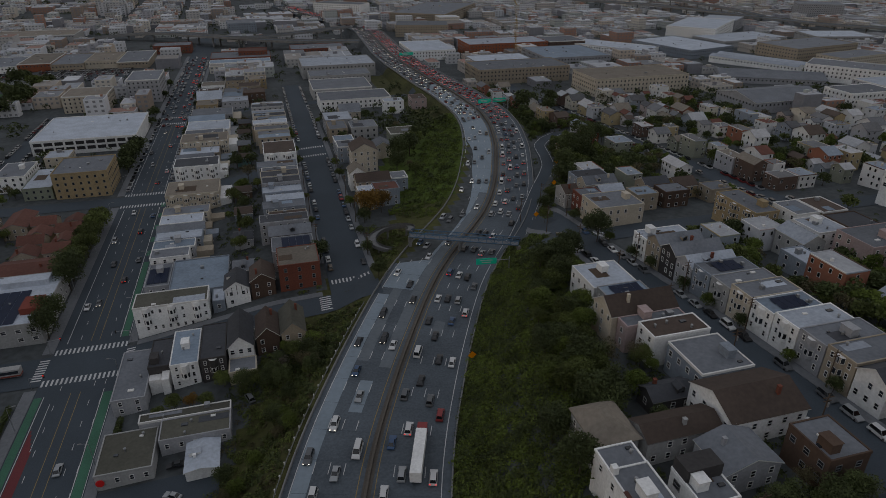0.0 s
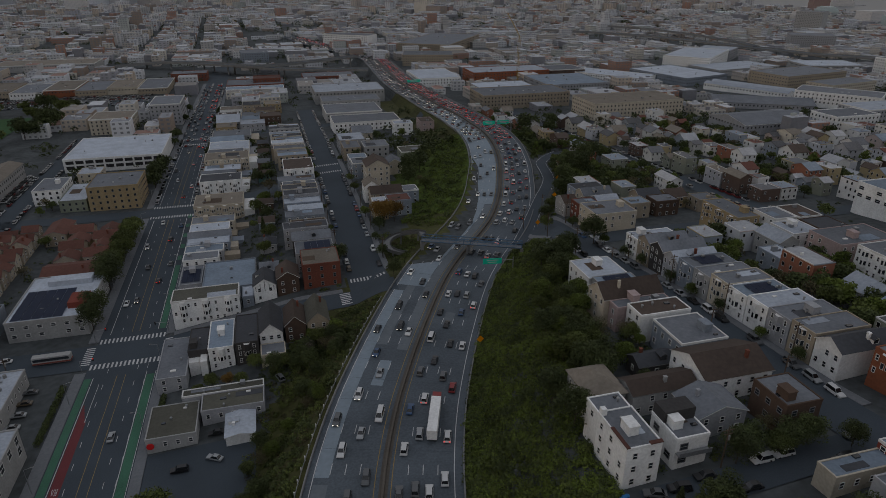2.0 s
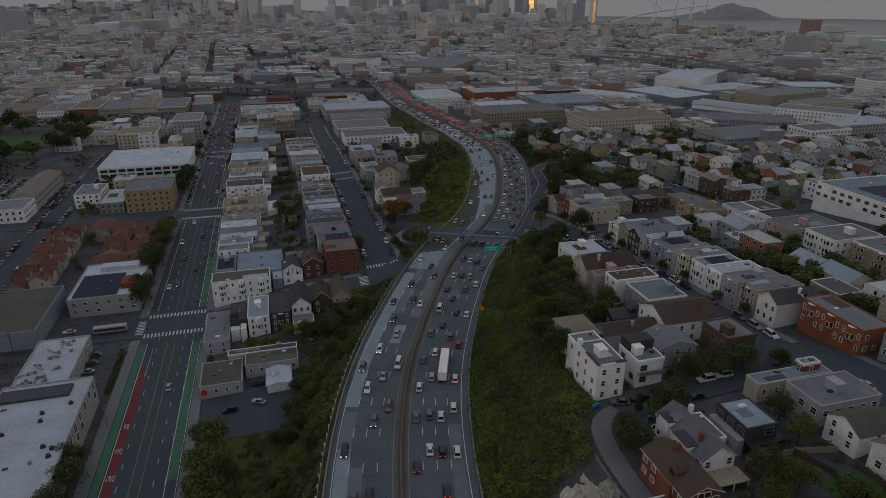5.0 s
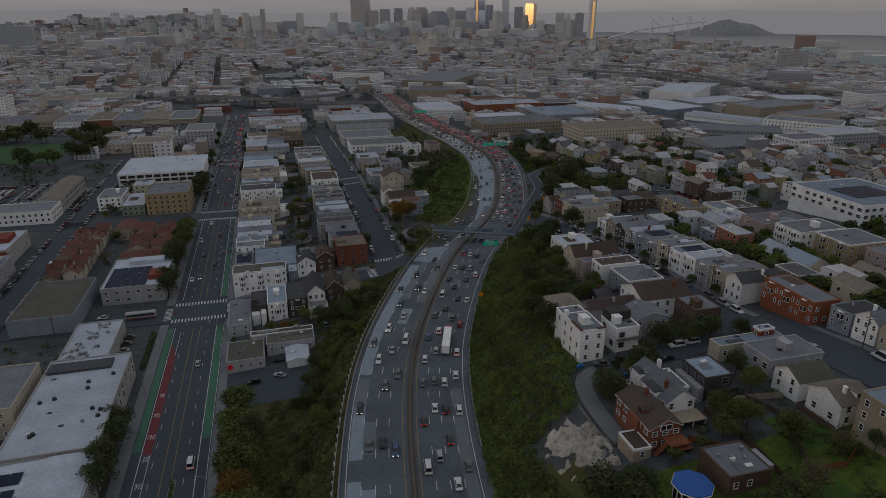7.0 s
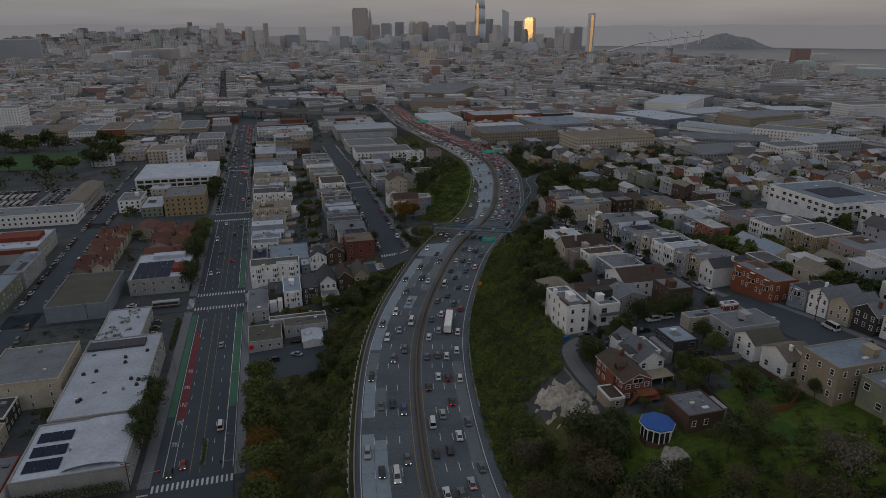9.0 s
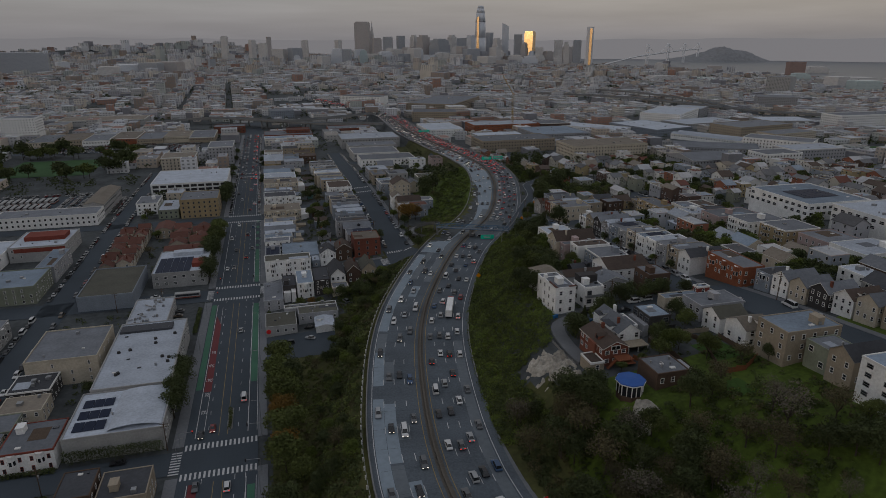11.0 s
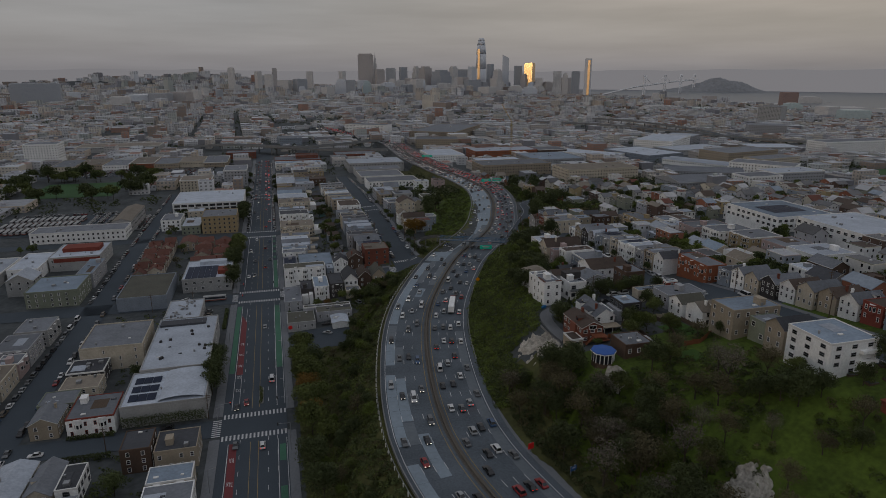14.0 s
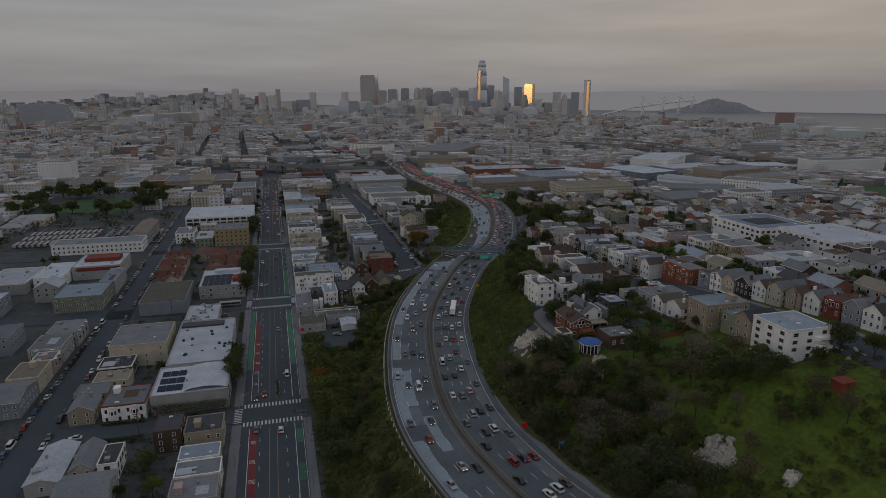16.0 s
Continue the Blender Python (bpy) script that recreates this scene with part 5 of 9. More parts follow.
def block(cx, cy, w, d, h, wall, roof, turn, label, category="building", kind="flat", **more):
    """A building turned off the grid, its near left corner at cx, cy."""
    c, t = math.cos(radians(turn)), math.sin(radians(turn))
    x, y = cx + (w * c - d * t) / 2, cy + (w * t + d * c) / 2
    ob, top = house(x - w / 2, y - d / 2, x + w / 2, y + d / 2, h, wall, roof, kind, label=label, category=category, **more)
    ob.matrix_basis = pose(*ob.location, 0, 0, turn)
    TAKEN.append((x - w / 2 - d / 4, y - d / 2 - w / 4, x + w / 2 + d / 4, y + d / 2 + w / 4))


block(633, 524, 120, 62, 17, "white", "pale", 41, "white apartment block with close rows of windows", "apartment block", sides="SW", floors=5, gap=3, vents=6)
block(735, 614, 60, 50, 15, "grey", "pale", 41, "grey car park block behind white flats", "garage", sides="SW", floors=4, gap=5, vents=3)
block(423, 510, 94, 40, 8, "white", "pale", -54, "long white hall with a pale roof", "warehouse", sides="SW", floors=2, gap=6, vents=8)
block(520, 411, 69, 90, 9, "bluegrey", "pale", 14, "blue-grey industrial hall with a pale roof", "warehouse", sides="SW", floors=2, gap=5, vents=10)
block(591, 338, 94, 50, 17, "tan", "grey", 10, "tan stepped apartment block with balconies", "apartment block", sides="SW", floors=5, gap=3.2, vents=5)
block(612, 300, 70, 30, 12, "cream", "grey", 10, "cream apartment block in front of taller flats", "apartment block", sides="SW", floors=4, gap=3.2, vents=5)
block(610, 473, 105, 55, 8, "stone", "pale", 8, "pale market hall with a broad flat roof", "hall", sides="SW", floors=1, gap=8, vents=8)
block(525, 387, 90, 13, 6, "white", "pale", -63, "long pale industrial shed", "warehouse", "gable_x", sides="SW", floors=1, rise=2, gap=6)
block(541, 396, 90, 13, 6, "white", "pale", -63, "long pale industrial shed", "warehouse", "gable_x", sides="S", floors=1, rise=2, gap=6)
block(461, 285, 88, 42, 5, "grey", "grey", -30, "wide grey shed under a low pitched roof", "warehouse", "gable_x", sides="SW", floors=1, rise=3.5, gap=8)
block(539, 272, 70, 36, 13, "white", "grey", -53, "white blank-walled loft building", "building", sides="SW", floors=3, gap=6, vents=5, skip=0.4)
block(750, 477, 78, 55, 8, "stone", "pale", -15, "pale industrial hall with a flat roof", "warehouse", sides="SW", floors=1, gap=8, vents=6)
block(967, 751, 72, 50, 22, "grey", "grey", -35, "grey concrete block still under construction", "building", sides="SW", floors=7, gap=4, vents=3, trim="grey")
block(1236, 1039, 56, 42, 44, "stone", "grey", -59, "pale apartment tower near the shore", "apartment block", sides="SW", floors=12, gap=4, vents=2)
block(26, 812, 40, 40, 13, "bluegrey", "grey", 5, "dark blue-grey brick loft with many windows", "building", sides="SW", floors=4, gap=4, vents=3)
block(168, 1023, 92, 40, 20, "white", "grey", -36, "white office block with a grid of windows", "office", sides="SW", floors=5, gap=4, vents=4)
block(353, 814, 190, 92, 16, "tan", "grey", 57, "huge tan brick warehouse with rows of windows", "warehouse", sides="SW", floors=3, gap=6, vents=9)
block(249, 692, 72, 50, 15, "tan", "grey", -15, "tan brick loft building with rows of windows", "building", sides="SW", floors=4, gap=4, vents=6)
house(226, 490, 275, 560, 10, "white", "pale", sides="SW", floors=2, label="pale industrial hall by the freeway", category="warehouse", gap=6)

# ---- plainer buildings that fill the blocks ----
def plain_house(x0, y0, x1, y1, h, wall, roof, face, gable=False):
    cx, cy, w, d = (x0 + x1) / 2, (y0 + y1) / 2, x1 - x0, y1 - y0
    base = min(ground(x, y) for x in (x0, x1) for y in (y0, y1)) - 0.4
    top = ground(cx, cy) + h - base
    TAKEN.append((x0, y0, x1, y1))
    ob = thing("house", cx, cy, base, "%s city building with a %s %s roof" % (wall, roof, "pitched" if gable else "flat"), "house", "city blocks")
    b = Build().box(-w / 2, -d / 2, 0, w / 2, d / 2, top, bottom=False)
    rise = min(w, d) * 0.28
    if gable:
        for s in (-1, 1):
            t = [(s * w / 2, -d / 2, top), (s * w / 2, d / 2, top), (s * w / 2, 0, top + rise)] if w > d else [(-w / 2, s * d / 2, top), (w / 2, s * d / 2, top), (0, s * d / 2, top + rise)]
            b.face(t if s > 0 else t[::-1])
        part("roof", roof_gable(w, d, top, rise, "x" if w > d else "y"), [ROOF[roof], TRIM], ob)
    else:
        r = Build()
        rings = [(0.05, -0.3), (0.05, 0.3), (-0.25, 0.3), (-0.25, 0.05)]
        r.v = [(sx * (w / 2 + o), sy * (d / 2 + o), top + q) for o, q in rings for sx, sy in ((-1, -1), (1, -1), (1, 1), (-1, 1))]
        for k in range(3):
            for i in range(4):
                j = (i + 1) % 4
                r.f.append((4 * k + i, 4 * k + j, 4 * k + 4 + j, 4 * k + 4 + i))
                r.m.append(1)
        r.f.append((12, 13, 14, 15))
        r.m.append(0)
        part("roof", r, [ROOF[roof], WALL[wall]], ob)
        u, v, s = rng.uniform(-0.3, 0.3) * w, rng.uniform(-0.3, 0.3) * d, rng.uniform(0.5, 1.3)
        part("roof_unit", Build().box(u - s, v - s * 0.7, top, u + s, v + s * 0.7, top + rng.uniform(0.5, 1.8)).box(u + s * 1.6, v - s, top, u + s * 2.2, v - s * 0.4, top + 0.9), [rng.choice([STEEL, WALL[wall], TRIMG])], ob)
    n = max(1, round(h / 3.2))
    for s in ("S" + face):
        for f in range(min(n, 2)):
            z = top - (f + 1) * (h - 0.2) / n + 0.8
            row_into(b, w, d, s, z)
    part("wall", b, [WALL[wall], TRIM, GLASS], ob)


PALE = ["white", "grey", "stone", "cream", "white", "stone", "bluegrey", "tan", "pink", "yellow", "green", "brown"]
RPAL = ["grey", "pale", "grey", "blue", "dark", "tan", "pale", "brown", "grey"]


def fill(x0, y0, x1, y1, lw, ld, hs, face, dens=0.85, gables=0.2, clear=25):
    y = y0
    while y + ld[0] < y1:
        d = rng.uniform(*ld)
        x = x0
        while x + lw[0] < x1:
            w = rng.uniform(*lw)
            if rng.random() < dens and free(x, y, x + w, y + d) and min(abs(off(x, y)), abs(off(x + w, y + d)), abs(off(x + w, y)), abs(off(x, y + d))) > clear and x + w < x1 + 2:
                plain_house(x, y, x + w - 0.3, y + d - 0.3, rng.uniform(*hs), rng.choice(PALE), rng.choice(RPAL), face, rng.random() < gables)
            x += w + rng.choice([0, 0, 0.5, 3])
        y += d + rng.choice([0, 0.4, 5])


HOUSEWALL = mat("hill_house_walls", (0.3, 0.3, 0.3), 0.9, grain=1.0, var=0.14, broad=0.1, bump=0.1,
                island=[(0.7, 0.7, 0.69), (0.4, 0.4, 0.42), (0.56, 0.52, 0.44), (0.66, 0.64, 0.6), (0.26, 0.29, 0.33), (0.44, 0.37, 0.35), (0.66, 0.65, 0.64), (0.24, 0.25, 0.2), (0.11, 0.075, 0.06), (0.38, 0.31, 0.18), (0.56, 0.55, 0.53), (0.26, 0.11, 0.07), (0.5, 0.51, 0.54)])
HOUSEROOF = mat("hill_house_roofs", (0.2, 0.2, 0.2), 0.88, grain=0.9, var=0.25, broad=0.12, bump=0.15,
                island=[(0.16, 0.165, 0.175), (0.36, 0.37, 0.39), (0.1, 0.1, 0.105), (0.09, 0.068, 0.056), (0.24, 0.28, 0.33), (0.2, 0.175, 0.145), (0.15, 0.15, 0.155), (0.42, 0.42, 0.43), (0.14, 0.06, 0.045)])


def house_stuff(name, zones, lw, ld, hs, gables, label, clear=24):
    """Many small attached houses, in one mesh."""
    b = Build()
    r = random.Random(name)
    for x0, y0, x1, y1, dens in zones:
        y = y0
        while y + ld[0] < y1:
            x, d = x0, 0
            while x + lw[0] < x1:
                w, d = r.uniform(*lw), r.uniform(*ld)
                if r.random() < dens and free(x, y, x + w, y + d, 0.2) and min(abs(off(u, v)) for u in (x, x + w) for v in (y, y + d)) > clear:
                    z, t = min(ground(u, v) for u in (x, x + w) for v in (y, y + d)) - 0.4, ground(x, y) + r.uniform(*hs)
                    b.box(x, y, z, x + w - 0.15, y + d - 0.15, t, 0, bottom=False)
                    TAKEN.append((x, y, x + w, y + d))
                    if r.random() < gables:
                        rf = roof_gable(w, d, t, min(w, d) * r.uniform(0.22, 0.34), "x" if r.random() < 0.6 else "y")
                        cx, cy = x + w / 2 - 0.07, y + d / 2 - 0.07
                        n0, top_z, lie = len(b.v) - 8, max(v[2] for v in rf.v), max(abs(v[0]) for v in rf.v if v[2] == max(q[2] for q in rf.v)) > 0.1
                        for e0, e1, ax, ay in ((7, 4, x, cy), (5, 6, x + w - 0.15, cy)) if lie else ((4, 5, cx, y), (6, 7, cx, y + d - 0.15)):
                            b.v.append((ax, ay, top_z - 0.05))
                            b.f.append((n0 + e0, n0 + e1, len(b.v) - 1))
                            b.m.append(0)
                        seen, remap = {}, []
                        for v in rf.v:
                            k = tuple(round(c, 2) for c in v)
                            if k not in seen:
                                seen[k] = len(b.v)
                                b.v.append((v[0] + cx, v[1] + cy, v[2]))
                            remap.append(seen[k])
                        b.f += [tuple(remap[i] for i in f) for f in rf.f]
                        b.m += [1] * len(rf.f)
                    else:
                        b.box(x + 0.25, y + 0.25, t - 0.1, x + w - 0.4, y + d - 0.4, t + 0.06, 1, bottom=False)
                        for q in ((x, y, x + w - 0.15, y + 0.22), (x, y + d - 0.37, x + w - 0.15, y + d - 0.15), (x, y + 0.22, x + 0.22, y + d - 0.37), (x + w - 0.37, y + 0.22, x + w - 0.15, y + d - 0.37)):
                            b.box(q[0] - 0.04, q[1] - 0.04, t - 0.1, q[2] + 0.04, q[3] + 0.04, t + 0.25, 0)
                        for _ in range(r.randint(1, 3)):
                            u, v, s = x + w * r.uniform(0.2, 0.75), y + d * r.uniform(0.2, 0.75), r.uniform(0.3, 1.0)
                            b.box(u, v, t, u + s, v + s, t + r.uniform(0.4, 1.4), 0)
                    for f in range(max(1, int((t - z) / 3.1))):
                        q = t - 0.7 - f * 3.0
                        for face in "SW":
                            ln = w if face == "S" else d
                            m = max(1, int(ln / 2.7))
                            for k in range(m):
                                if r.random() < 0.35:
                                    continue
                                c = ln * (k + 0.5) / m
                                for g, o, mi in ((0.56, 0.06, 3), (0.44, 0.09, 2)):
                                    e = 0.14 if mi == 2 else 0
                                    if face == "S":
                                        b.face([(x + c - g, y - o, q - 1.6 + e), (x + c + g, y - o, q - 1.6 + e), (x + c + g, y - o, q - e), (x + c - g, y - o, q - e)], mi)
                                    else:
                                        b.face([(x - o, y + c + g, q - 1.6 + e), (x - o, y + c - g, q - 1.6 + e), (x - o, y + c - g, q - e), (x - o, y + c + g, q - e)], mi)
                x += w + r.choice([0, 0, 0, 0.8, 5])
            y += d + r.choice([0.3, 1, 7])
    tagged(part(name, b, [HOUSEWALL, HOUSEROOF, GLASS, TRIM]), label, "houses", kind="stuff")


fill(-215, -150, -96, 40, (12, 20), (14, 22), (6, 10), "E", 0.7, 0.25)
fill(-215, 60, -96, 126, (14, 26), (16, 26), (6, 9), "E", 0.6, 0.1)
fill(-72, 192, -46, 226, (10, 14), (12, 16), (6, 10), "E", 0.6)
fill(15, 305, 78, 392, (14, 20), (13, 18), (6, 10), "E", 0.9, 0.05)
fill(101, 216, 178, 256, (10, 16), (10, 15), (6, 9), "W", 0.7, 0.3)
fill(198, -6, 262, 34, (9, 12), (9, 13), (6, 9), "W", 0.8, 0.45, 21)
fill(206, -250, 238, -40, (8, 11), (10, 13), (5, 8), "W", 0.35, 0.5)
BELTS = [(231, 36, 239, 260), (306, 14, 315, 250), (346, 14, 354, 250), (430, -58, 440, 140), (376, 10, 384, 240), (205, 70, 264, 78), (282, 60, 392, 68), (205, 150, 264, 160), (282, 140, 392, 150)]
TAKEN += BELTS
HILL = [(205, 36, 264, 300, 0.8), (282, 12, 392, 250, 0.85), (392, -60, 520, 145, 0.8), (205, -158, 240, -30, 0.35), (324, -230, 400, 10, 0.75), (205, -300, 262, -160, 0.65), (282, -260, 322, -96, 0.75), (198, -6, 262, 36, 0.8), (180, 40, 240, 130, 0.5)]
house_stuff("hill_houses", HILL, (7, 11), (9, 14), (6, 9.5), 0.55, "rows of small hill houses with flat and pitched roofs")
house_stuff("hill_cottages", HILL[1:3], (5, 7), (6, 9), (4, 7.5), 0.6, "small back houses and sheds between the hill houses", 27)


# ---- the far city ----
# wall tones kept close together, a painted substitute for distance haze
FARWALL = mat("far_city_walls", (0.3, 0.3, 0.3), 0.9, grain=0.3, var=0.15, broad=0.02, bump=0,
              island=[(0.54, 0.54, 0.55), (0.44, 0.43, 0.42), (0.5, 0.5, 0.52), (0.44, 0.4, 0.36), (0.57, 0.57, 0.58), (0.36, 0.36, 0.39), (0.34, 0.2, 0.15), (0.56, 0.52, 0.46), (0.22, 0.22, 0.24), (0.6, 0.61, 0.64), (0.3, 0.24, 0.2), (0.4, 0.42, 0.4), (0.5, 0.43, 0.36), (0.6, 0.6, 0.6)])
FARROOF = mat("far_city_roofs", (0.3, 0.3, 0.3), 0.9, grain=0.25, var=0.3, broad=0.03, bump=0,
              island=[(0.26, 0.27, 0.29), (0.4, 0.41, 0.435), (0.2, 0.207, 0.22), (0.31, 0.325, 0.35), (0.5, 0.51, 0.53), (0.24, 0.225, 0.21), (0.35, 0.36, 0.38), (0.28, 0.26, 0.24), (0.44, 0.46, 0.49), (0.17, 0.175, 0.185), (0.27, 0.17, 0.14)])
# panes far paler than near glass: haze put into their colour
HAZEGLASS = mat("far_panes_hazed", (0.23, 0.237, 0.25), 0.25, bump=0)


def far_city(name, y0, y1, size, heights, label, dens=0.8, edge=1.0):
    b = Build()
    r = random.Random(name)
    bx, by = 82.0, 118.0
    n0 = int(y0 // by)
    for j in range(n0, int(y1 // by) + 1):
        yb = j * by
        xl, xr = -(yb + 460) * 0.44, (yb + 460) * 1.35
        for i in range(int(xl // bx), int(xr // bx) + 1):
            xb = i * bx + (yb * 0.07 if yb > 900 else 0) + r.uniform(-5, 5)
            big = r.random() < 0.3
            y = yb + 7
            while y < yb + by - 14:
                d = r.uniform(*size) * (1.5 if big else 1)
                d = min(d, yb + by - 6 - y)
                x = xb + 7
                while x < xb + bx - 13:
                    w = min(r.uniform(*size) * (1.5 if big else 1), xb + bx - 6 - x)
                    if w > 6 and d > 6 and r.random() < dens and y > y0 and (y > 300 or x > 402 or x < -232) and free(x, y, x + w, y + d, 1.0) and (y > 700 or abs(off(x, y + d / 2)) > 26 and abs(off(x + w, y + d / 2)) > 26):
                        z = ground(x, y) - 1
                        if z > SEA:
                            h = r.uniform(*heights) * (1.5 if r.random() < 0.12 else 1) + 1
                            b.box(x, y, z, x + w, y + d, z + h, 0, bottom=False)
                            b.face([(x + 0.5, y + 0.5, z + h + 0.06), (x + w - 0.5, y + 0.5, z + h + 0.06), (x + w - 0.5, y + d - 0.5, z + h + 0.06), (x + 0.5, y + d - 0.5, z + h + 0.06)], 2)
                            for _ in range(r.choice([0, 1, 1, 2, 3])):
                                u, v, s = x + w * r.uniform(0.2, 0.7), y + d * r.uniform(0.2, 0.7), r.uniform(1, 3)
                                b.box(u, v, z + h, u + s * 1.6, v + s, z + h + r.uniform(0.8, 2.5), 0, bottom=False)
                            fl = max(1, int(h / 3.6))
                            for f in range(min(fl, 4)):
                                q = z + h - 0.9 - f * 3.5
                                m = max(2, int(w / 3.6))
                                for k in range(m):
                                    a, c = x + w * (k + 0.28) / m, x + w * (k + 0.72) / m
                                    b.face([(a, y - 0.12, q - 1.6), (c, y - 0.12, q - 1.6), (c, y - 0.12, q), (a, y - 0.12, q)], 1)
                                if x > 150:
                                    m = max(2, int(d / 3.6))
                                    for k in range(m):
                                        a, c = y + d * (k + 0.28) / m, y + d * (k + 0.72) / m
                                        b.face([(x - 0.12, c, q - 1.6), (x - 0.12, a, q - 1.6), (x - 0.12, a, q), (x - 0.12, c, q)], 1)
                    x += w + r.choice([0.5, 0.5, 4])
                y += d + r.choice([0.5, 2, 6])
    tagged(part(name, b, [FARWALL, HAZEGLASS, FARROOF]), label, "buildings", kind="stuff")


VIADUCTS = [
    ("dark elevated freeway crossing the far avenue", 14, [(-150, 790, -2), (-90, 770, 4), (-35, 734, 8), (10, 690, 8), (56, 648, 8), (94, 624, 8), (143, 610, 8), (184.5, 599, 8)]),
    ("curving elevated ramp over the far freeway", 11, [(-30, 700, 10), (53, 642, 10), (97, 665, 10), (154, 699, 10), (190, 728, 9)]),
    ("pale elevated freeway on concrete piers", 18, [(640, 1090, 5), (710, 995, 6), (780, 907, 6), (828, 720, 6), (866, 585, 6), (930, 516, 6), (1010, 440, 6)]),
    ("pale elevated ramp on concrete piers", 11, [(800, 1110, 8), (848, 1007, 8), (864, 894, 8), (858, 760, 8), (846, 690, 7)]),
]
for _, vw, line in VIADUCTS:
    for (ax, ay, _), (cx, cy, _) in zip(line, line[1:]):
        n = int(math.hypot(cx - ax, cy - ay) / 10) + 1
        TAKEN += [(ax + (cx - ax) * k / n - vw / 2 - 16, ay + (cy - ay) * k / n - vw / 2 - 22, ax + (cx - ax) * k / n + vw / 2 + 6, ay + (cy - ay) * k / n + vw / 2 + 6) for k in range(n)]

far_city("mid_city_blocks", -160, 900, (8, 24), (5, 10.5), "dense low city blocks of pale flat-roofed buildings", 0.82)
def spread_city(name, y0, y1, size, heights, turn, label, dens, panes):
    """Far blocks on a street grid of its own direction, down to the shore."""
    b, r = Build(), random.Random(name)
    ca, sa = math.cos(radians(turn)), math.sin(radians(turn))
    bw, bd, reach = 92.0, 150.0, int(1.6 * y1 / 92)

    def plan(u, v):
        return u * ca - v * sa, u * sa + v * ca
    for j in range(-reach, reach):
        for i in range(-reach, reach):
            ox, oy = plan(i * bw, j * bd)
            if not (y0 - 150 < oy < y1 + 150 and -(oy + 460) * 0.46 - 150 < ox < (oy + 460) * 1.35 + 150):
                continue
            tall, big, v = (2.0 if r.random() < 0.08 else 1.0), (1.8 if r.random() < 0.22 else 1.0), 8.0
            if r.random() < 0.05:
                continue
            while v < bd - 12:
                d, u = min(r.uniform(*size) * big, bd - 6 - v), 8.0
                while u < bw - 10:
                    w = min(r.uniform(*size) * big, bw - 6 - u)
                    x, y = plan(i * bw + u + w / 2, j * bd + v + d / 2)
                    if w > 6 and d > 6 and y0 < y < y1 and x < ip(y, SHORE_YS, SHORE_XS) - 60 and r.random() < dens and (y > 1150 or abs(off(x, y)) > 40):
                        z = ground(x, y) - 1
                        h = r.uniform(*heights) * tall * (r.uniform(1.4, 2.0) if r.random() < 0.1 else 1)
                        e, g = w / 2 - 0.3, d / 2 - 0.3
                        base = len(b.v)
                        b.box(-e, -g, z, e, g, z + h, 0, bottom=False)
                        b.face([(-e + 0.5, -g + 0.5, z + h + 0.1), (e - 0.5, -g + 0.5, z + h + 0.1), (e - 0.5, g - 0.5, z + h + 0.1), (-e + 0.5, g - 0.5, z + h + 0.1)], 2)
                        for _ in range(r.choice([0, 1, 1, 2])):
                            q, p, t = r.uniform(-0.6, 0.4) * e, r.uniform(-0.6, 0.4) * g, r.uniform(1.5, 4)
                            b.box(q, p, z + h, q + t * 1.5, p + t, z + h + r.uniform(1.2, 3.6), 0, bottom=False)
                        for f in range(min(int(h / 3.6), 5)):
                            q = z + h - 1.1 - f * 3.5
                            m = max(2, int(w / panes))
                            for k in range(m):
                                a, c = -e + 2 * e * (k + 0.25) / m, -e + 2 * e * (k + 0.75) / m
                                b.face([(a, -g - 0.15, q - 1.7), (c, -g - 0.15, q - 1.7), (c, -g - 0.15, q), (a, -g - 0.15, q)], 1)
                            m = max(2, int(d / panes))
                            for k in range(m):
                                a, c = -g + 2 * g * (k + 0.25) / m, -g + 2 * g * (k + 0.75) / m
                                b.face([(-e - 0.15, c, q - 1.7), (-e - 0.15, a, q - 1.7), (-e - 0.15, a, q), (-e - 0.15, c, q)], 1)
                        b.v[base:] = [(x + px * ca - py * sa, y + px * sa + py * ca, pz) for px, py, pz in b.v[base:]]
                    u += w + r.choice([0.4, 0.4, 5])
                v += d + r.choice([0.4, 2, 8])
    tagged(part(name, b, [FARWALL, HAZEGLASS, FARROOF]), label, "buildings", kind="stuff")


spread_city("far_city_blocks", 900, 1750, (11, 26), (5.5, 12), 3, "hazy far city blocks of low mixed buildings", 0.78, 4.5)
spread_city("market_blocks", 1750, 3100, (17, 36), (7, 17), 42, "hazy far blocks of low and mid-rise buildings", 0.74, 8)
spread_city("downtown_blocks", 3100, 4420, (22, 46), (11, 28), 42, "hazy downtown blocks of mid-rise buildings", 0.7, 16)

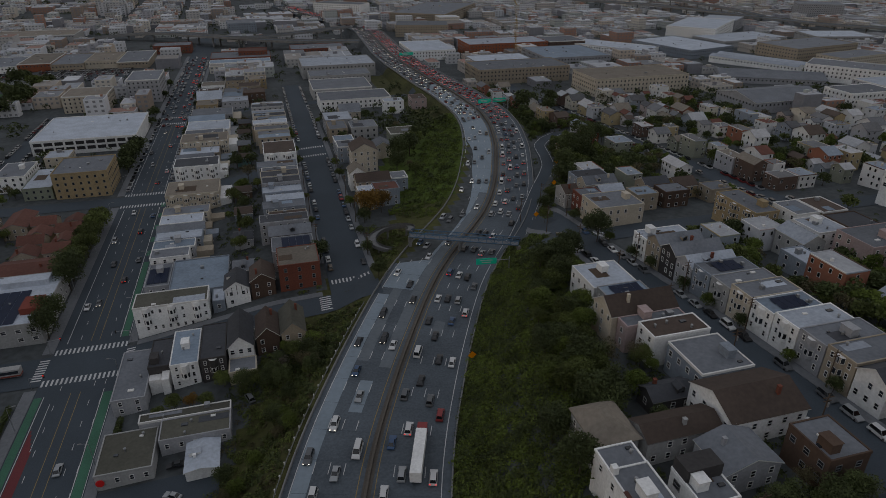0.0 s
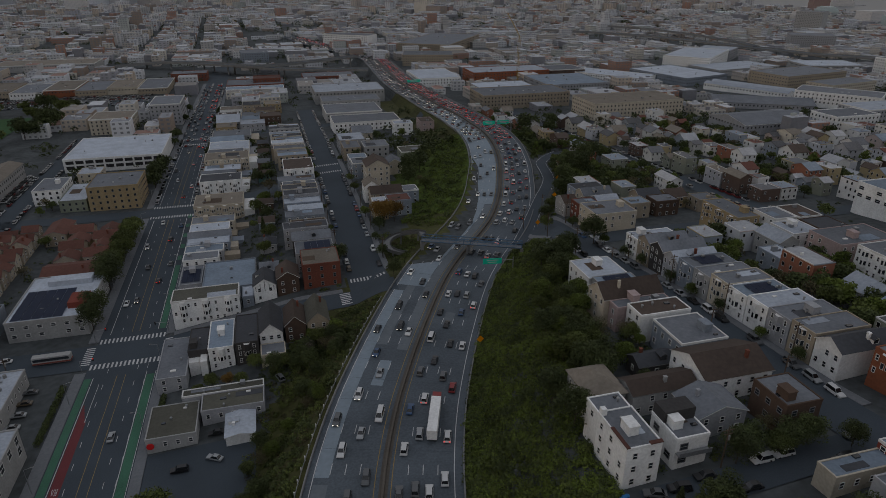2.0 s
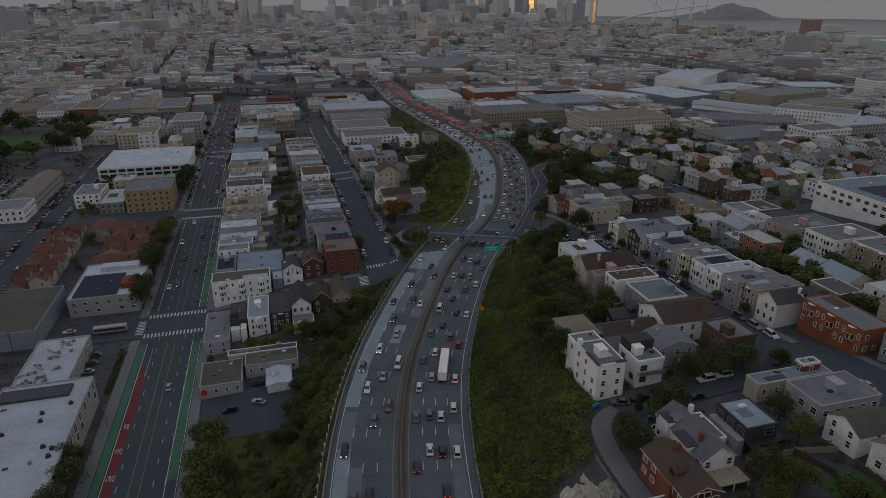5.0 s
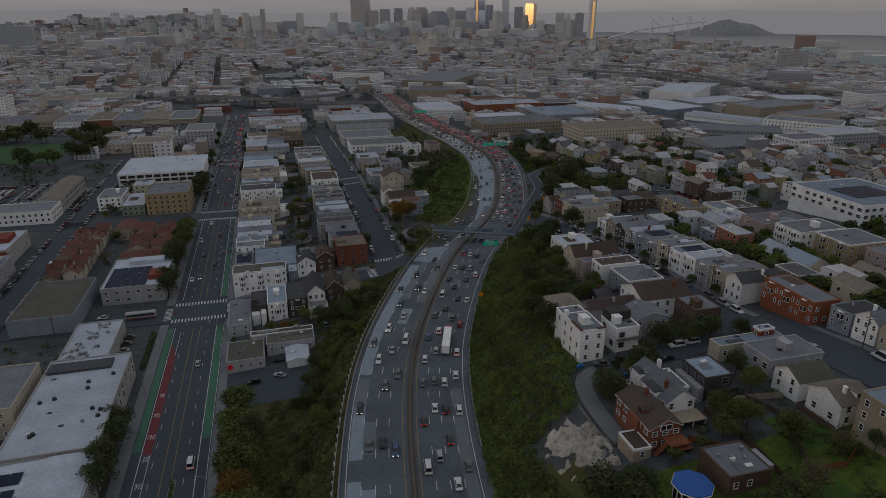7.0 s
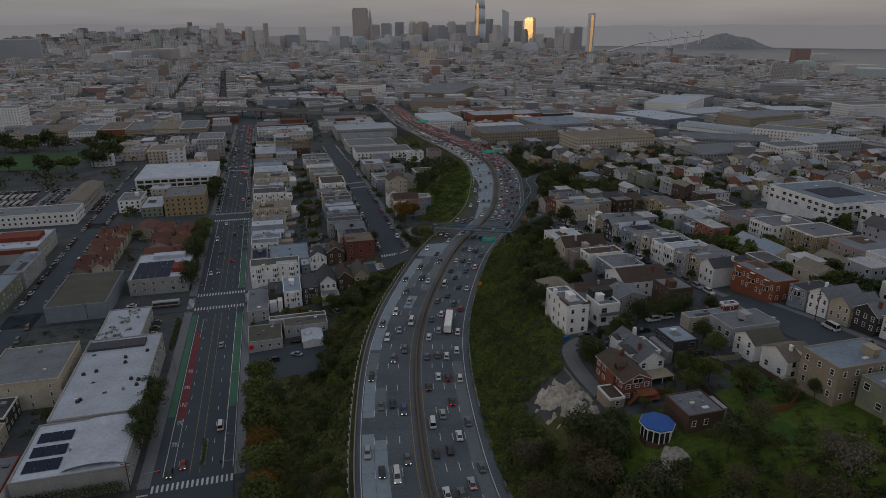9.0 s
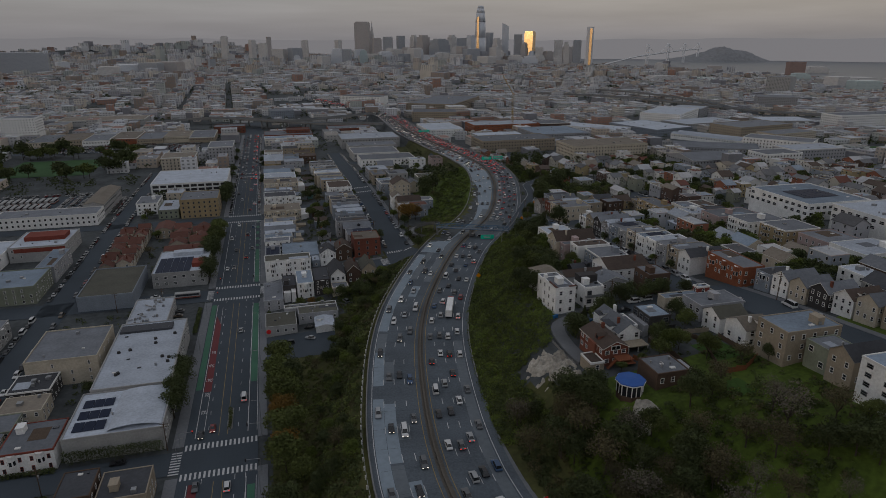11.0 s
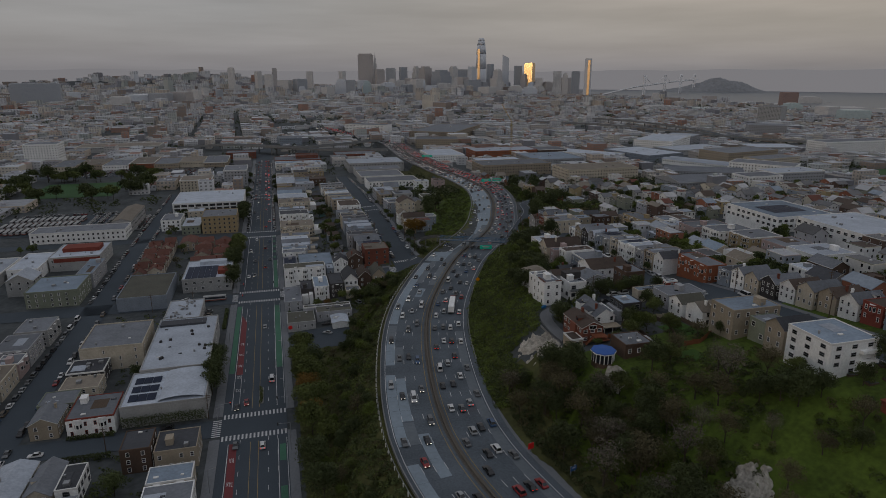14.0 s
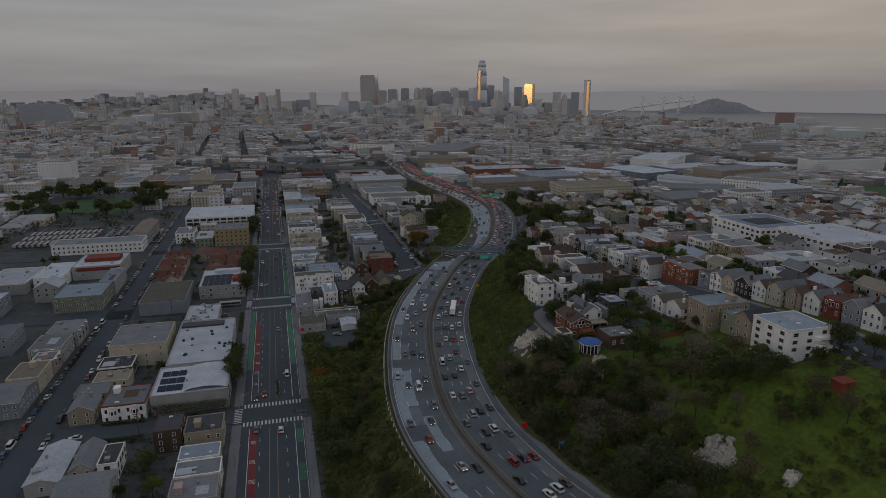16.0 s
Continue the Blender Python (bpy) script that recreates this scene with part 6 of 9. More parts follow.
# Most tower tones are lightened, putting the distance haze into the paint
SKIN = dict(
    glass_pale=facade("hazed_pale_glass", (0.58, 0.59, 0.62), (0.41, 0.44, 0.48), 3.0, 3.8, 0.35),
    glass_dark=facade("hazed_dark_glass", (0.34, 0.355, 0.38), (0.24, 0.255, 0.28), 3.0, 3.8, 0.35),
    glass_teal=facade("hazed_teal_glass", (0.44, 0.5, 0.5), (0.31, 0.38, 0.39), 3.0, 3.8, 0.35),
    concrete=facade("hazed_concrete", (0.58, 0.555, 0.53), (0.38, 0.375, 0.38), 3.6, 3.4, 0.7),
    brown=facade("hazed_brown_granite", (0.42, 0.385, 0.37), (0.31, 0.295, 0.29), 3.2, 3.6, 0.6),
    brick=facade("hazed_red_brick", (0.3, 0.2, 0.17), (0.22, 0.165, 0.15), 4, 3.6, 0.8),
    striped=facade("hazed_white_striped", (0.62, 0.61, 0.6), (0.3, 0.3, 0.31), 5.0, 40, 0.6, 0, 0.06),
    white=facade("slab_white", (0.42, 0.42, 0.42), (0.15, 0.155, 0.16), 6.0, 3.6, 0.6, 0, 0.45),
    # gold tint paints the low sun's glint into plain glass
    gold=facade("tower_gold_glint", (0.4, 0.3, 0.2), (0.55, 0.42, 0.28), 3.0, 3.8, 0.3, 0.9),
)
# brighter gold tint, again the sun's glint put into the colour
SKIN["glow"] = facade("tower_sun_glint", (0.6, 0.45, 0.28), (0.8, 0.62, 0.38), 3.0, 3.8, 0.2, 0.95)
AIM = {"glow": None, "gold": None}


EYE = Vector((18.6, -351.9, 126.5))


def afar(x, y, z):
    """The skyline's plan was drawn at two thirds of its distance: carry a point out."""
    return EYE + 1.5 * (Vector((x, y, z - 0.0115 * (0.2588 * x + 0.9659 * y))) - EYE)


def facing(p):
    """The turn at which a wall throws the low sun at the viewer."""
    half = (EYE - p).normalized() + TO_SUN
    return math.degrees(math.atan2(half.y, half.x)) + 90


def tower(x, y, w, h, skin, turn=None):
    """A far tower: shaft, set-back crown, plant room."""
    p = afar(x, y, h + 2)
    base = ground(p.x, p.y) - 1
    h, w = max(9.0, p.z - base), w * 1.5
    if skin in AIM:
        turn = facing(p)
    elif turn is None:
        turn = rng.choice([-20, -62, -20, 8]) + rng.uniform(-3, 3)
    d = w * rng.uniform(0.6, 1.0) if w < 105 else w * 0.35
    w *= 0.86 if abs(turn) > 30 and w < 105 else 1
    words = {"glass_pale": "pale glass", "glass_dark": "dark glass", "glass_teal": "teal glass", "concrete": "pale concrete", "brown": "brown stone", "brick": "red brick", "striped": "white striped", "white": "white slab", "gold": "gold-lit glass", "glow": "sun-gilded glass"}[skin]
    ob = thing("tower", p.x, p.y, base, "hazy %s tower block in the far city" % words, "tower", "skyline", turn)
    style = rng.random() if skin not in AIM else 1.0
    if style < 0.3:
        rings = [(0.5, 0.5, 0), (0.5, 0.5, h * 0.72), (0.4, 0.46, h * 0.72), (0.4, 0.46, h * 0.93), (0.28, 0.34, h * 0.93), (0.28, 0.34, h)]
    elif style < 0.55:
        rings = [(0.5, 0.5, 0), (0.5, 0.5, h * 0.2), (0.44, 0.44, h * 0.2), (0.44, 0.44, h)]
    else:
        rings = [(0.5, 0.5, 0), (0.5, 0.5, h * 0.96), (0.44, 0.44, h * 0.96), (0.44, 0.44, h)]
    sb = Build()
    sb.v = [(sx * w * q, sy * d * v, z) for q, v, z in rings for sx, sy in ((-1, -1), (1, -1), (1, 1), (-1, 1))]
    n = len(rings) - 1
    sb.f = [(4 * k + i, 4 * k + (i + 1) % 4, 4 * k + 4 + (i + 1) % 4, 4 * k + 4 + i) for k in range(n) for i in range(4)] + [(4 * n, 4 * n + 1, 4 * n + 2, 4 * n + 3)]
    sb.m = [0] * (4 * n + 1)
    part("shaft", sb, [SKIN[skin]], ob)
    return ob


tower(266, 1969, 40, 114, 'glass_pale')
tower(292, 1910, 33, 112, 'glass_dark')
tower(309, 2320, 31, 145, 'concrete')
tower(439, 2544, 61, 222, 'brown')
tower(490, 2479, 34, 155, 'brown')
tower(536, 2466, 39, 160, 'glass_dark')
tower(589, 2452, 34, 164, 'glass_dark')
tower(643, 2438, 34, 167, 'concrete')
tower(671, 2379, 51, 166, 'brown')
tower(724, 2313, 68, 151, 'glass_dark')
tower(814, 2444, 37, 168, 'concrete')
tower(827, 2337, 46, 154, 'glass_dark')
tower(849, 2280, 33, 165, 'glass_pale')
tower(939, 2307, 31, 176, 'glass_dark')
tower(953, 2252, 35, 153, 'concrete')
tower(1018, 2183, 37, 167, 'glass_dark')
tower(1028, 2128, 29, 136, 'brown')
tower(1042, 2021, 35, 118, 'concrete')
tower(1076, 2012, 37, 105, 'brown')
tower(1005, 1772, 31, 142, 'striped')
tower(1032, 1765, 21, 136, 'concrete')
tower(1068, 1756, 27, 142, 'glass_dark')
tower(263, 1504, 37, 68, 'striped')
tower(362, 1995, 28, 108, 'glass_teal')
tower(409, 2086, 45, 95, 'concrete')
tower(453, 2074, 49, 103, 'glass_pale')
tower(513, 2162, 37, 111, 'concrete')
tower(529, 2054, 49, 95, 'glass_dark')
tower(593, 2141, 42, 116, 'concrete')
tower(613, 2032, 49, 91, 'glass_pale')
tower(659, 2020, 49, 99, 'striped')
tower(693, 1959, 53, 93, 'concrete')
tower(760, 1993, 58, 112, 'glass_dark')
tower(786, 1882, 64, 88, 'concrete')
tower(802, 1775, 41, 77, 'brown')
tower(918, 1951, 56, 91, 'concrete')
tower(932, 1844, 54, 88, 'glass_pale')
tower(-576, 1572, 114, 106, 'glass_dark')
tower(-121, 2330, 21, 158, 'concrete')
tower(-20, 2303, 28, 144, 'concrete')
tower(19, 2086, 26, 132, 'concrete')
tower(43, 2390, 19, 157, 'brown')
tower(175, 2252, 23, 144, 'concrete')
tower(76, 2175, 49, 112, 'concrete')
tower(132, 2160, 45, 116, 'glass_dark')
tower(215, 1931, 45, 89, 'concrete')
tower(-333, 1352, 43, 76, 'concrete')
tower(-306, 1448, 58, 78, 'glass_pale')
tower(-253, 1434, 49, 82, 'glass_dark')
tower(-212, 1475, 53, 84, 'brown')
tower(1062, 1654, 28, 182, 'glass_pale', 40)
tower(1045, 2124, 42, 178, 'glow')
tower(1344, 1062, 44, 83, 'brick')
tower(1161, 852, 35, 65, 'glass_teal')
tower(1516, 1171, 58, 68, 'concrete')
tower(1001, 739, 43, 64, 'concrete')
tower(865, 930, 80, 60, 'striped')
tower(1041, 1090, 39, 62, 'concrete')
tower(1174, 1159, 35, 72, 'brown')
tower(1088, 1285, 20, 78, 'concrete')
tower(1072, 668, 35, 66, 'concrete')
tower(1036, 574, 43, 64, 'glass_teal')


def crowned_towers():
    p = afar(942, 2441, 290)
    base = ground(p.x, p.y)
    h = p.z - base
    ob = thing("tower", p.x, p.y, base, "tall tapering glass tower with a rounded top", "tower", "skyline", -20)
    b, prof = Build(), [(0, 36), (0.42, 36), (0.7, 33), (0.87, 27.5), (0.95, 22.5), (1, 16.5)]
    for (z0, r0), (z1, r1) in zip(prof, prof[1:]):
        b.prism(0, 0, z0 * h, z1 * h, r0, r1, 14)
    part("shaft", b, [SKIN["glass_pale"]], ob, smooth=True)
    # added gold metal panel standing for the sun's glint on this face
    part("gilded_panel", Build().box(-7, -37, h * 0.22, 9, -35.4, h * 0.8), [SKIN["gold"]], ob, "added gold panel painting a sun glint", at=pose(0, 0, 0, 0, 0, facing(p) + 20))
    p = afar(1056, 1636, 178)
    base = ground(p.x, p.y)
    # a strip added only to show a sun glint, tinted gold
    ob = thing("tower", p.x, p.y, base, "added gold strip for a sun glint on a far tower", "tower", "skyline")
    part("gilded_panel", Build().box(-6.3, -1.5, 0, 6.3, 1.5, p.z - base), [SKIN["gold"]], ob, at=pose(0, 0, 0, 0, 0, facing(p)))
    p = afar(1003, 2290, 216)
    base = ground(p.x, p.y)
    h, w = p.z - base, 21
    ob = thing("tower", p.x, p.y, base, "slender tower with a slanting open top", "tower", "skyline", -20)
    q = h - 81
    b = Build().box(-w, -w, 0, w, w, q)
    b.face([(-w, -w, q), (w, -w, q), (w, -w, h - 21), (-w, -w, h)])
    b.face([(w, w, q), (-w, w, q), (-w, w, h - 36), (w, w, h - 54)])
    b.face([(-w, w, q), (-w, -w, q), (-w, -w, h), (-w, w, h - 36)])
    b.face([(w, -w, q), (w, w, q), (w, w, h - 54), (w, -w, h - 21)])
    part("shaft", b, [SKIN["glass_pale"]], ob)
    p = afar(487, 2583, 228)
    base = ground(p.x, p.y)
    h = p.z - base
    ob = thing("tower", p.x, p.y, base, "pale pyramid-shaped tower with a spire", "tower", "skyline")
    part("shaft", Build().prism(0, 0, 0, h * 0.88, 39, 4.5, 4, 0, 0.3), [SKIN["concrete"]], ob)
    part("spire", Build().prism(0, 0, h * 0.88, h, 4.5, 0.6, 4, 0, 0.3), [SKIN["concrete"]], ob)


crowned_towers()
for k in range(46):
    x = rng.uniform(-700, 350)
    tower(x, rng.uniform(1500, 2400) - x * 0.15, rng.uniform(18, 44), rng.uniform(38, 92), rng.choice(["concrete", "glass_pale", "brown", "concrete", "glass_dark"]))
for k in range(44):
    x = rng.uniform(380, 1150)
    tower(x, 2250 - (x - 380) * 0.38 + rng.uniform(-140, 330), rng.uniform(20, 46), rng.uniform(60, 125), rng.choice(["concrete", "glass_pale", "brown", "concrete", "glass_dark", "glass_pale"]))
for k in range(16):
    x = rng.uniform(900, 1700)
    tower(x, rng.uniform(700, 1300), rng.uniform(24, 60), rng.uniform(18, 40), rng.choice(["concrete", "white", "brown", "glass_teal"]))

# water, island and far hills
b = Build()
b.face([(-60000, -2000, SEA), (60000, -2000, SEA), (60000, 60000, SEA), (-60000, 60000, SEA)])
setting("water", b, [WATER], "calm grey bay water", "water")
# The backdrop's haze is an even emission, though nothing there gives light
HAZE = mat("haze_hills", (0.03, 0.03, 0.033), 1.0, grain=0.004, var=0.06, broad=0.001, bump=0)
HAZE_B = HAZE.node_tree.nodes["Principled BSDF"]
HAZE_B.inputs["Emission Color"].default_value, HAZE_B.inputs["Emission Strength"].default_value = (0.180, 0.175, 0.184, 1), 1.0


def haze_hills():
    b = Build()
    n = 260
    pts = []
    for k in range(n + 1):
        deg = -45 + 125 * k / n
        a = radians(deg)
        x, y = 6 + 4900 * math.sin(a), -393 + 4900 * math.cos(a)
        z = 118 + 14 * noise.noise(Vector((a * 6, 0, 1))) + 9 * noise.noise(Vector((a * 16, 3, 1))) + 3 * noise.noise(Vector((a * 50, 3, 7)))
        z += 10 * math.exp(-((deg + 12) / 7) ** 2) + 9 * sm((deg - 24) / 16)
        pts.append((x, y, z))
    # a glowing haze-coloured sheet, also hiding where the ground is cut off
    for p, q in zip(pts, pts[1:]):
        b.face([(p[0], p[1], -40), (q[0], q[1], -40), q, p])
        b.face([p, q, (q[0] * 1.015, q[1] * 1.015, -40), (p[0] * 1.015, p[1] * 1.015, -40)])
    setting("backdrop", b, [HAZE], "far hills across the bay, haze painted as an even glow", "hills")


haze_hills()


def island():
    b = Build()
    nx, ny = 60, 14
    for j in range(ny + 1):
        for i in range(nx + 1):
            u, v = i / nx, j / ny
            x = 2560 + 610 * u + 80 * (v - 0.5)
            y = 3480 - 175 * u + 380 * (v - 0.5)
            k = max(0.0, math.sin(math.pi * u)) ** 0.5 * max(0.0, math.sin(math.pi * v)) ** 0.8
            k *= ip(u, [0, 0.25, 0.42, 0.55, 0.7, 0.9, 1], [0.3, 0.42, 0.7, 1, 0.98, 0.8, 0.6])
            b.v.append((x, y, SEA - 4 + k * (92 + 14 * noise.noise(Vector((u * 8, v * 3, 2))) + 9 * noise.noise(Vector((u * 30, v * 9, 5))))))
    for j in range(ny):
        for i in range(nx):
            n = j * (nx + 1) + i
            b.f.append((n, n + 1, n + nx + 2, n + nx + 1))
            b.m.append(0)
    # pale blue-grey in place of dark woods: haze put into the colour
    setting("island", b, [mat("island_haze", (0.22, 0.225, 0.235), 0.95, grain=0.05, var=0.2, bump=0)], "wooded island in the bay, paled with painted haze", "island")


island()


BRIDGE_LINE = [(1316.8, 2006.5, 29.4), (1756.3, 2495.1, 44.0), (2369.4, 3077.2, 56.0), (2799.7, 3428.5, 63.0)]


def bay_bridge():
    stops = [Vector(p) for p in BRIDGE_LINE]
    ob = thing("suspension_bridge", *stops[0], "long grey suspension bridge across the bay", "bridge")
    o = stops[0].copy()
    # both steels are paled so the bridge fades as if in haze
    grey = mat("far_bridge_hazed", (0.6, 0.6, 0.61), 0.8, grain=0.1, var=0.1, bump=0)
    steel = mat("far_pylons_hazed", (0.75, 0.75, 0.76), 0.8, grain=0.1, var=0.1, bump=0)
    for a, c in zip(stops, stops[1:]):
        part("deck", Build().rod(a - o, c - o, 3.4, 4), [grey], ob)
    a, c = stops[1], stops[-1]
    for t in (0.12, 0.4, 0.66, 0.92):
        p = a.lerp(c, t) - o
        foot, head = SEA - o.z - 3, SEA - o.z + 112
        part("pylon", Build().box(p.x - 7, p.y - 3, foot, p.x - 4.6, p.y + 3, head).box(p.x + 4.6, p.y - 3, foot, p.x + 7, p.y + 3, head).box(p.x - 4, p.y - 3, head - 12, p.x + 4, p.y + 3, head - 6), [steel], ob)
        if t < 0.9:
            q = a.lerp(c, t + 0.27) - o
            cab = Build()
            for k in range(12):
                u, v = k / 12, (k + 1) / 12
                ends = [(*p.lerp(q, g).xy, p.lerp(q, g).z + 6 + (head - p.z - 8) * (2 * g - 1) ** 2) for g in (u, v)]
                cab.rod(ends[0], ends[1], 0.9, 5)
            part("cable", cab, [steel], ob)


bay_bridge()


def viaduct(label, w, line):
    """A bending deck with parapets on round-capped piers."""
    fine = [Vector(line[0])]
    for p, q in zip(line, line[1:]):
        n = max(1, int((Vector(q) - Vector(p)).length / 12))
        fine += [Vector(p).lerp(Vector(q), (k + 1) / n) for k in range(n)]
    for _ in range(6):
        fine = [fine[0]] + [(a + 2 * m + c) / 4 for a, m, c in zip(fine, fine[1:], fine[2:])] + [fine[-1]]
    o = fine[0].copy()
    ob = thing("viaduct", *o, label, "viaduct", "viaducts")
    conc = mat("viaduct_concrete", (0.2, 0.2, 0.195), 0.9, grain=0.3)
    deck, road, last = Build(), Build(), None
    for k, p in enumerate(fine):
        t = (fine[min(k + 1, len(fine) - 1)] - fine[max(k - 1, 0)]).normalized()
        r = Vector((t.y, -t.x, 0))
        q = [p - o + r * u * w / 2 + Vector((0, 0, z)) for u, z in ((-1, -1.7), (-1, 1.0), (-0.96, 1.0), (-0.96, 0), (0.96, 0), (0.96, 1.0), (1, 1.0), (1, -1.7))]
        if last:
            for i in range(8):
                j = (i + 1) % 8
                (road if i == 3 else deck).face([last[i], last[j], q[j], q[i]])
        last = q
        if k % 3 == 1:
            foot = ground(p.x, p.y) - o.z - 0.5
            c = p - o
            part("pier", Build().prism(c.x, c.y, foot, c.z - 2.8, 1.1, 1.1, 8).prism(c.x, c.y, c.z - 2.8, c.z - 1.6, 1.1, w * 0.36, 8), [conc], ob)
    part("deck", deck, [conc], ob)
    part("roadway", road, [FWY_C], ob, "grey roadway")


for row_ in VIADUCTS:
    viaduct(*row_)
slab(-232, 336, -150, 426, 0.4, TURF, "sports_field", "green sports field among trees", "field", 12)
slab(628, 130, 760, 250, 0.4, TURF, "park_lawn", "green park lawn beyond the hill", "field", 12)
slab(-205, 168, -116, 240, 0.3, ASPHALT, "depot_yard", "asphalt depot yard", "yard", 12)

# ---- trees and shrubs ----
TAKEN = [q for q in TAKEN if q not in BELTS]



def leaves(b, c, r, rz, n, size, rand, mi=0):
    """Leaf sprays on the skin of a lump, uneven, with gaps."""
    for _ in range(n):
        v = Vector((rand.gauss(0, 1), rand.gauss(0, 1), rand.gauss(0, 1))).normalized()
        if v.z < -0.55:
            v.z = -v.z
        k = rand.uniform(0.62, 1.08)
        p = Vector((c[0] + v.x * r * k, c[1] + v.y * r * k, c[2] + v.z * rz * k))
        t = Vector((rand.gauss(0, 1), rand.gauss(0, 1), rand.gauss(0, 0.6))).normalized()
        w = (v + 0.7 * Vector((rand.gauss(0, 1), rand.gauss(0, 1), rand.gauss(0, 1)))).normalized().cross(t).normalized()
        t = t * size * rand.uniform(0.6, 1.3)
        w = w * size * rand.uniform(0.4, 0.9)
        b.face([p - t - w * 0.5, p + w * 1.1 - t * 0.1, p + t - w * 0.6], mi)


def make_tree(name, leaf, height, spread, n, size, seed, lumps=8, bare=False, cone=False, label="", category="tree"):
    r = random.Random(seed)
    ob = thing("tree", 0, 0, -500, label, category, "trees")
    tr = Build()
    th = height * (0.35 if not cone else 0.2)
    tr.rod((0, 0, -0.6), (0.15, 0.1, th), 0.05 * height * 0.5, 7, 0, 0.03 * height * 0.5)
    tips = []
    for k in range(7 if not cone else 1):
        a = 2 * math.pi * k / 7 + r.uniform(-0.3, 0.3)
        q = (math.cos(a) * spread * r.uniform(0.3, 0.62), math.sin(a) * spread * r.uniform(0.3, 0.62), height * r.uniform(0.46, 0.86))
        tr.rod((0.15, 0.1, th * r.uniform(0.8, 1)), q, 0.018 * height * 0.5, 5, 0, 0.05)
        tips.append(q)
        if bare:
            for _ in range(4):
                q2 = (q[0] + r.uniform(-1, 1) * spread * 0.4, q[1] + r.uniform(-1, 1) * spread * 0.4, q[2] + r.uniform(0, 0.22) * height)
                tr.rod(q, q2, 0.06, 4, 0, 0.02)
    part("trunk", tr, [BARK], ob)
    cr = Build()
    if cone:
        for k in range(9):
            f = k / 9
            leaves(cr, (0, 0, height * (0.16 + 0.8 * f)), spread * (1 - f) * 0.95 + 0.25, height * 0.09, n // 9, size, r)
    else:
        for k in range(lumps):
            if k < len(tips):
                c = tips[k]
            else:
                c = (r.uniform(-0.3, 0.3) * spread, r.uniform(-0.3, 0.3) * spread, height * r.uniform(0.6, 0.85))
            leaves(cr, c, spread * r.uniform(0.4, 0.6), height * r.uniform(0.19, 0.28), n // lumps, size, r)
    part("crown", cr, [leaf], ob)
    return ob


KINDS = dict(
    street=make_tree("street", LEAF[0], 8.5, 4.2, 3000, 0.29, 1, 11, label="round leafy green street tree"),
    dark=make_tree("dark", LEAF[1], 9.5, 4.8, 3300, 0.3, 2, 12, label="dense dark green city tree"),
    olive=make_tree("olive", LEAF[2], 8, 4.2, 3000, 0.29, 3, 11, label="olive green bushy city tree"),
    yellow=make_tree("yellow", LEAF[3], 9, 4.6, 3000, 0.29, 4, 11, label="yellow tree with autumn leaves"),
    brown=make_tree("brown", LEAF[4], 9.5, 4.8, 1300, 0.27, 5, 12, True, label="sparse brown tree in winter"),
    grey=make_tree("grey", LEAF[5], 10, 4.6, 1000, 0.2, 6, 12, True, label="pale tree with bare twigs"),
    cone=make_tree("cone", LEAF[1], 11, 2.2, 1500, 0.36, 8, label="dark pointed conifer in a yard", cone=True),
    shrub=make_tree("shrub", LEAF[2], 3.4, 2.4, 800, 0.24, 9, 7, label="low rounded shrub on the bank", category="shrub"),
)
LOW = dict(
    street=make_tree("street", LEAF[0], 8.5, 4.2, 620, 0.62, 1, 11, label="round leafy green street tree"),
    dark=make_tree("dark", LEAF[1], 9.5, 4.8, 680, 0.68, 2, 12, label="dense dark green city tree"),
    olive=make_tree("olive", LEAF[2], 8, 4.2, 620, 0.62, 3, 11, label="olive green bushy city tree"),
    yellow=make_tree("yellow", LEAF[3], 9, 4.6, 620, 0.62, 4, 11, label="yellow tree with autumn leaves"),
    brown=make_tree("brown", LEAF[4], 9.5, 4.8, 420, 0.46, 5, 12, True, label="sparse brown tree in winter"),
    cone=make_tree("cone", LEAF[1], 11, 2.2, 480, 0.62, 8, label="dark pointed conifer in a yard", cone=True),
)
TREES = 0


def tree(kind, x, y, s=1.0, dz=0.0):
    global TREES
    TREES += 1
    src = LOW[kind] if y > 120 and kind in LOW else KINDS[kind]
    ob = copy_thing(src, pose(x, y, ground(x, y) + dz, 0, 0, rng.uniform(0, 360)) @ Matrix.Diagonal((s, s, s * rng.uniform(0.85, 1.12), 1)))
    return ob


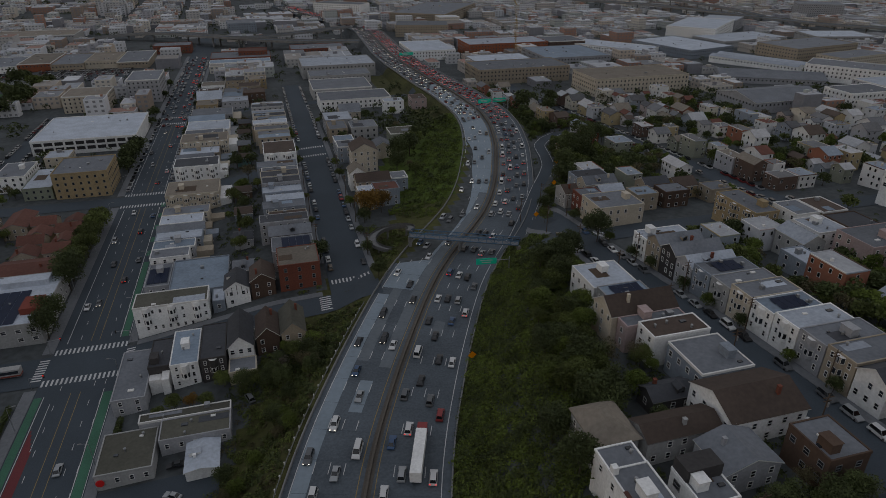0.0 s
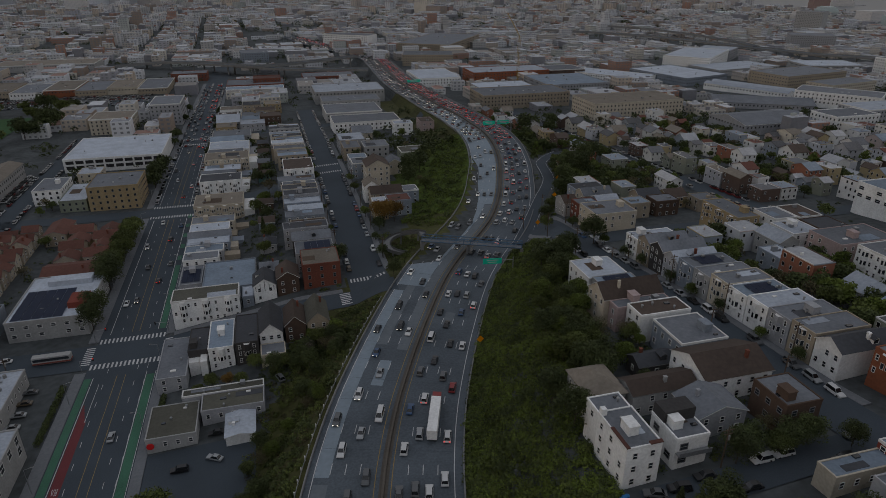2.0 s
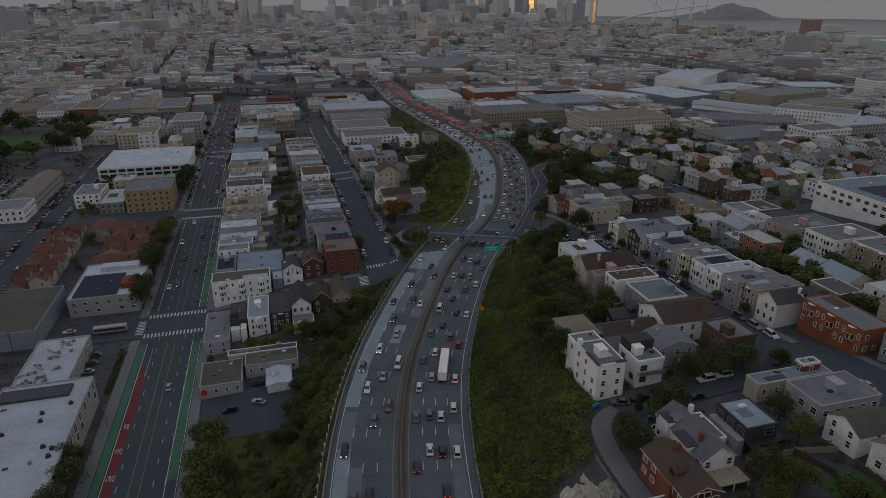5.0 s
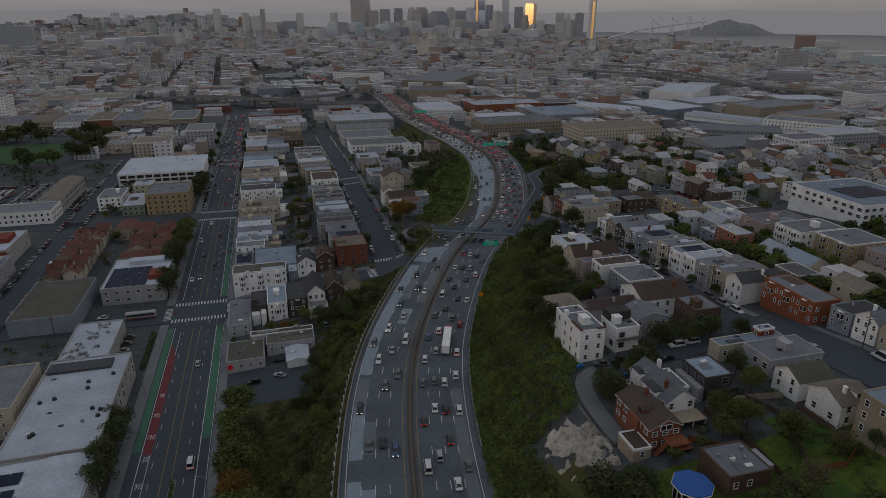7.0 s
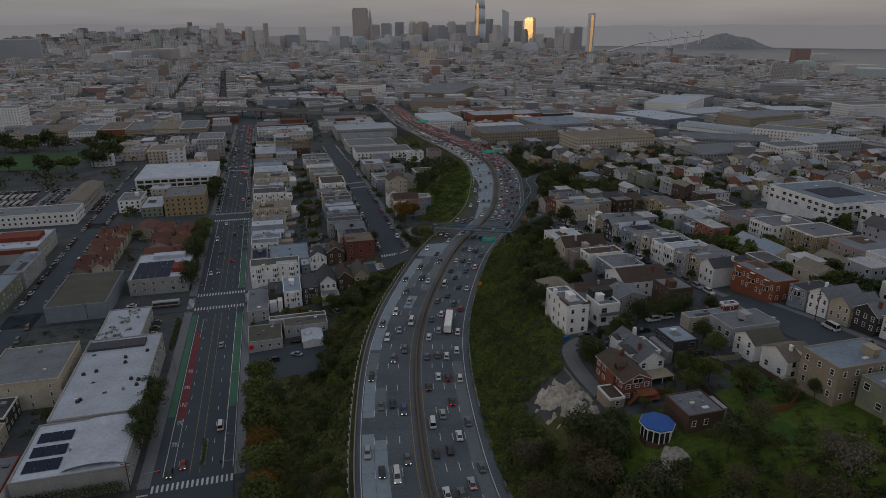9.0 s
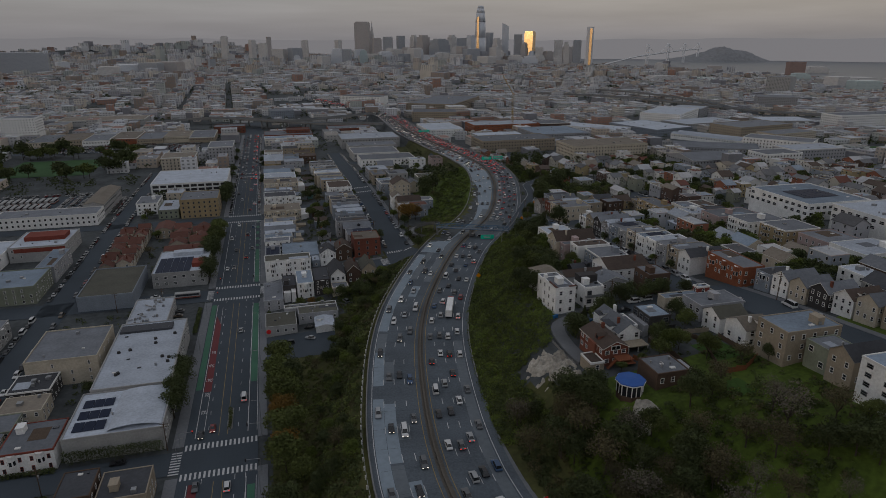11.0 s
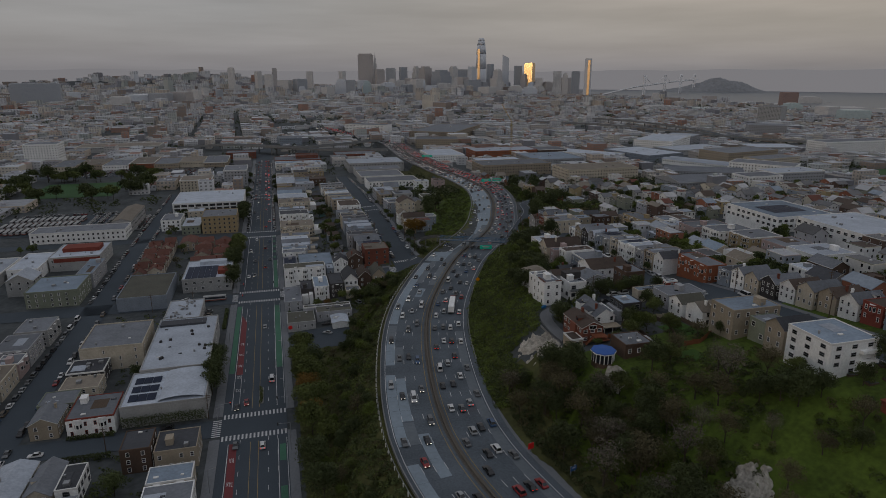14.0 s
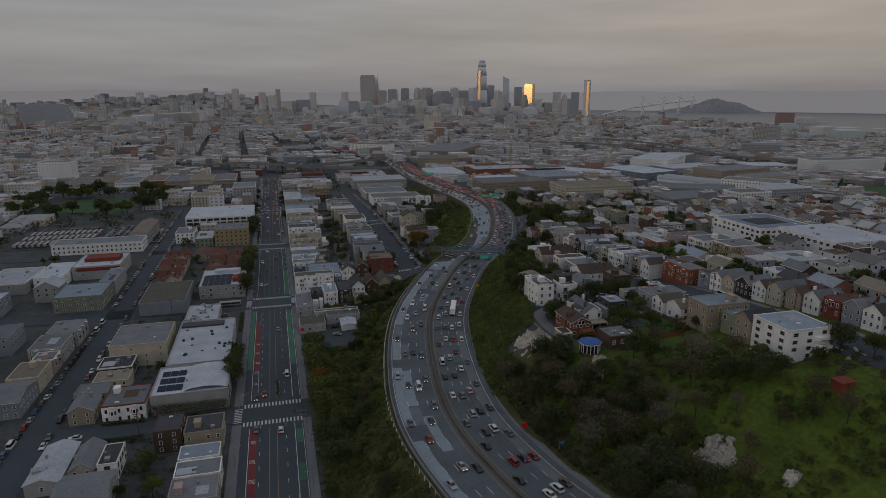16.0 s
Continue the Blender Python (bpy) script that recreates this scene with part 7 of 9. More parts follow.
for y, k in ((-99, 1.05), (-106, 1.15), (-119, 1.1), (-127, 1.15)):
    tree("dark", -16.6, y, k)
for y in (8, 16, 42, 50, 62, 70, 80, 88, 96, 104):
    tree("dark" if y < 60 else "olive", -14.6 - rng.uniform(0, 2), y, rng.uniform(1.1, 1.45))
for y in range(180, 228, 9):
    tree("dark", -15, y, rng.uniform(1.0, 1.4))
for y in range(240, 420, 22):
    tree("dark", rng.choice([-14.5, 14.0]), y, rng.uniform(0.7, 1))
for x, y, k, s in ((20, -100, "olive", 1.4), (19, -110, "olive", 1.35), (20, -122, "olive", 1.3), (21, -128, "yellow", 0.9), (20.5, -134, "olive", 1.6), (19.5, -143, "yellow", 1.15), (21, -151, "olive", 1.65), (20, -160, "yellow", 1.0), (20, -168, "olive", 1.4), (24, -118, "dark", 1.1), (19, -190, "dark", 1.2), (21, -205, "dark", 1.2), (25, -175, "olive", 1.0),
                   (27, -48, "olive", 0.55), (31, -46, "olive", 0.6), (36, -47, "yellow", 0.5), (40, -48, "olive", 0.6), (62, -43, "grey", 0.6), (66, -38, "olive", 0.8), (71, -40, "dark", 0.8), (105, 54, "yellow", 1.35), (111, 58, "yellow", 1.0), (132, 118, "dark", 1.4), (140, 128, "dark", 1.3), (146, 140, "olive", 1.2), (128, 104, "dark", 1.1), (150, 150, "dark", 1.3), (136, 96, "olive", 0.9), (102, 50, "dark", 0.8), (98.5, -4, "dark", 0.7), (80, 23, "dark", 0.9),
                   (52, 62, "olive", 0.9), (49, 70, "cone", 0.8), (51, 88, "dark", 0.8), (46, 100, "olive", 0.9), (50, 112, "street", 1.0), (53, 128, "brown", 0.9), (49, 45, "olive", 0.8), (47, 152, "dark", 0.9), (52, 170, "dark", 0.8)):
    tree(k, x, y, s)


def thicket(name, n, place, kinds, sizes, label):
    """Trees that stand too close to count, in one mesh."""
    r = random.Random(name)
    b, mats = Build(), []
    for _ in range(n):
        p = place(r)
        if p is None:
            continue
        s, a, kind = r.uniform(*sizes), r.uniform(0, 360), r.choice(kinds)
        m = pose(p[0], p[1], p[2], 0, 0, a) @ Matrix.Diagonal((s, s, s * r.uniform(0.85, 1.1), 1))
        for ch in (LOW[kind] if (p[1] > -20 or p[0] > 188) and kind in LOW else KINDS[kind]).children:
            me = ch.data
            if me.materials[0] not in mats:
                mats.append(me.materials[0])
            mi, s0 = mats.index(me.materials[0]), len(b.v)
            co = np.empty(len(me.vertices) * 3)
            me.vertices.foreach_get("co", co)
            mm = np.array(m)
            b.v += [tuple(v) for v in (co.reshape(-1, 3) @ mm[:3, :3].T + mm[:3, 3]).tolist()]
            b.f += [tuple(s0 + k for k in q.vertices) for q in me.polygons]
            b.m += [mi] * len(me.polygons)
    tagged(part(name, b, mats), label, "trees", kind="stuff")


def west_tree(r):
    p = fpos(r.uniform(-250, -45), r.uniform(-44, -23.5))
    return (p[0], p[1], ground(p[0], p[1])) if free(p[0] - 1, p[1] - 1, p[0] + 1, p[1] + 1) else None


def east_tree(r):
    y = r.uniform(-165, 20)
    p = fpos(y, 23 + ip(y, [-167, -88, 0, 30], [27, 30, 24, 14]) * r.uniform(0.3, 1.0) ** 0.6)
    return (p[0], p[1], ground(p[0], p[1])) if free(p[0] - 1.5, p[1] - 1.5, p[0] + 1.5, p[1] + 1.5) and not (p[0] > 104 and -156 < p[1] < -124) else None


def slope_tree(r):
    y = r.uniform(-280, -182)
    p = fpos(y, 24 + 27 * r.random() ** 1.2)
    return (p[0], p[1], ground(p[0], p[1])) if free(p[0] - 2, p[1] - 2, p[0] + 2, p[1] + 2) else None


thicket("west_bank_trees", 86, west_tree, ["olive", "dark", "shrub", "brown", "shrub", "street", "dark"], (0.4, 0.75), "mixed small trees on the freeway bank")
thicket("east_bank_trees", 100, east_tree, ["olive", "dark", "street", "dark", "olive", "dark"], (0.5, 1.1), "dense green trees on the freeway bank")
thicket("slope_trees", 58, slope_tree, ["brown", "dark", "olive", "grey", "dark", "brown", "dark"], (0.6, 1.1), "brown and dark trees at the foot of the slope")
for x, y, k, s in ((136, -226, "grey", 0.9), (128, -214, "olive", 0.9), (133, -210, "brown", 0.8), (122, -214, "dark", 0.9), (140, -196, "olive", 0.9), (146, -203, "brown", 0.7), (137, -187, "olive", 0.8),
                   (134.7, -232, "grey", 1.25), (129, -236, "brown", 1.0), (126, -230, "brown", 0.9), (141, -245, "dark", 0.95), (146, -247, "dark", 0.9), (137, -242, "dark", 0.8), (143, -249, "dark", 0.8), (149, -250, "dark", 0.7), (149.5, -240, "olive", 0.7), (144, -236, "brown", 0.9), (121, -240, "grey", 0.8), (117, -233, "brown", 1.0), (114, -226, "dark", 1.0), (119, -222, "brown", 0.9), (124, -246, "brown", 0.8), (133, -252, "grey", 0.6), (139, -262, "brown", 0.7), (146, -266, "dark", 0.6), (128, -264, "brown", 0.8), (151, -272, "brown", 0.8), (113, -245, "grey", 1.2), (108, -252, "dark", 1.0), (104, -240, "brown", 1.2), (100, -228, "grey", 1.2), (93, -239, "grey", 1.3), (98, -216, "brown", 1.2), (96, -206, "brown", 1.1), (102, -200, "dark", 1.0), (105, -214, "grey", 1.0), (121, -272, "brown", 1.0), (114, -268, "dark", 0.9), (160, -252, "dark", 0.6), (166, -270, "olive", 0.7),
                   (133, -182, "dark", 0.75), (130, -188, "olive", 0.75), (128.5, -157, "dark", 0.95), (125, -159, "olive", 0.6), (123, -190, "olive", 0.4), (116, -190.5, "olive", 0.4), (147, -176, "olive", 0.8), (149, -168, "dark", 0.7), (134, -186, "street", 0.8), (153, -205, "dark", 0.5),
                   (176.7, -18.5, "dark", 1.15), (171, 14, "olive", 0.7), (178, 30, "dark", 0.8), (184, 38, "olive", 0.8), (196, 54, "dark", 1.0), (204, 66, "dark", 1.2), (212, 74, "olive", 1.1), (222, 84, "dark", 1.4), (217, 92, "dark", 1.3), (228, 96, "dark", 1.3), (236, 106, "dark", 1.4), (246, 116, "dark", 1.3), (254, 120, "olive", 1.2), (232, 120, "street", 1.0), (246, 134, "dark", 1.2), (252, 228, "dark", 1.7), (244, 220, "dark", 1.4), (270, 226, "cone", 1.5), (262, 214, "dark", 1.2), (274, 236, "dark", 1.2), (228, 160, "dark", 0.9), (236, 190, "olive", 0.9), (150, -262, "brown", 0.8), (172, -248, "dark", 1.0), (176, -256, "olive", 0.9), (124, -152, "cone", 0.5), (126, -157, "olive", 0.7), (130, -158, "dark", 0.7), (141, -146, "dark", 0.8), (145, -144, "dark", 0.8), (150, -147, "olive", 0.7), (153, -146, "dark", 0.75), (158, -146, "dark", 0.75), (165, -150, "dark", 0.6)):
    tree(k, x, y, s)


def yard_tree(r):
    z = r.choice(BELTS) if r.random() < 0.34 else r.choice([(40, 20, 58, 280), (40, 20, 58, 280), (196, -130, 214, -30), (196, -130, 214, -30), (205, -250, 240, -30), (136, -112, 150, -40), (205, 36, 264, 250), (282, 12, 392, 240), (205, 36, 264, 250), (282, 12, 392, 240), (392, -60, 520, 150), (205, -150, 264, 36), (205, -150, 264, 36), (136, -145, 165, -40), (99, 88, 150, 240), (99, 88, 150, 240), (-76, -160, -46, 190), (-60, -230, -14, -160), (-215, -150, -96, 120), (198, -5, 262, 200), (282, -180, 400, 260), (-215, -150, -96, 120), (44, -52, 80, -36)])
    x, y = r.uniform(z[0], z[2]), r.uniform(z[1], z[3])
    return (x, y, ground(x, y)) if free(x - 1.3, y - 1.3, x + 1.3, y + 1.3) and abs(off(x, y)) > 23 else None


def field_tree(r):
    x, y = r.uniform(-270, -118), r.uniform(310, 462)
    return (x, y, ground(x, y)) if not (-236 < x < -146 and 332 < y < 430) else None


for y in range(-120, 20, 14):
    tree(rng.choice(["street", "dark"]), 180.0, y + rng.uniform(-3, 3), rng.uniform(0.35, 0.6))
for y in range(20, 240, 17):
    tree(rng.choice(["street", "olive", "dark"]), rng.choice([79.6, 98.4]), y + rng.uniform(-3, 3), rng.uniform(0.4, 0.7))
thicket("yard_trees", 470, yard_tree, ["dark", "olive", "street", "brown", "dark"], (0.4, 0.85), "mixed garden trees between the houses")


def hill_tree(r):
    z = r.choice([(205, 36, 264, 300), (282, 12, 392, 250), (392, -60, 520, 145), (198, -158, 240, -30), (205, -300, 262, -160), (282, -260, 400, 0), (183, 42, 240, 120)])
    x, y = r.uniform(z[0], z[2]), r.uniform(z[1], z[3])
    return (x, y, ground(x, y)) if free(x - 0.3, y - 0.3, x + 0.3, y + 0.3, 0) and abs(off(x, y)) > 24 else None


thicket("hill_trees", 560, hill_tree, ["dark", "olive", "dark", "street"], (0.55, 1.0), "dark garden trees between the hill houses")
thicket("field_trees", 105, field_tree, ["dark", "dark", "olive"], (1.2, 1.9), "dark trees round the sports field")
for ob in list(KINDS.values()) + list(LOW.values()):
    for ch in list(ob.children):
        bpy.data.objects.remove(ch)
    bpy.data.objects.remove(ob)


def undergrowth(name, n, place, size, leaf, label, per=26):
    r = random.Random(name)
    b = Build()
    for _ in range(n):
        p = place(r)
        if p is None:
            continue
        s = r.uniform(0.5, 1.25) * size
        leaves(b, (p[0], p[1], p[2] + 0.1), s, s * 0.75, int(per * 1.5), s * 0.27 if per < 40 else 0.3, r)
    tagged(part(name, b, leaf), label, "shrubs", kind="stuff")


def west_place(r):
    y, d = r.uniform(-262, 20), r.uniform(-48, -21.4)
    p = fpos(y, d)
    return (p[0], p[1], ground(p[0], p[1])) if free(p[0] - 0.6, p[1] - 0.6, p[0] + 0.6, p[1] + 0.6) and p[0] > 15.5 else None


def east_place(r):
    y = r.uniform(-190, 45)
    d = 19.6 + (2 + ip(y, [-190, -88, 0, 45], [27, 28, 22, 8])) * r.random() ** 1.25
    p = fpos(y, d)
    return (p[0], p[1], ground(p[0], p[1])) if free(p[0] - 0.6, p[1] - 0.6, p[0] + 0.6, p[1] + 0.6) else None


def slope_place(r):
    y, d = r.uniform(-285, -180), 23 + 80 * r.random() ** 2.0
    p = fpos(y, d)
    if d > 50 and noise.noise(Vector((p[0] * 0.05, p[1] * 0.05, 3))) < 0.12:
        return None
    return (p[0], p[1], ground(p[0], p[1])) if free(p[0] - 0.6, p[1] - 0.6, p[0] + 0.6, p[1] + 0.6) else None


def yard_place(r):
    z = r.choice([(40, 20, 58, 280), (196, -130, 214, -30), (205, -260, 240, -30), (112, -230, 152, -110), (99, 60, 150, 240), (-76, -160, -46, 120), (-60, -230, -14, -160), (282, -180, 400, 200), (136, -145, 165, -40), (136, -145, 165, -40), (205, 36, 264, 240), (46, -52, 80, -34)])
    x, y = r.uniform(z[0], z[2]), r.uniform(z[1], z[3])
    return (x, y, ground(x, y)) if free(x - 0.8, y - 0.8, x + 0.8, y + 0.8) and abs(off(x, y)) > 23 else None


def further_tree_place(r):
    y = 1300 + 2300 * r.random() ** 1.3
    x = r.uniform(-(y + 420) * 0.4, min((y + 420) * 1.2, ip(y, SHORE_YS, SHORE_XS) - 40))
    return (x, y, ground(x, y) + 4)


def far_tree_place(r):
    y = 180 + 1400 * r.random() ** 2.0
    x = r.uniform(-(y + 420) * 0.4, (y + 420) * 1.2)
    return (x, y, ground(x, y) + 2.5) if free(x - 2, y - 2, x + 2, y + 2) and (y > 700 or abs(off(x, y)) > 26) else None


undergrowth("west_bank_scrub", 1300, west_place, 1.5, [LEAF[2]], "olive and brown scrub on the freeway bank", 44)


def west_low(r):
    y, d = r.uniform(-262, 10), r.uniform(-34, -21.2)
    p = fpos(y, d)
    return (p[0], p[1], ground(p[0], p[1])) if free(p[0] - 0.6, p[1] - 0.6, p[0] + 0.6, p[1] + 0.6) and p[0] > 15.5 else None


undergrowth("west_bank_ivy", 1100, west_low, 1.3, [LEAF[1]], "dark green ivy low on the freeway bank")
undergrowth("west_bank_weeds", 1000, west_place, 1.0, [LEAF[4]], "dry brown weeds on the freeway bank")
undergrowth("east_bank_ivy", 2200, east_place, 1.9, [LEAF[0]], "dense green ivy and bushes on the freeway bank", 60)
undergrowth("east_bank_scrub", 1900, east_place, 2.0, [LEAF[1]], "dark scrub on the freeway bank", 60)
undergrowth("east_bank_bush", 700, east_place, 1.9, [LEAF[2]], "olive bushes on the freeway bank", 60)
undergrowth("slope_scrub", 1150, slope_place, 1.2, [LEAF[1]], "dark scrub on the green slope")
undergrowth("slope_brush", 450, slope_place, 1.1, [LEAF[4]], "brown brushwood on the green slope")
undergrowth("yard_bushes", 2200, yard_place, 1.5, [LEAF[1]], "garden bushes behind the houses")
undergrowth("yard_greens", 700, yard_place, 1.0, [LEAF[2]], "olive garden bushes behind the houses")

def mound_place(r):
    y, d = r.uniform(30, 205), r.uniform(-42, -20.5)
    p = fpos(y, d)
    return (p[0], p[1], ground(p[0], p[1])) if free(p[0] - 0.6, p[1] - 0.6, p[0] + 0.6, p[1] + 0.6) and p[0] > 100 else None


def exit_place(r):
    y, d = r.uniform(5, 230), r.uniform(20.5, 42)
    p = fpos(y, d)
    return (p[0], p[1], ground(p[0], p[1])) if free(p[0] - 0.8, p[1] - 0.8, p[0] + 0.8, p[1] + 0.8) else None


def meadow_place(r):
    x, y = r.uniform(112, 182), r.uniform(-292, -214)
    if noise.noise(Vector((x * 0.07, y * 0.07, 8))) < -0.06:
        return None
    return (x, y, ground(x, y)) if free(x - 0.6, y - 0.6, x + 0.6, y + 0.6) else None


undergrowth("mound_ivy", 900, mound_place, 1.2, [LEAF[0]], "green ivy and weeds on the freeway mound")
undergrowth("mound_scrub", 350, mound_place, 1.5, [LEAF[1]], "dark shrubs on the freeway mound")
undergrowth("exit_scrub", 700, exit_place, 1.5, [LEAF[2]], "olive scrub between the freeway and its exit")
undergrowth("exit_shrubs", 450, exit_place, 2.0, [LEAF[1]], "dark shrubs beside the freeway exit")
undergrowth("meadow_tufts", 1500, meadow_place, 0.8, [LEAF[0]], "green tufts on the grassy slope")
undergrowth("meadow_shrubs", 420, meadow_place, 1.6, [LEAF[1]], "dark shrubs on the grassy slope", 60)
undergrowth("meadow_weeds", 350, meadow_place, 1.0, [LEAF[4]], "brown weeds on the grassy slope")
undergrowth("far_trees", 5600, far_tree_place, 3.6, [LEAF[1]], "dark tree tops among the far blocks", 22)
undergrowth("further_trees", 2600, further_tree_place, 8.0, [LEAF[1]], "dark tree tops among the furthest blocks", 12)


def rock_face(x, y, z, rx, ry, rz, seed, label):
    b = Build()
    n, m = 30, 16
    for j in range(m + 1):
        for i in range(n):
            a, t = 2 * math.pi * i / n, math.pi * j / m
            v = Vector((math.sin(t) * math.cos(a), math.sin(t) * math.sin(a), math.cos(t)))
            k = 1 + 0.28 * noise.noise(v * 1.7 + Vector((seed, 0, 0))) + 0.12 * noise.noise(v * 5 + Vector((seed, 2, 0)))
            b.v.append((x + v.x * rx * k, y + v.y * ry * k, z + v.z * rz * k))
    for j in range(m):
        for i in range(n):
            b.f.append((j * n + i, j * n + (i + 1) % n, (j + 1) * n + (i + 1) % n, (j + 1) * n + i))
            b.m.append(0)
    setting("rock_outcrop", b, [ROCK], label, "rock")


def rock_sheet(x, y, rx, ry, turn, rise, seed, label):
    """A jagged bare patch that breaks out of a slope."""
    b, n = Build(), 44
    ca, sa = math.cos(radians(turn)), math.sin(radians(turn))
    for j in range(n + 1):
        for i in range(n + 1):
            u, v = 2 * i / n - 1, 2 * j / n - 1
            px, py = x + u * rx * ca - v * ry * sa, y + u * rx * sa + v * ry * ca
            q = Vector((px * 0.16, py * 0.16, seed))
            rim = 0.8 - (abs(u) ** 2.2 + abs(v) ** 2.2) + 0.9 * noise.noise(q * 1.6) + 0.5 * noise.noise(q * 4.5)
            rough = abs(noise.noise(q * 2.2)) * 2.0 + abs(noise.noise(q * 5.0)) * 1.2 + 0.5 * noise.noise(q * 11)
            b.v.append((px, py, ground(px, py) - 0.9 + min(1.0, max(-0.4, rim * 1.8)) * (0.8 + rise * (0.35 + 0.65 * rough))))
    for j in range(n):
        for i in range(n):
            k = j * (n + 1) + i
            b.f.append((k, k + 1, k + n + 2, k + n + 1))
            b.m.append(0)
    setting("rock_outcrop", b, [ROCK], label, "rock")


rock_sheet(102.2, -175.3, 6.4, 11.5, 12, 1.5, 1, "pale bare rock cliff below the lane")
rock_sheet(121, -259, 7.5, 6, 30, 2.0, 4, "pale rock outcrop among brushwood")
rock_sheet(111.5, -210.5, 5.5, 4, 20, 1.2, 7, "pale rock outcrop among shrubs")
rock_sheet(132.5, -275, 3.4, 2.4, 10, 1.0, 9, "brown rock outcrop on the slope")


def fence(pts, h, material, label):
    """Upright boards between posts along a line on the land."""
    x0, y0 = pts[0]
    z0 = ground(x0, y0)
    ob = thing("fence", x0, y0, z0, label, "fence", "garden fences")
    for (ax, ay), (cx, cy) in zip(pts, pts[1:]):
        ln = math.hypot(cx - ax, cy - ay)
        n, turn = max(1, round(ln / 2.4)), math.degrees(math.atan2(cy - ay, cx - ax))
        for k in range(n):
            u, v = ax + (cx - ax) * k / n, ay + (cy - ay) * k / n
            z = ground(u, v) - z0
            at = pose(u - x0, v - y0, z, 0, 0, turn)
            part("panel", Build().box(0.06, -0.03, -0.6, ln / n - 0.06, 0.03, h), [material], ob, at=at)
            part("post", Build().box(-0.06, -0.07, -0.6, 0.06, 0.07, h + 0.12), [material], ob, at=at)


CEDAR = mat("orange_cedar", (0.2, 0.075, 0.033), 0.85, grain=3, var=0.3)
fence([(139, -205.5), (144.5, -206.5), (151.5, -202.5)], 1.9, CEDAR, "orange cedar garden fence between yards")
fence([(122.5, -186), (126, -190), (129, -194)], 1.7, CEDAR, "orange cedar garden fence behind the house")
fence([(132.5, -178), (133.5, -190), (131, -206), (133, -212)], 1.7, WOODD, "weathered brown board fence between yards")
fence([(144, -178), (146, -186), (140, -200), (136.5, -207)], 1.7, WOODD, "weathered brown board fence between yards")
fence([(151.5, -186), (151, -197)], 1.7, WOODD, "weathered brown board fence between yards")
fence([(134, -176.5), (144, -178), (152, -181)], 1.8, WALL["tan"], "tan board fence above the yards")
fence([(107.2, -163), (106.8, -172), (106.9, -180.5)], 0.8, TRIMG, "low grey wall along the lane")
fence([(145, -100), (139, -101), (133, -108)], 1.6, WOODD, "weathered brown board fence on the hill")
fence([(197.5, -40), (205, -41), (204, -66), (206, -92), (204, -126)], 1.6, WOODD, "weathered board fence behind the row houses")
LAWN = mat("garden_lawn", (0.04, 0.085, 0.014), 0.95, grain=0.9, var=0.35, bump=0.4)
slab(141.5, -199, 150.5, -186.5, 0.12, LAWN, "lawn", "small green back garden lawn", "lawn", 2.0)
slab(132, -217, 140, -209, 0.12, LAWN, "lawn", "small green back garden lawn", "lawn", 2.0)
PLAY = thing("play_slide", 147.5, -189, ground(147.5, -189) + 0.12, "small bright blue plastic slide on a lawn", "slide")
part("chute", Build().box(-0.5, -1.2, 0.1, 0.5, 1.0, 0.5), [mat("blue_plastic", (0.03, 0.15, 0.35), 0.4, bump=0)], PLAY)
part("ladder", Build().box(-0.4, 1.0, 0, 0.4, 1.2, 1.3), [MATS["blue_plastic"]], PLAY)


def wheelie_bin(x, y, turn):
    ob = thing("wheelie_bin", x, y, ground(x, y) + 0.3, "blue plastic wheelie bin beside the lane", "bin", "bins", turn)
    part("body", Build().prism(0, 0, 0, 1.0, 0.36, 0.46, 4, 0, 0.785), [MATS["blue_plastic"]], ob)
    part("lid", Build().box(-0.37, -0.4, 1.0, 0.37, 0.4, 1.1), [MATS["blue_plastic"]], ob)


def traffic_island(y0, y1):
    ob = thing("traffic_island", 2.2, y0, ground(2.2, y0) + 0.22, "narrow kerbed traffic island with low shrubs", "traffic island", "traffic islands")
    n = y1 - y0
    kb = Build()
    ring = [(-0.9, 0.6), (-0.5, 0), (0.5, 0), (0.9, 0.6), (0.9, n - 0.6), (0.5, n), (-0.5, n), (-0.9, n - 0.6)]
    kb.face([(*p, 0.18) for p in ring])
    for p, q in zip(ring, ring[1:] + ring[:1]):
        kb.face([(*p, -0.3), (*q, -0.3), (*q, 0.18), (*p, 0.18)])
    part("kerb", kb, [KERBSTONE], ob)
    fl, r = Build(), random.Random(int(y0))
    for k in range(int(n)):
        leaves(fl, (r.uniform(-0.3, 0.3), k + 0.5, 0.5), 0.7, 0.6, 60, 0.2, r)
    part("foliage", fl, [LEAF[2]], ob)


traffic_island(-139.5, -126)


def hedge(x0, y0, x1, y1, h):
    r = random.Random(int(x0 * 7 + y0))
    b, n = Build(), max(2, int(math.hypot(x1 - x0, y1 - y0) / 1.1))
    ob = thing("hedge", x0, y0, ground(x0, y0), "clipped dark green hedge beside a building", "hedge", "hedges")
    for k in range(n + 1):
        x, y = x0 + (x1 - x0) * k / n, y0 + (y1 - y0) * k / n
        leaves(b, (x - x0, y - y0, ground(x, y) - ground(x0, y0) + h * 0.5), 1.0, h * 0.6, 110, 0.26, r)
    part("foliage", b, [LEAF[1]], ob)


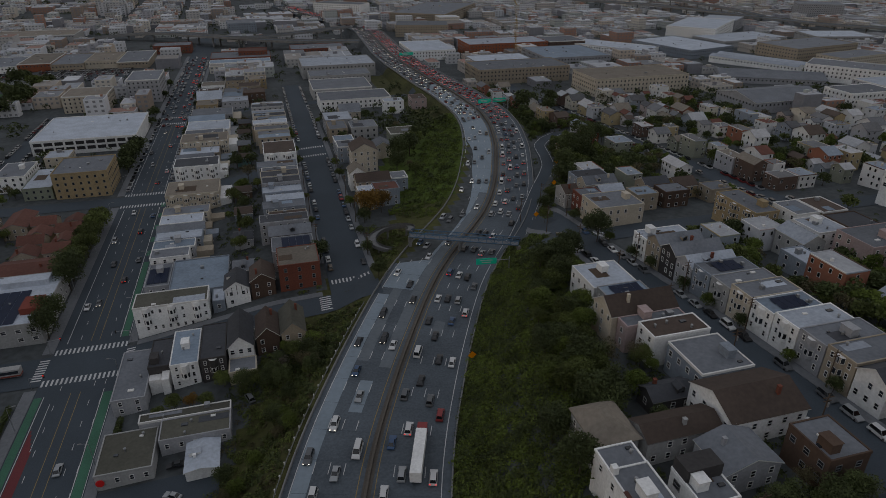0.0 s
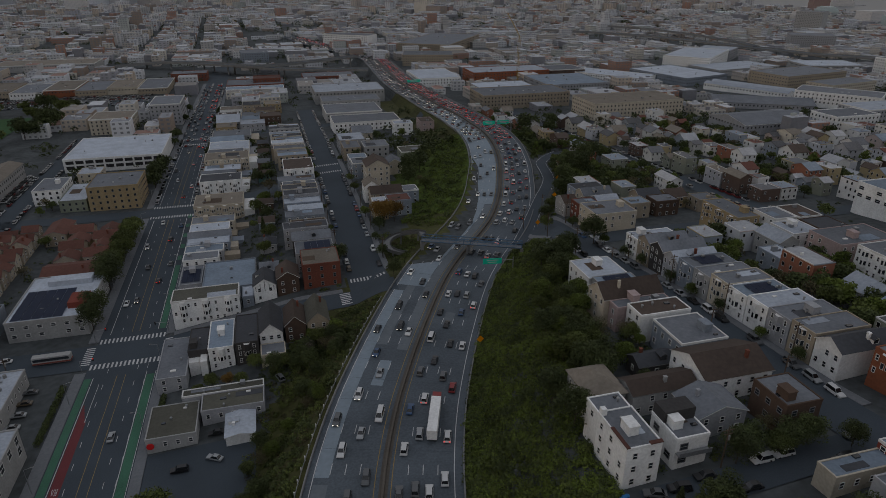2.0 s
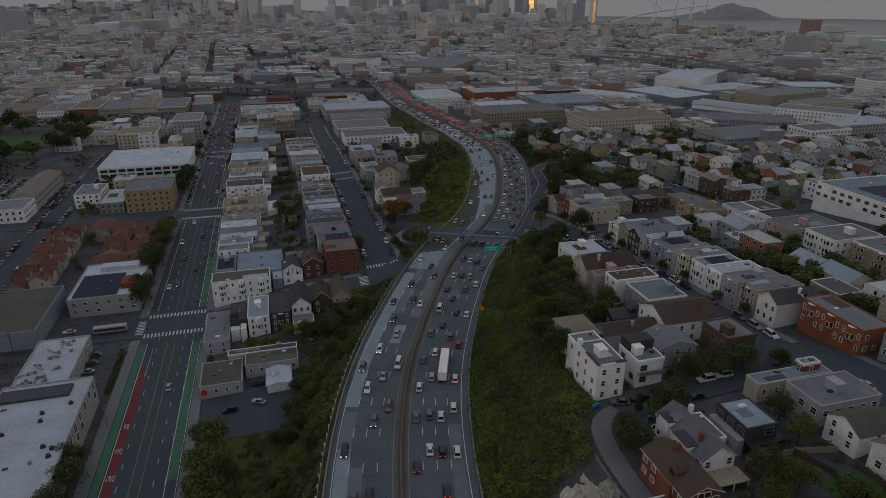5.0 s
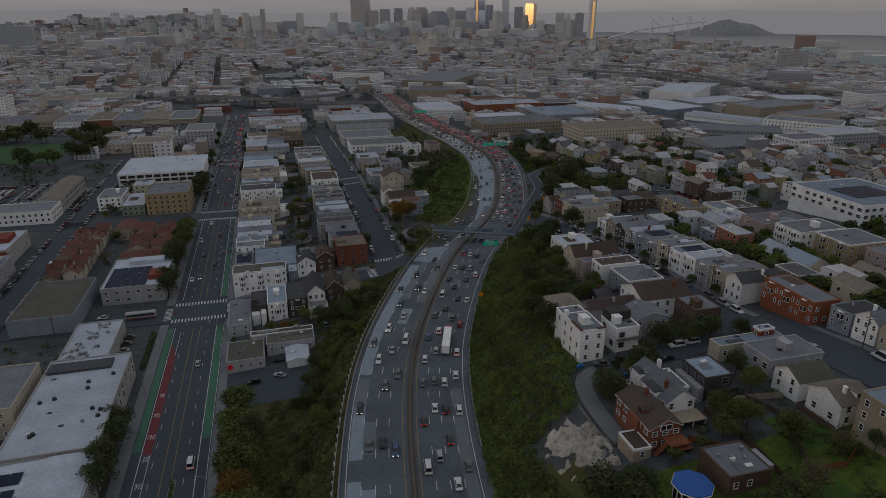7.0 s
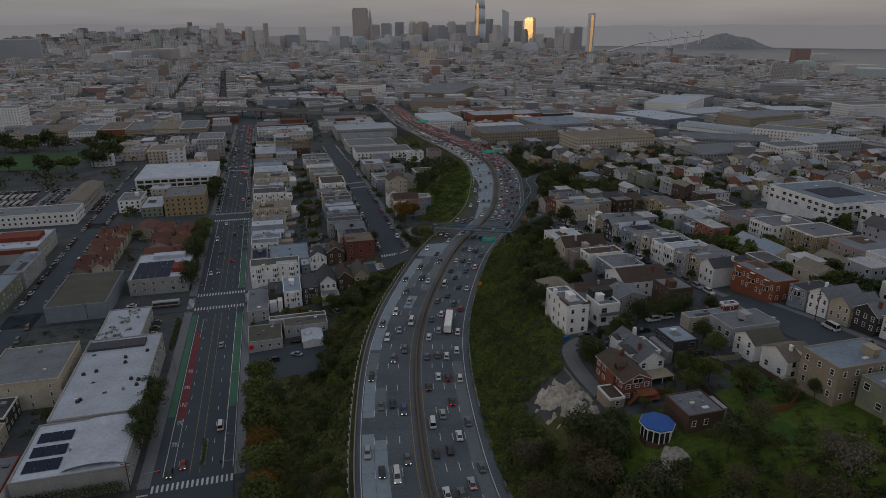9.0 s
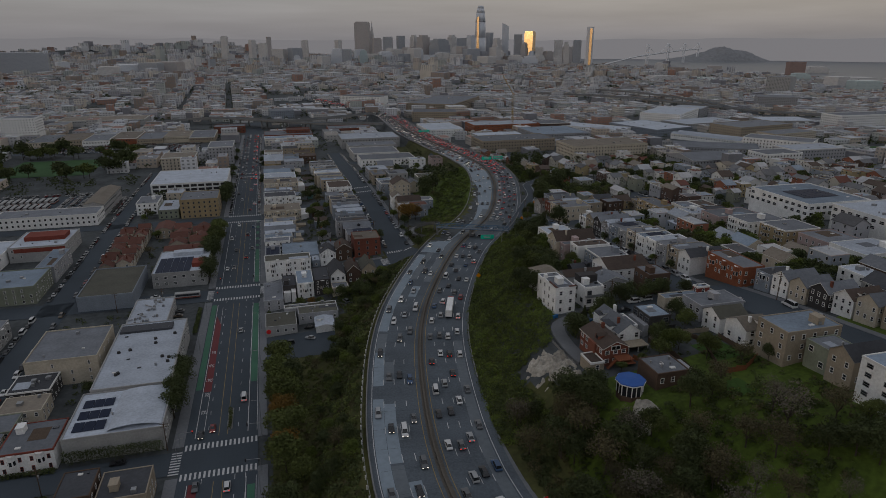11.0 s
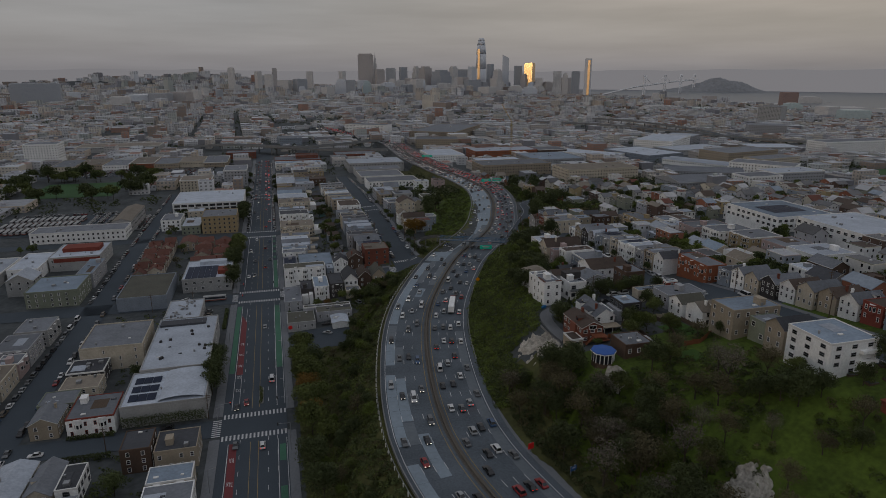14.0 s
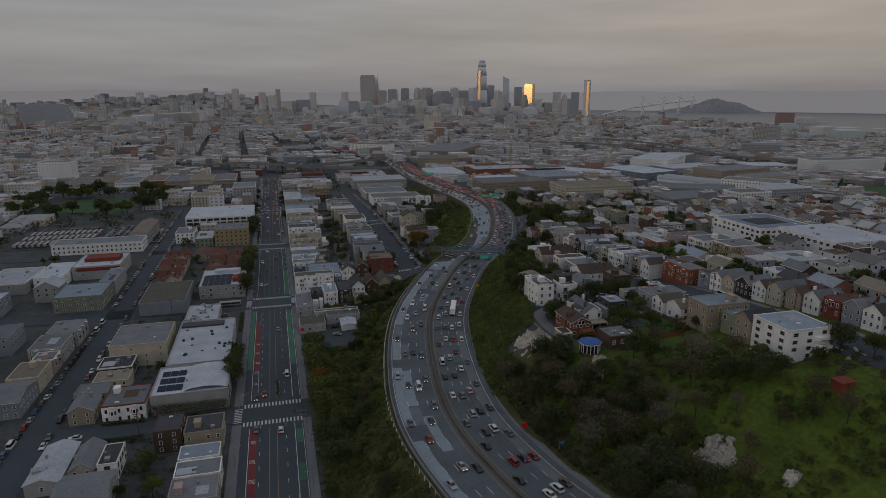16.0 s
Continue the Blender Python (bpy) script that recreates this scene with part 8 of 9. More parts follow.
for q in ((-45, -147.2, -18, -147.2, 5.0), (-62, -149, -48, -149, 1.6), (-60, -163.5, -46, -163.5, 2.2), (-47, -128, -47, -118, 2.0), (-75, -62, -50, -62, 2.4), (-75, 25, -50, 25, 2.0), (-16.5, -58, -16.5, -30, 1.6), (15.8, -52, 15.8, -44, 1.4)):
    hedge(*q)
for x, y in ((114.6, -147.6), (115.3, -147.3), (116.0, -147.2), (124.2, -156.2), (124.9, -156.0)):
    wheelie_bin(x, y, rng.uniform(-20, 20))


def palm(x, y, h):
    ob = thing("palm_tree", x, y, ground(x, y), "low palm tree with drooping green fronds", "palm tree")
    part("trunk", Build().rod((0, 0, -0.5), (0, 0, h), 0.45, 9, 0, 0.35), [BARK], ob)
    r = random.Random(3)
    fr = Build()
    for k in range(46):
        a, e = r.uniform(0, 6.28), r.uniform(-0.1, 1.2)
        ln, p = r.uniform(2.4, 3.4), Vector((0, 0, h))
        t, side = Vector((math.cos(a) * math.cos(e), math.sin(a) * math.cos(e), math.sin(e))), Vector((-math.sin(a), math.cos(a), 0))
        for s in range(5):
            q = p + t * ln / 5
            for k2 in (-1, 1):
                w0, w1 = 0.34 * math.sin(0.5 + 2.4 * s / 5), 0.34 * math.sin(0.5 + 2.4 * (s + 1) / 5)
                fr.face([p, q, q + side * k2 * w1 - Vector((0, 0, w1 * 0.5)), p + side * k2 * w0 - Vector((0, 0, w0 * 0.5))])
            p, t = q, (t - Vector((0, 0, 0.34))).normalized()
    part("frond_crown", fr, [LEAF[2]], ob)


palm(116.2, -161.5, 2.6)
SHED = thing("garden_shed", 158.6, -262.5, ground(158.6, -262.5), "small weathered red garden shed on the slope", "shed")
part("wall", Build().box(-2.4, -1.8, -1.2, 2.4, 1.8, 2.1), [WALL["red"]], SHED)
part("roof", Build().box(-2.7, -2.1, 2.1, 2.7, 2.1, 2.3), [WALL["red"]], SHED)
part("door", Build().box(-0.5, -1.86, 0, 0.5, -1.8, 1.9), [WOODD], SHED)


def garden_bed(x, y, w, d, turn):
    ob = thing("garden_bed", x, y, ground(x, y), "raised timber garden bed with soil and greens", "garden bed", "garden beds", turn)
    part("frame", Build().box(-w / 2, -d / 2, -0.8, w / 2, d / 2, 0.45), [WOODD], ob)
    part("soil", Build().box(-w / 2 + 0.1, -d / 2 + 0.1, 0.3, w / 2 - 0.1, d / 2 - 0.1, 0.5), [LOT], ob)
    gr = Build()
    for k in range(5):
        leaves(gr, (rng.uniform(-w, w) * 0.35, rng.uniform(-d, d) * 0.35, 0.6), 0.5, 0.4, 24, 0.2, rng)
    part("greens", gr, [LEAF[2]], ob)


for k in range(14):
    garden_bed(163 + 4.6 * (k % 4) + rng.uniform(-0.8, 0.8), -257 + 5.0 * (k // 4) + rng.uniform(-1, 1), rng.uniform(2, 3.6), rng.uniform(1.2, 2), rng.uniform(-15, 15))
for k in range(5):
    x, y = 176 + rng.uniform(-6, 4), -246 + rng.uniform(-8, 5)
    ob = thing("timber_stack", x, y, ground(x, y), "pale stacked planks lying in the garden", "planks", "plank stacks", rng.uniform(0, 180))
    for j in range(3):
        part("plank", Build().box(-1.6, -0.5 + 0.35 * j, -0.3, 1.5 - 0.2 * j, -0.2 + 0.35 * j, 0.35 + 0.1 * j), [WALL["stone"]], ob)

# ---- vehicles ----
PAINTS = dict(white=(0.55, 0.55, 0.55), silver=(0.3, 0.31, 0.32), grey=(0.1, 0.105, 0.11), black=(0.015, 0.015, 0.017), blue=(0.03, 0.07, 0.15), red=(0.22, 0.015, 0.015), brown=(0.1, 0.075, 0.05))
CARPAINT = {k: mat("car_paint_" + k, v, 0.3, 0.2 if k == "silver" else 0.0, grain=0.3, var=0.05, bump=0, spec=0.5) for k, v in PAINTS.items()}
SHAPES = dict(sedan=(4.6, 1.8, 0.82, 1.42, -1.75, 0.95, -1.1, 0.25), suv=(4.7, 1.9, 0.98, 1.72, -2.2, 1.05, -1.95, 0.45), van=(5.3, 2.0, 1.15, 2.2, -2.6, 1.75, -2.5, 1.1))
CARS = {}


def car_meshes(shape, paint):
    if (shape, paint) not in CARS:
        ln, w, belt, top, g0, g1, r0, r1 = SHAPES[shape]
        b = Build()
        side = [(-ln / 2, 0.32), (-ln / 2 - 0.03, 0.6), (-ln / 2 + 0.12, belt - 0.06), (g0, belt), (g1, belt), (ln / 2 - 0.35, belt - 0.14), (ln / 2 - 0.02, 0.62), (ln / 2 - 0.06, 0.32)]
        for s in (-1, 1):
            pts = [(s * (w / 2 - (0.08 if z > 0.7 else 0)), y, z) for y, z in side]
            b.face(pts if s > 0 else pts[::-1])
        for (ya, za), (yb, zb) in zip(side, side[1:] + side[:1]):
            wa, wb = w / 2 - (0.08 if za > 0.7 else 0), w / 2 - (0.08 if zb > 0.7 else 0)
            b.face([(-wa, ya, za), (wa, ya, za), (wb, yb, zb), (-wb, yb, zb)])
        b.box(-w / 2 + 0.3, r0, top - 0.03, w / 2 - 0.3, r1, top + 0.03)
        for s in (-1, 1):
            for (ya, yb) in ((g0, r0), (g1, r1)):
                b.rod((s * (w / 2 - 0.12), ya, belt), (s * (w / 2 - 0.32), yb, top), 0.05, 4)
        g = Build()
        lo = [(-w / 2 + 0.1, g0, belt), (w / 2 - 0.1, g0, belt), (w / 2 - 0.1, g1, belt), (-w / 2 + 0.1, g1, belt)]
        hi = [(-w / 2 + 0.3, r0, top), (w / 2 - 0.3, r0, top), (w / 2 - 0.3, r1, top), (-w / 2 + 0.3, r1, top)]
        for i in range(4):
            j = (i + 1) % 4
            g.face([lo[i], lo[j], hi[j], hi[i]])
        CARS[(shape, paint)] = (b.mesh("body", [CARPAINT[paint]]), g.mesh("glass", [CARGLASS]))
    return CARS[(shape, paint)]


WHEEL = Build().rod((-0.11, 0, 0), (0.11, 0, 0), 0.33, 12).rod((-0.12, 0, 0), (0.12, 0, 0), 0.2, 8).mesh("wheel", [RUBBER])
LAMP_T = Build().box(-0.2, -0.03, -0.09, 0.2, 0.03, 0.09).mesh("tail_lamp", [TAIL])
LAMP_H = Build().box(-0.17, -0.03, -0.08, 0.17, 0.03, 0.08).mesh("head_lamp", [HEAD])
WORDS = dict(sedan="saloon car", suv="tall estate car", van="delivery van")


def car(x, y, z, turn, lamps="", where="on the freeway", shape=None, paint=None, group="freeway traffic"):
    shape = shape or rng.choices(["sedan", "suv", "van"], [5, 4, 0.7])[0]
    paint = paint or rng.choices(["white", "silver", "grey", "black", "blue", "red", "brown"], [6, 4, 5, 7, 1.2, 0.8, 0.5])[0]
    if shape == "van":
        paint = "white"
    ln, w = SHAPES[shape][:2]
    body, glass = car_meshes(shape, paint)
    ob = thing("van" if shape == "van" else "car", x, y, z, "%s %s %s" % (paint, WORDS[shape], where), "van" if shape == "van" else "car", group, turn)
    body = part("body", body, parent=ob)
    part("glass", glass, parent=body)
    for sx in (-1, 1) if y < -35 and (abs(x) < 12 or 60 < x < 190) else ():
        for sy in (-1, 1):
            part("wheel", WHEEL, parent=ob, at=pose(sx * (w / 2 - 0.12), sy * ln * 0.31, 0.33))
    if "t" in lamps:
        for sx in (-1, 1):
            part("tail_lamp", LAMP_T, parent=body, at=pose(sx * (w / 2 - 0.28), -ln / 2 - 0.03, 0.72))
    if "h" in lamps:
        for sx in (-1, 1):
            part("head_lamp", LAMP_H, parent=body, at=pose(sx * (w / 2 - 0.32), ln / 2 - 0.02, 0.64))
    return ob


def lorry(x, y, z, turn):
    ob = thing("lorry", x, y, z, "articulated lorry with a long white trailer", "lorry", "", turn)
    part("trailer", Build().box(-1.3, -8, 1.1, 1.3, 6.2, 4.0), [WALL["white"]], ob)
    part("cab", Build().box(-1.2, 6.9, 0.6, 1.2, 9.2, 3.2), [CARPAINT["red"]], ob)
    part("windscreen", Build().box(-1.1, 9.18, 1.9, 1.1, 9.25, 2.9), [CARGLASS], ob)
    part("chassis", Build().box(-0.9, -7.8, 0.7, 0.9, 7, 1.05), [METALD], ob)
    for yy in (-6.8, -5.6, 5.2, 8.2):
        for s in (-1, 1):
            part("wheel", Build().rod((s * 1.2, yy, 0.5), (s * 0.9, yy, 0.5), 0.5, 12), [RUBBER], ob)


lx = fpos(-92, LANES_N[2])
lorry(lx[0], lx[1], lx[2] + 0.15, lx[3])
for li, d in enumerate(LANES_N):
    y = -262 + rng.uniform(0, 12)
    while y < 170:
        if not (li == 2 and abs(y + 92) < 16):
            p = fpos(y, d + rng.uniform(-0.3, 0.3))
            car(p[0], p[1], p[2] + 0.15, p[3], "t" if rng.random() < (0.12 if y < 20 else 0.5) else "")
        y += (rng.uniform(12, 22) if y < 30 else rng.uniform(9, 15)) * (1.15 if li == 3 else 1)
for li, d in enumerate(LANES_S):
    y = -255 + rng.uniform(0, 25)
    while y < 175:
        p = fpos(y, d + rng.uniform(-0.3, 0.3))
        car(p[0], p[1], p[2] + 0.15, p[3] + 180, "h" if rng.random() < 0.45 else "")
        y += rng.uniform(18, 44)


def far_traffic():
    b = Build()
    r = random.Random(5)
    for lanes, sgn in ((LANES_N, 1), (LANES_S, -1)):
        for d in lanes:
            y = 176 + r.uniform(0, 8)
            while y < 1130:
                x, yy, z, a = fpos(y, d)
                m = pose(x, yy, z + 0.15, 0, 0, a + (0 if sgn > 0 else 180))
                s = len(b.v)
                c = Build().box(-0.88, -2.2, 0.3, 0.88, 2.2, 0.9, 0).box(-0.72, -1.6, 0.9, 0.72, 0.8, 1.45, 1)
                c.box(-0.8, -2.26, 0.6, -0.4, -2.2, 0.8, 2).box(0.4, -2.26, 0.6, 0.8, -2.2, 0.8, 2) if sgn > 0 else r.random() < 0.55 and c.box(-0.8, 2.2, 0.5, -0.45, 2.26, 0.7, 3).box(0.45, 2.2, 0.5, 0.8, 2.26, 0.7, 3)
                b.v += [tuple(m @ Vector(v)) for v in c.v]
                b.f += [tuple(s + k for k in f) for f in c.f]
                b.m += c.m
                y += r.uniform(7.5, 13) if sgn > 0 else r.uniform(8, 18)
    for x, sgn in ((3.3, 1), (6.5, 1), (-3.2, -1), (-6.5, -1)):
        y = 275 + r.uniform(0, 8)
        while y < 590:
            m, s = pose(x, y, ground(x, y) + 0.3, 0, 0, 0 if sgn > 0 else 180), len(b.v)
            c = Build().box(-0.88, -2.2, 0.3, 0.88, 2.2, 0.9, 0).box(-0.72, -1.6, 0.9, 0.72, 0.8, 1.45, 1)
            if sgn > 0 and r.random() < 0.4:
                c.box(-0.8, -2.26, 0.6, -0.3, -2.2, 0.85, 2).box(0.3, -2.26, 0.6, 0.8, -2.2, 0.85, 2)
            b.v += [tuple(m @ Vector(v)) for v in c.v]
            b.f += [tuple(s + k for k in f) for f in c.f]
            b.m += c.m
            y += r.uniform(8, 26)
    paint = mat("far_car_paint", (0.2, 0.2, 0.2), 0.35, bump=0, island=[(0.5, 0.5, 0.5), (0.3, 0.3, 0.31), (0.02, 0.02, 0.02), (0.1, 0.1, 0.11), (0.15, 0.02, 0.02), (0.45, 0.45, 0.45)])
    tagged(part("far_traffic", b, [paint, CARGLASS, TAIL, HEAD]), "queues of far cars with red tail lamps on the freeway", "cars", kind="stuff")


far_traffic()


def lot_cars(name, rows, label):
    """Rows of far parked cars, too small to pick apart."""
    b, r = Build(), random.Random(name)
    for x0, y0, x1, y1, step, turn in rows:
        n = int(math.hypot(x1 - x0, y1 - y0) / step)
        for k in range(n):
            if r.random() < 0.2:
                continue
            x, y = x0 + (x1 - x0) * k / n, y0 + (y1 - y0) * k / n
            m, s = pose(x, y, ground(x, y) + 0.4, 0, 0, turn + r.uniform(-4, 4)), len(b.v)
            c = Build().box(-0.88, -2.2, 0.2, 0.88, 2.2, 0.85, 0).box(-0.76, -1.7, 0.85, 0.76, 0.9, 1.45, 1)
            b.v += [tuple(m @ Vector(v)) for v in c.v]
            b.f += [tuple(s + i for i in f) for f in c.f]
            b.m += c.m
    tagged(part(name, b, [MATS["far_car_paint"], CARGLASS]), label, "cars", kind="stuff")


lot_cars("depot_cars", [(-138 + 7 * k, 178, -138 + 7 * k, 240, 2.9, 90) for k in range(3)] + [(-96, 170, -96, 226, 2.8, 90), (-206, 244, -120, 244, 3, 0)], "rows of cars parked in the depot yard")
lot_cars("shopping_cars", [(-255, 482 + 12 * k, -60, 480 + 12 * k - 10, 2.9, 0) for k in range(6)], "rows of cars in the shopping centre car park")
lot_cars("street_cars", [(96.2, 216, 96.2, 370, 5.6, 0), (82, 216, 82, 370, 5.6, 0), (-91, 60, -91, 325, 5.6, 0), (-79.2, 60, -79.2, 325, 5.8, 0), (267.5, -200, 267.5, 300, 6, 0), (277.5, -200, 277.5, 300, 6, 0), (10.2, 150, 10.2, 560, 6.2, 0), (-10.4, 150, -10.4, 560, 6.2, 0), (-66, 196, -66, 225, 2.8, 90)], "cars parked along the far streets")
# the avenue
for x, y, t, l in ((-3, 28, 180, "h"), (-6.6, 26, 180, ""), (3.3, 45, 0, "t"), (6.4, 62, 0, ""), (-3, 60, 180, ""), (-6.6, 84, 180, "h"), (3.2, 92, 0, "t"), (6.5, 110, 0, ""), (-3, 116, 180, ""), (3.3, 158, 0, "t"), (6.5, 176, 0, "t"), (-3, 190, 180, ""), (-6.5, 214, 180, ""), (3.3, 228, 0, "t"), (6.5, 250, 0, "t"), (-3, 262, 180, "h"), (3.3, -60, 0, ""), (6.4, -120, 0, "t"), (-3.2, -138, 180, "h"), (-0.2 - 6.5, -141, 180, "h"), (3.0, -170, 0, "t"), (-6, -168, 180, ""), (6.5, -230, 0, "t")):
    car(x, y, zg(x, y, 0.24), t, l, "driving on the avenue", group="avenue traffic")
for k in range(26):
    y = 14 + k * 8.2 + rng.uniform(-0.8, 0.8)
    if not 140 < y < 172:
        for x, a in ((82.8, 0), (95.6, 180)):
            if rng.random() < 0.8:
                car(x, y, zg(x, y, 0.22), a, "", "parked along the street", group="parked cars")
for k in range(20):
    y = -134 + k * 6.6 + rng.uniform(-0.5, 0.5)
    for x, a in ((167.2, 0), (177.3, 180)):
        if rng.random() < 0.7:
            car(x, y, zg(x, y, 0.22), a, "", "parked along the hill street", group="parked cars")
for k in range(36):
    y = -170 + k * 6.6 + rng.uniform(-0.7, 0.7)
    if not -24 < y < 0:
        car(-90.6, y, zg(-90.6, y, 0.22), 0, "", "parked along the side street", group="parked cars")
        if k % 3:
            car(-79.4, y + 3, zg(-79.4, y + 3, 0.22), 180, "", "parked along the side street", group="parked cars")
for x, y, a in ((121.5, -148, 70), (126.5, -148.4, 80), (123.6, -161.6, 20), (133, -147.2, 90), (139, -152.8, 90), (146, -147.2, 90), (151, -147.2, 90), (160, -152.8, 90), (168, -147.4, 95), (176, -165, 0), (184.6, -178, 0), (184.6, -190, 0), (174, -205, 0), (33, -78, 60), (24, -80, 90), (52, -50, 20), (33, -68, 90), (-26, -30, 90), (-26, -36, 90), (-26, -42, 90), (-26, -48, 90), (-40, -8, 90), (-60, -15, 90), (-70, -157, 90), (-30, -150, 90)):
    car(x, y, zg(x, y, 0.26), a, "", "parked beside the road", group="parked cars")


def bus(x, y, z, turn, colour):
    ob = thing("bus", x, y, z, "parked %s city bus in the depot yard" % colour, "bus", "depot buses", turn)
    part("body", Build().box(-1.25, -6, 0.5, 1.25, 6, 3.1), [WALL["stone"]], ob)
    part("window_band", Build().box(-1.28, -5.6, 1.6, 1.28, 5.6, 2.6), [GLASS], ob)
    part("stripe", Build().box(-1.29, -6.02, 0.6, 1.29, 6.02, 1.1), [WALL["red"]], ob)


for j in range(3):
    for k in range(13):
        x, y = -200 + k * 4.4, 180 + j * 20
        bus(x, y, zg(x, y, 0.3), rng.uniform(-3, 3), "pale")
slab(-262, 474, -52, 508, 0.3, ASPHALT, "car_park", "asphalt car park of the shopping centre", "car park", 14)
bus(-24, -12, zg(-24, -12, 0.22), 90, "pale")

# ---- freeway furniture ----


def footbridge():
    a, c = Vector((115, 17, 19.7)), Vector((153, -2.5, 20.2))
    ob = thing("footbridge", *a, "blue-grey steel truss footbridge over the freeway", "footbridge")
    v = c - a
    t = v.normalized()
    s = Vector((-t.y, t.x, 0)) * 1.5
    up = Vector((0, 0, 2.1))
    d = Build()
    d.face([-s, v - s, v + s, s])
    d.face([(p.x, p.y, p.z - 0.4) for p in (s, v + s, v - s, -s)])
    for p, q in ((-s, v - s), (v + s, s)):
        d.face([(p.x, p.y, p.z - 0.4), (q.x, q.y, q.z - 0.4), q, p])
    part("deck", d, [WALK], ob)
    n = 14
    for k in (-1, 1):
        part("chord", Build().rod(s * k, v + s * k, 0.16, 6), [BRIDGE], ob)
        part("chord", Build().rod(s * k + up, v + s * k + up, 0.16, 6), [BRIDGE], ob)
        for i in range(n + 1):
            p = v * (i / n) + s * k
            part("upright", Build().rod(p, p + up, 0.1, 5), [BRIDGE], ob)
            if i < n:
                q = v * ((i + 1) / n) + s * k
                part("brace", Build().rod(p if i % 2 else p + up, q + up if i % 2 else q, 0.08, 5), [BRIDGE], ob)
    for f in (0.0, 0.47, 1.0):
        p = v * f
        part("pier", Build().box(p.x - 0.6, p.y - 0.6, -9, p.x + 0.6, p.y + 0.6, -0.4), [KERBSTONE], ob)
    # the looping ramp
    rp = thing("spiral_ramp", 109, 24, ground(109, 24), "pale concrete looping ramp to the footbridge", "ramp")
    r = Build()
    m = 40
    for k in range(m):
        a0, a1 = radians(-40 + 330 * k / m), radians(-40 + 330 * (k + 1) / m)
        z0, z1 = 7.5 * (1 - k / m) + 0.3, 7.5 * (1 - (k + 1) / m) + 0.3
        i0, o0, i1, o1 = [(q * math.cos(w) * 1.25, q * math.sin(w)) for w, q in ((a0, 5.2), (a0, 7.6), (a1, 5.2), (a1, 7.6))]
        r.face([(*i0, z0), (*o0, z0), (*o1, z1), (*i1, z1)])
        for p, q in ((o0, o1), (i1, i0)):
            za, zb = (z0, z1) if p is o0 else (z1, z0)
            r.face([(*p, za - 0.5), (*q, zb - 0.5), (*q, zb + 1.0), (*p, za + 1.0)])
            r.face([(*p, za + 1.0), (*q, zb + 1.0), (*q, zb - 0.5), (*p, za - 0.5)])
        r.face([(*i1, z1 - 0.5), (*o1, z1 - 0.5), (*o0, z0 - 0.5), (*i0, z0 - 0.5)])
    part("ramp_deck", r, [KERBSTONE], rp)
    for k in range(5):
        w = radians(-30 + 62 * k)
        part("column", Build().rod((6.4 * math.cos(w) * 1.25, 6.4 * math.sin(w), -1), (6.4 * math.cos(w) * 1.25, 6.4 * math.sin(w), 6.2 * (1 - k / 5)), 0.4, 10), [KERBSTONE], rp)


footbridge()


def road_sign(x, y, z, w, h, posts, label, material, turn=0.0, bars=2, lift=6.0):
    ob = thing("road_sign", x, y, z, label, "road sign", "", turn)
    part("panel", Build().box(-w / 2, -0.08, lift, w / 2, 0.08, lift + h), [material], ob)
    for k in range(bars):
        bw = w * (0.6 - 0.15 * k)
        zz = lift + h * (0.68 - 0.36 * k)
        part("lettering", Build().box(-bw / 2, -0.11, zz - 0.16, bw / 2, -0.085, zz + 0.16), [PAINT], ob, "plain white bar")
    for p in posts:
        part("post", Build().rod((p, 0.25, -1), (p, 0.25, lift + h), 0.2, 8), [STEEL], ob)
    return ob


ob = road_sign(135.5, -15.2, zf(-15), 7.4, 2.3, (8.4,), "green overhead freeway sign with white lettering", SIGN_G, -8, 2, 5.6)
part("arm", Build().rod((-3.6, 0.2, 6.9), (8.4, 0.2, 6.9), 0.14, 6), [STEEL], ob)
ob = road_sign(fpos(198, 3)[0], 198, zf(198), 9, 2.6, (-6, 17), "wide green overhead freeway sign far along the road", SIGN_G, 0, 2, 5.6)
part("beam", Build().rod((-6, 0.2, 7), (17, 0.2, 7), 0.25, 6), [STEEL], ob)
ob = road_sign(fpos(198, 14)[0], 198.5, zf(198), 9, 2.6, (), "wide green overhead freeway sign far along the road", SIGN_G, 0, 2, 5.6)
ob = road_sign(fpos(432, 6)[0], 432, zf(432), 14, 2.6, (-9, 12), "wide green overhead freeway sign far along the road", SIGN_G, 0, 2, 5.6)


def diamond(x, y, label, material, s=1.25):
    ob = thing("warning_sign", x, y, ground(x, y), label, "road sign")
    pb = Build()
    for q in (-0.05, 0.05):
        ring = [(-s, q, 2.4), (0, q, 2.4 - s), (s, q, 2.4), (0, q, 2.4 + s)]
        pb.face(ring if q < 0 else ring[::-1])
    part("panel", pb, [material], ob)
    part("post", Build().rod((0, 0.15, -0.5), (0, 0.15, 2.6), 0.06, 6), [STEEL], ob)


p = fpos(-54, 19.6)
diamond(p[0], p[1], "orange road work warning sign", SIGN_O)
for xx, yy in ((172.2, 25.5), (191.5, 50.2), (207.5, 82)):
    diamond(xx, yy, "orange road work warning sign", SIGN_O)
road_sign(81.0, -217.7, ground(81, -217.7), 1.9, 1.9, (0,), "bright red-orange square roadside sign", SIGN_R, 12, 0, 1.2)
p = fpos(-236, 24)
road_sign(p[0], p[1], ground(p[0], p[1]), 2.2, 1.4, (-0.8, 0.8), "small blue roadside sign", mat("sign_blue", (0.02, 0.09, 0.25), 0.5, bump=0), 20, 1, 1.6)


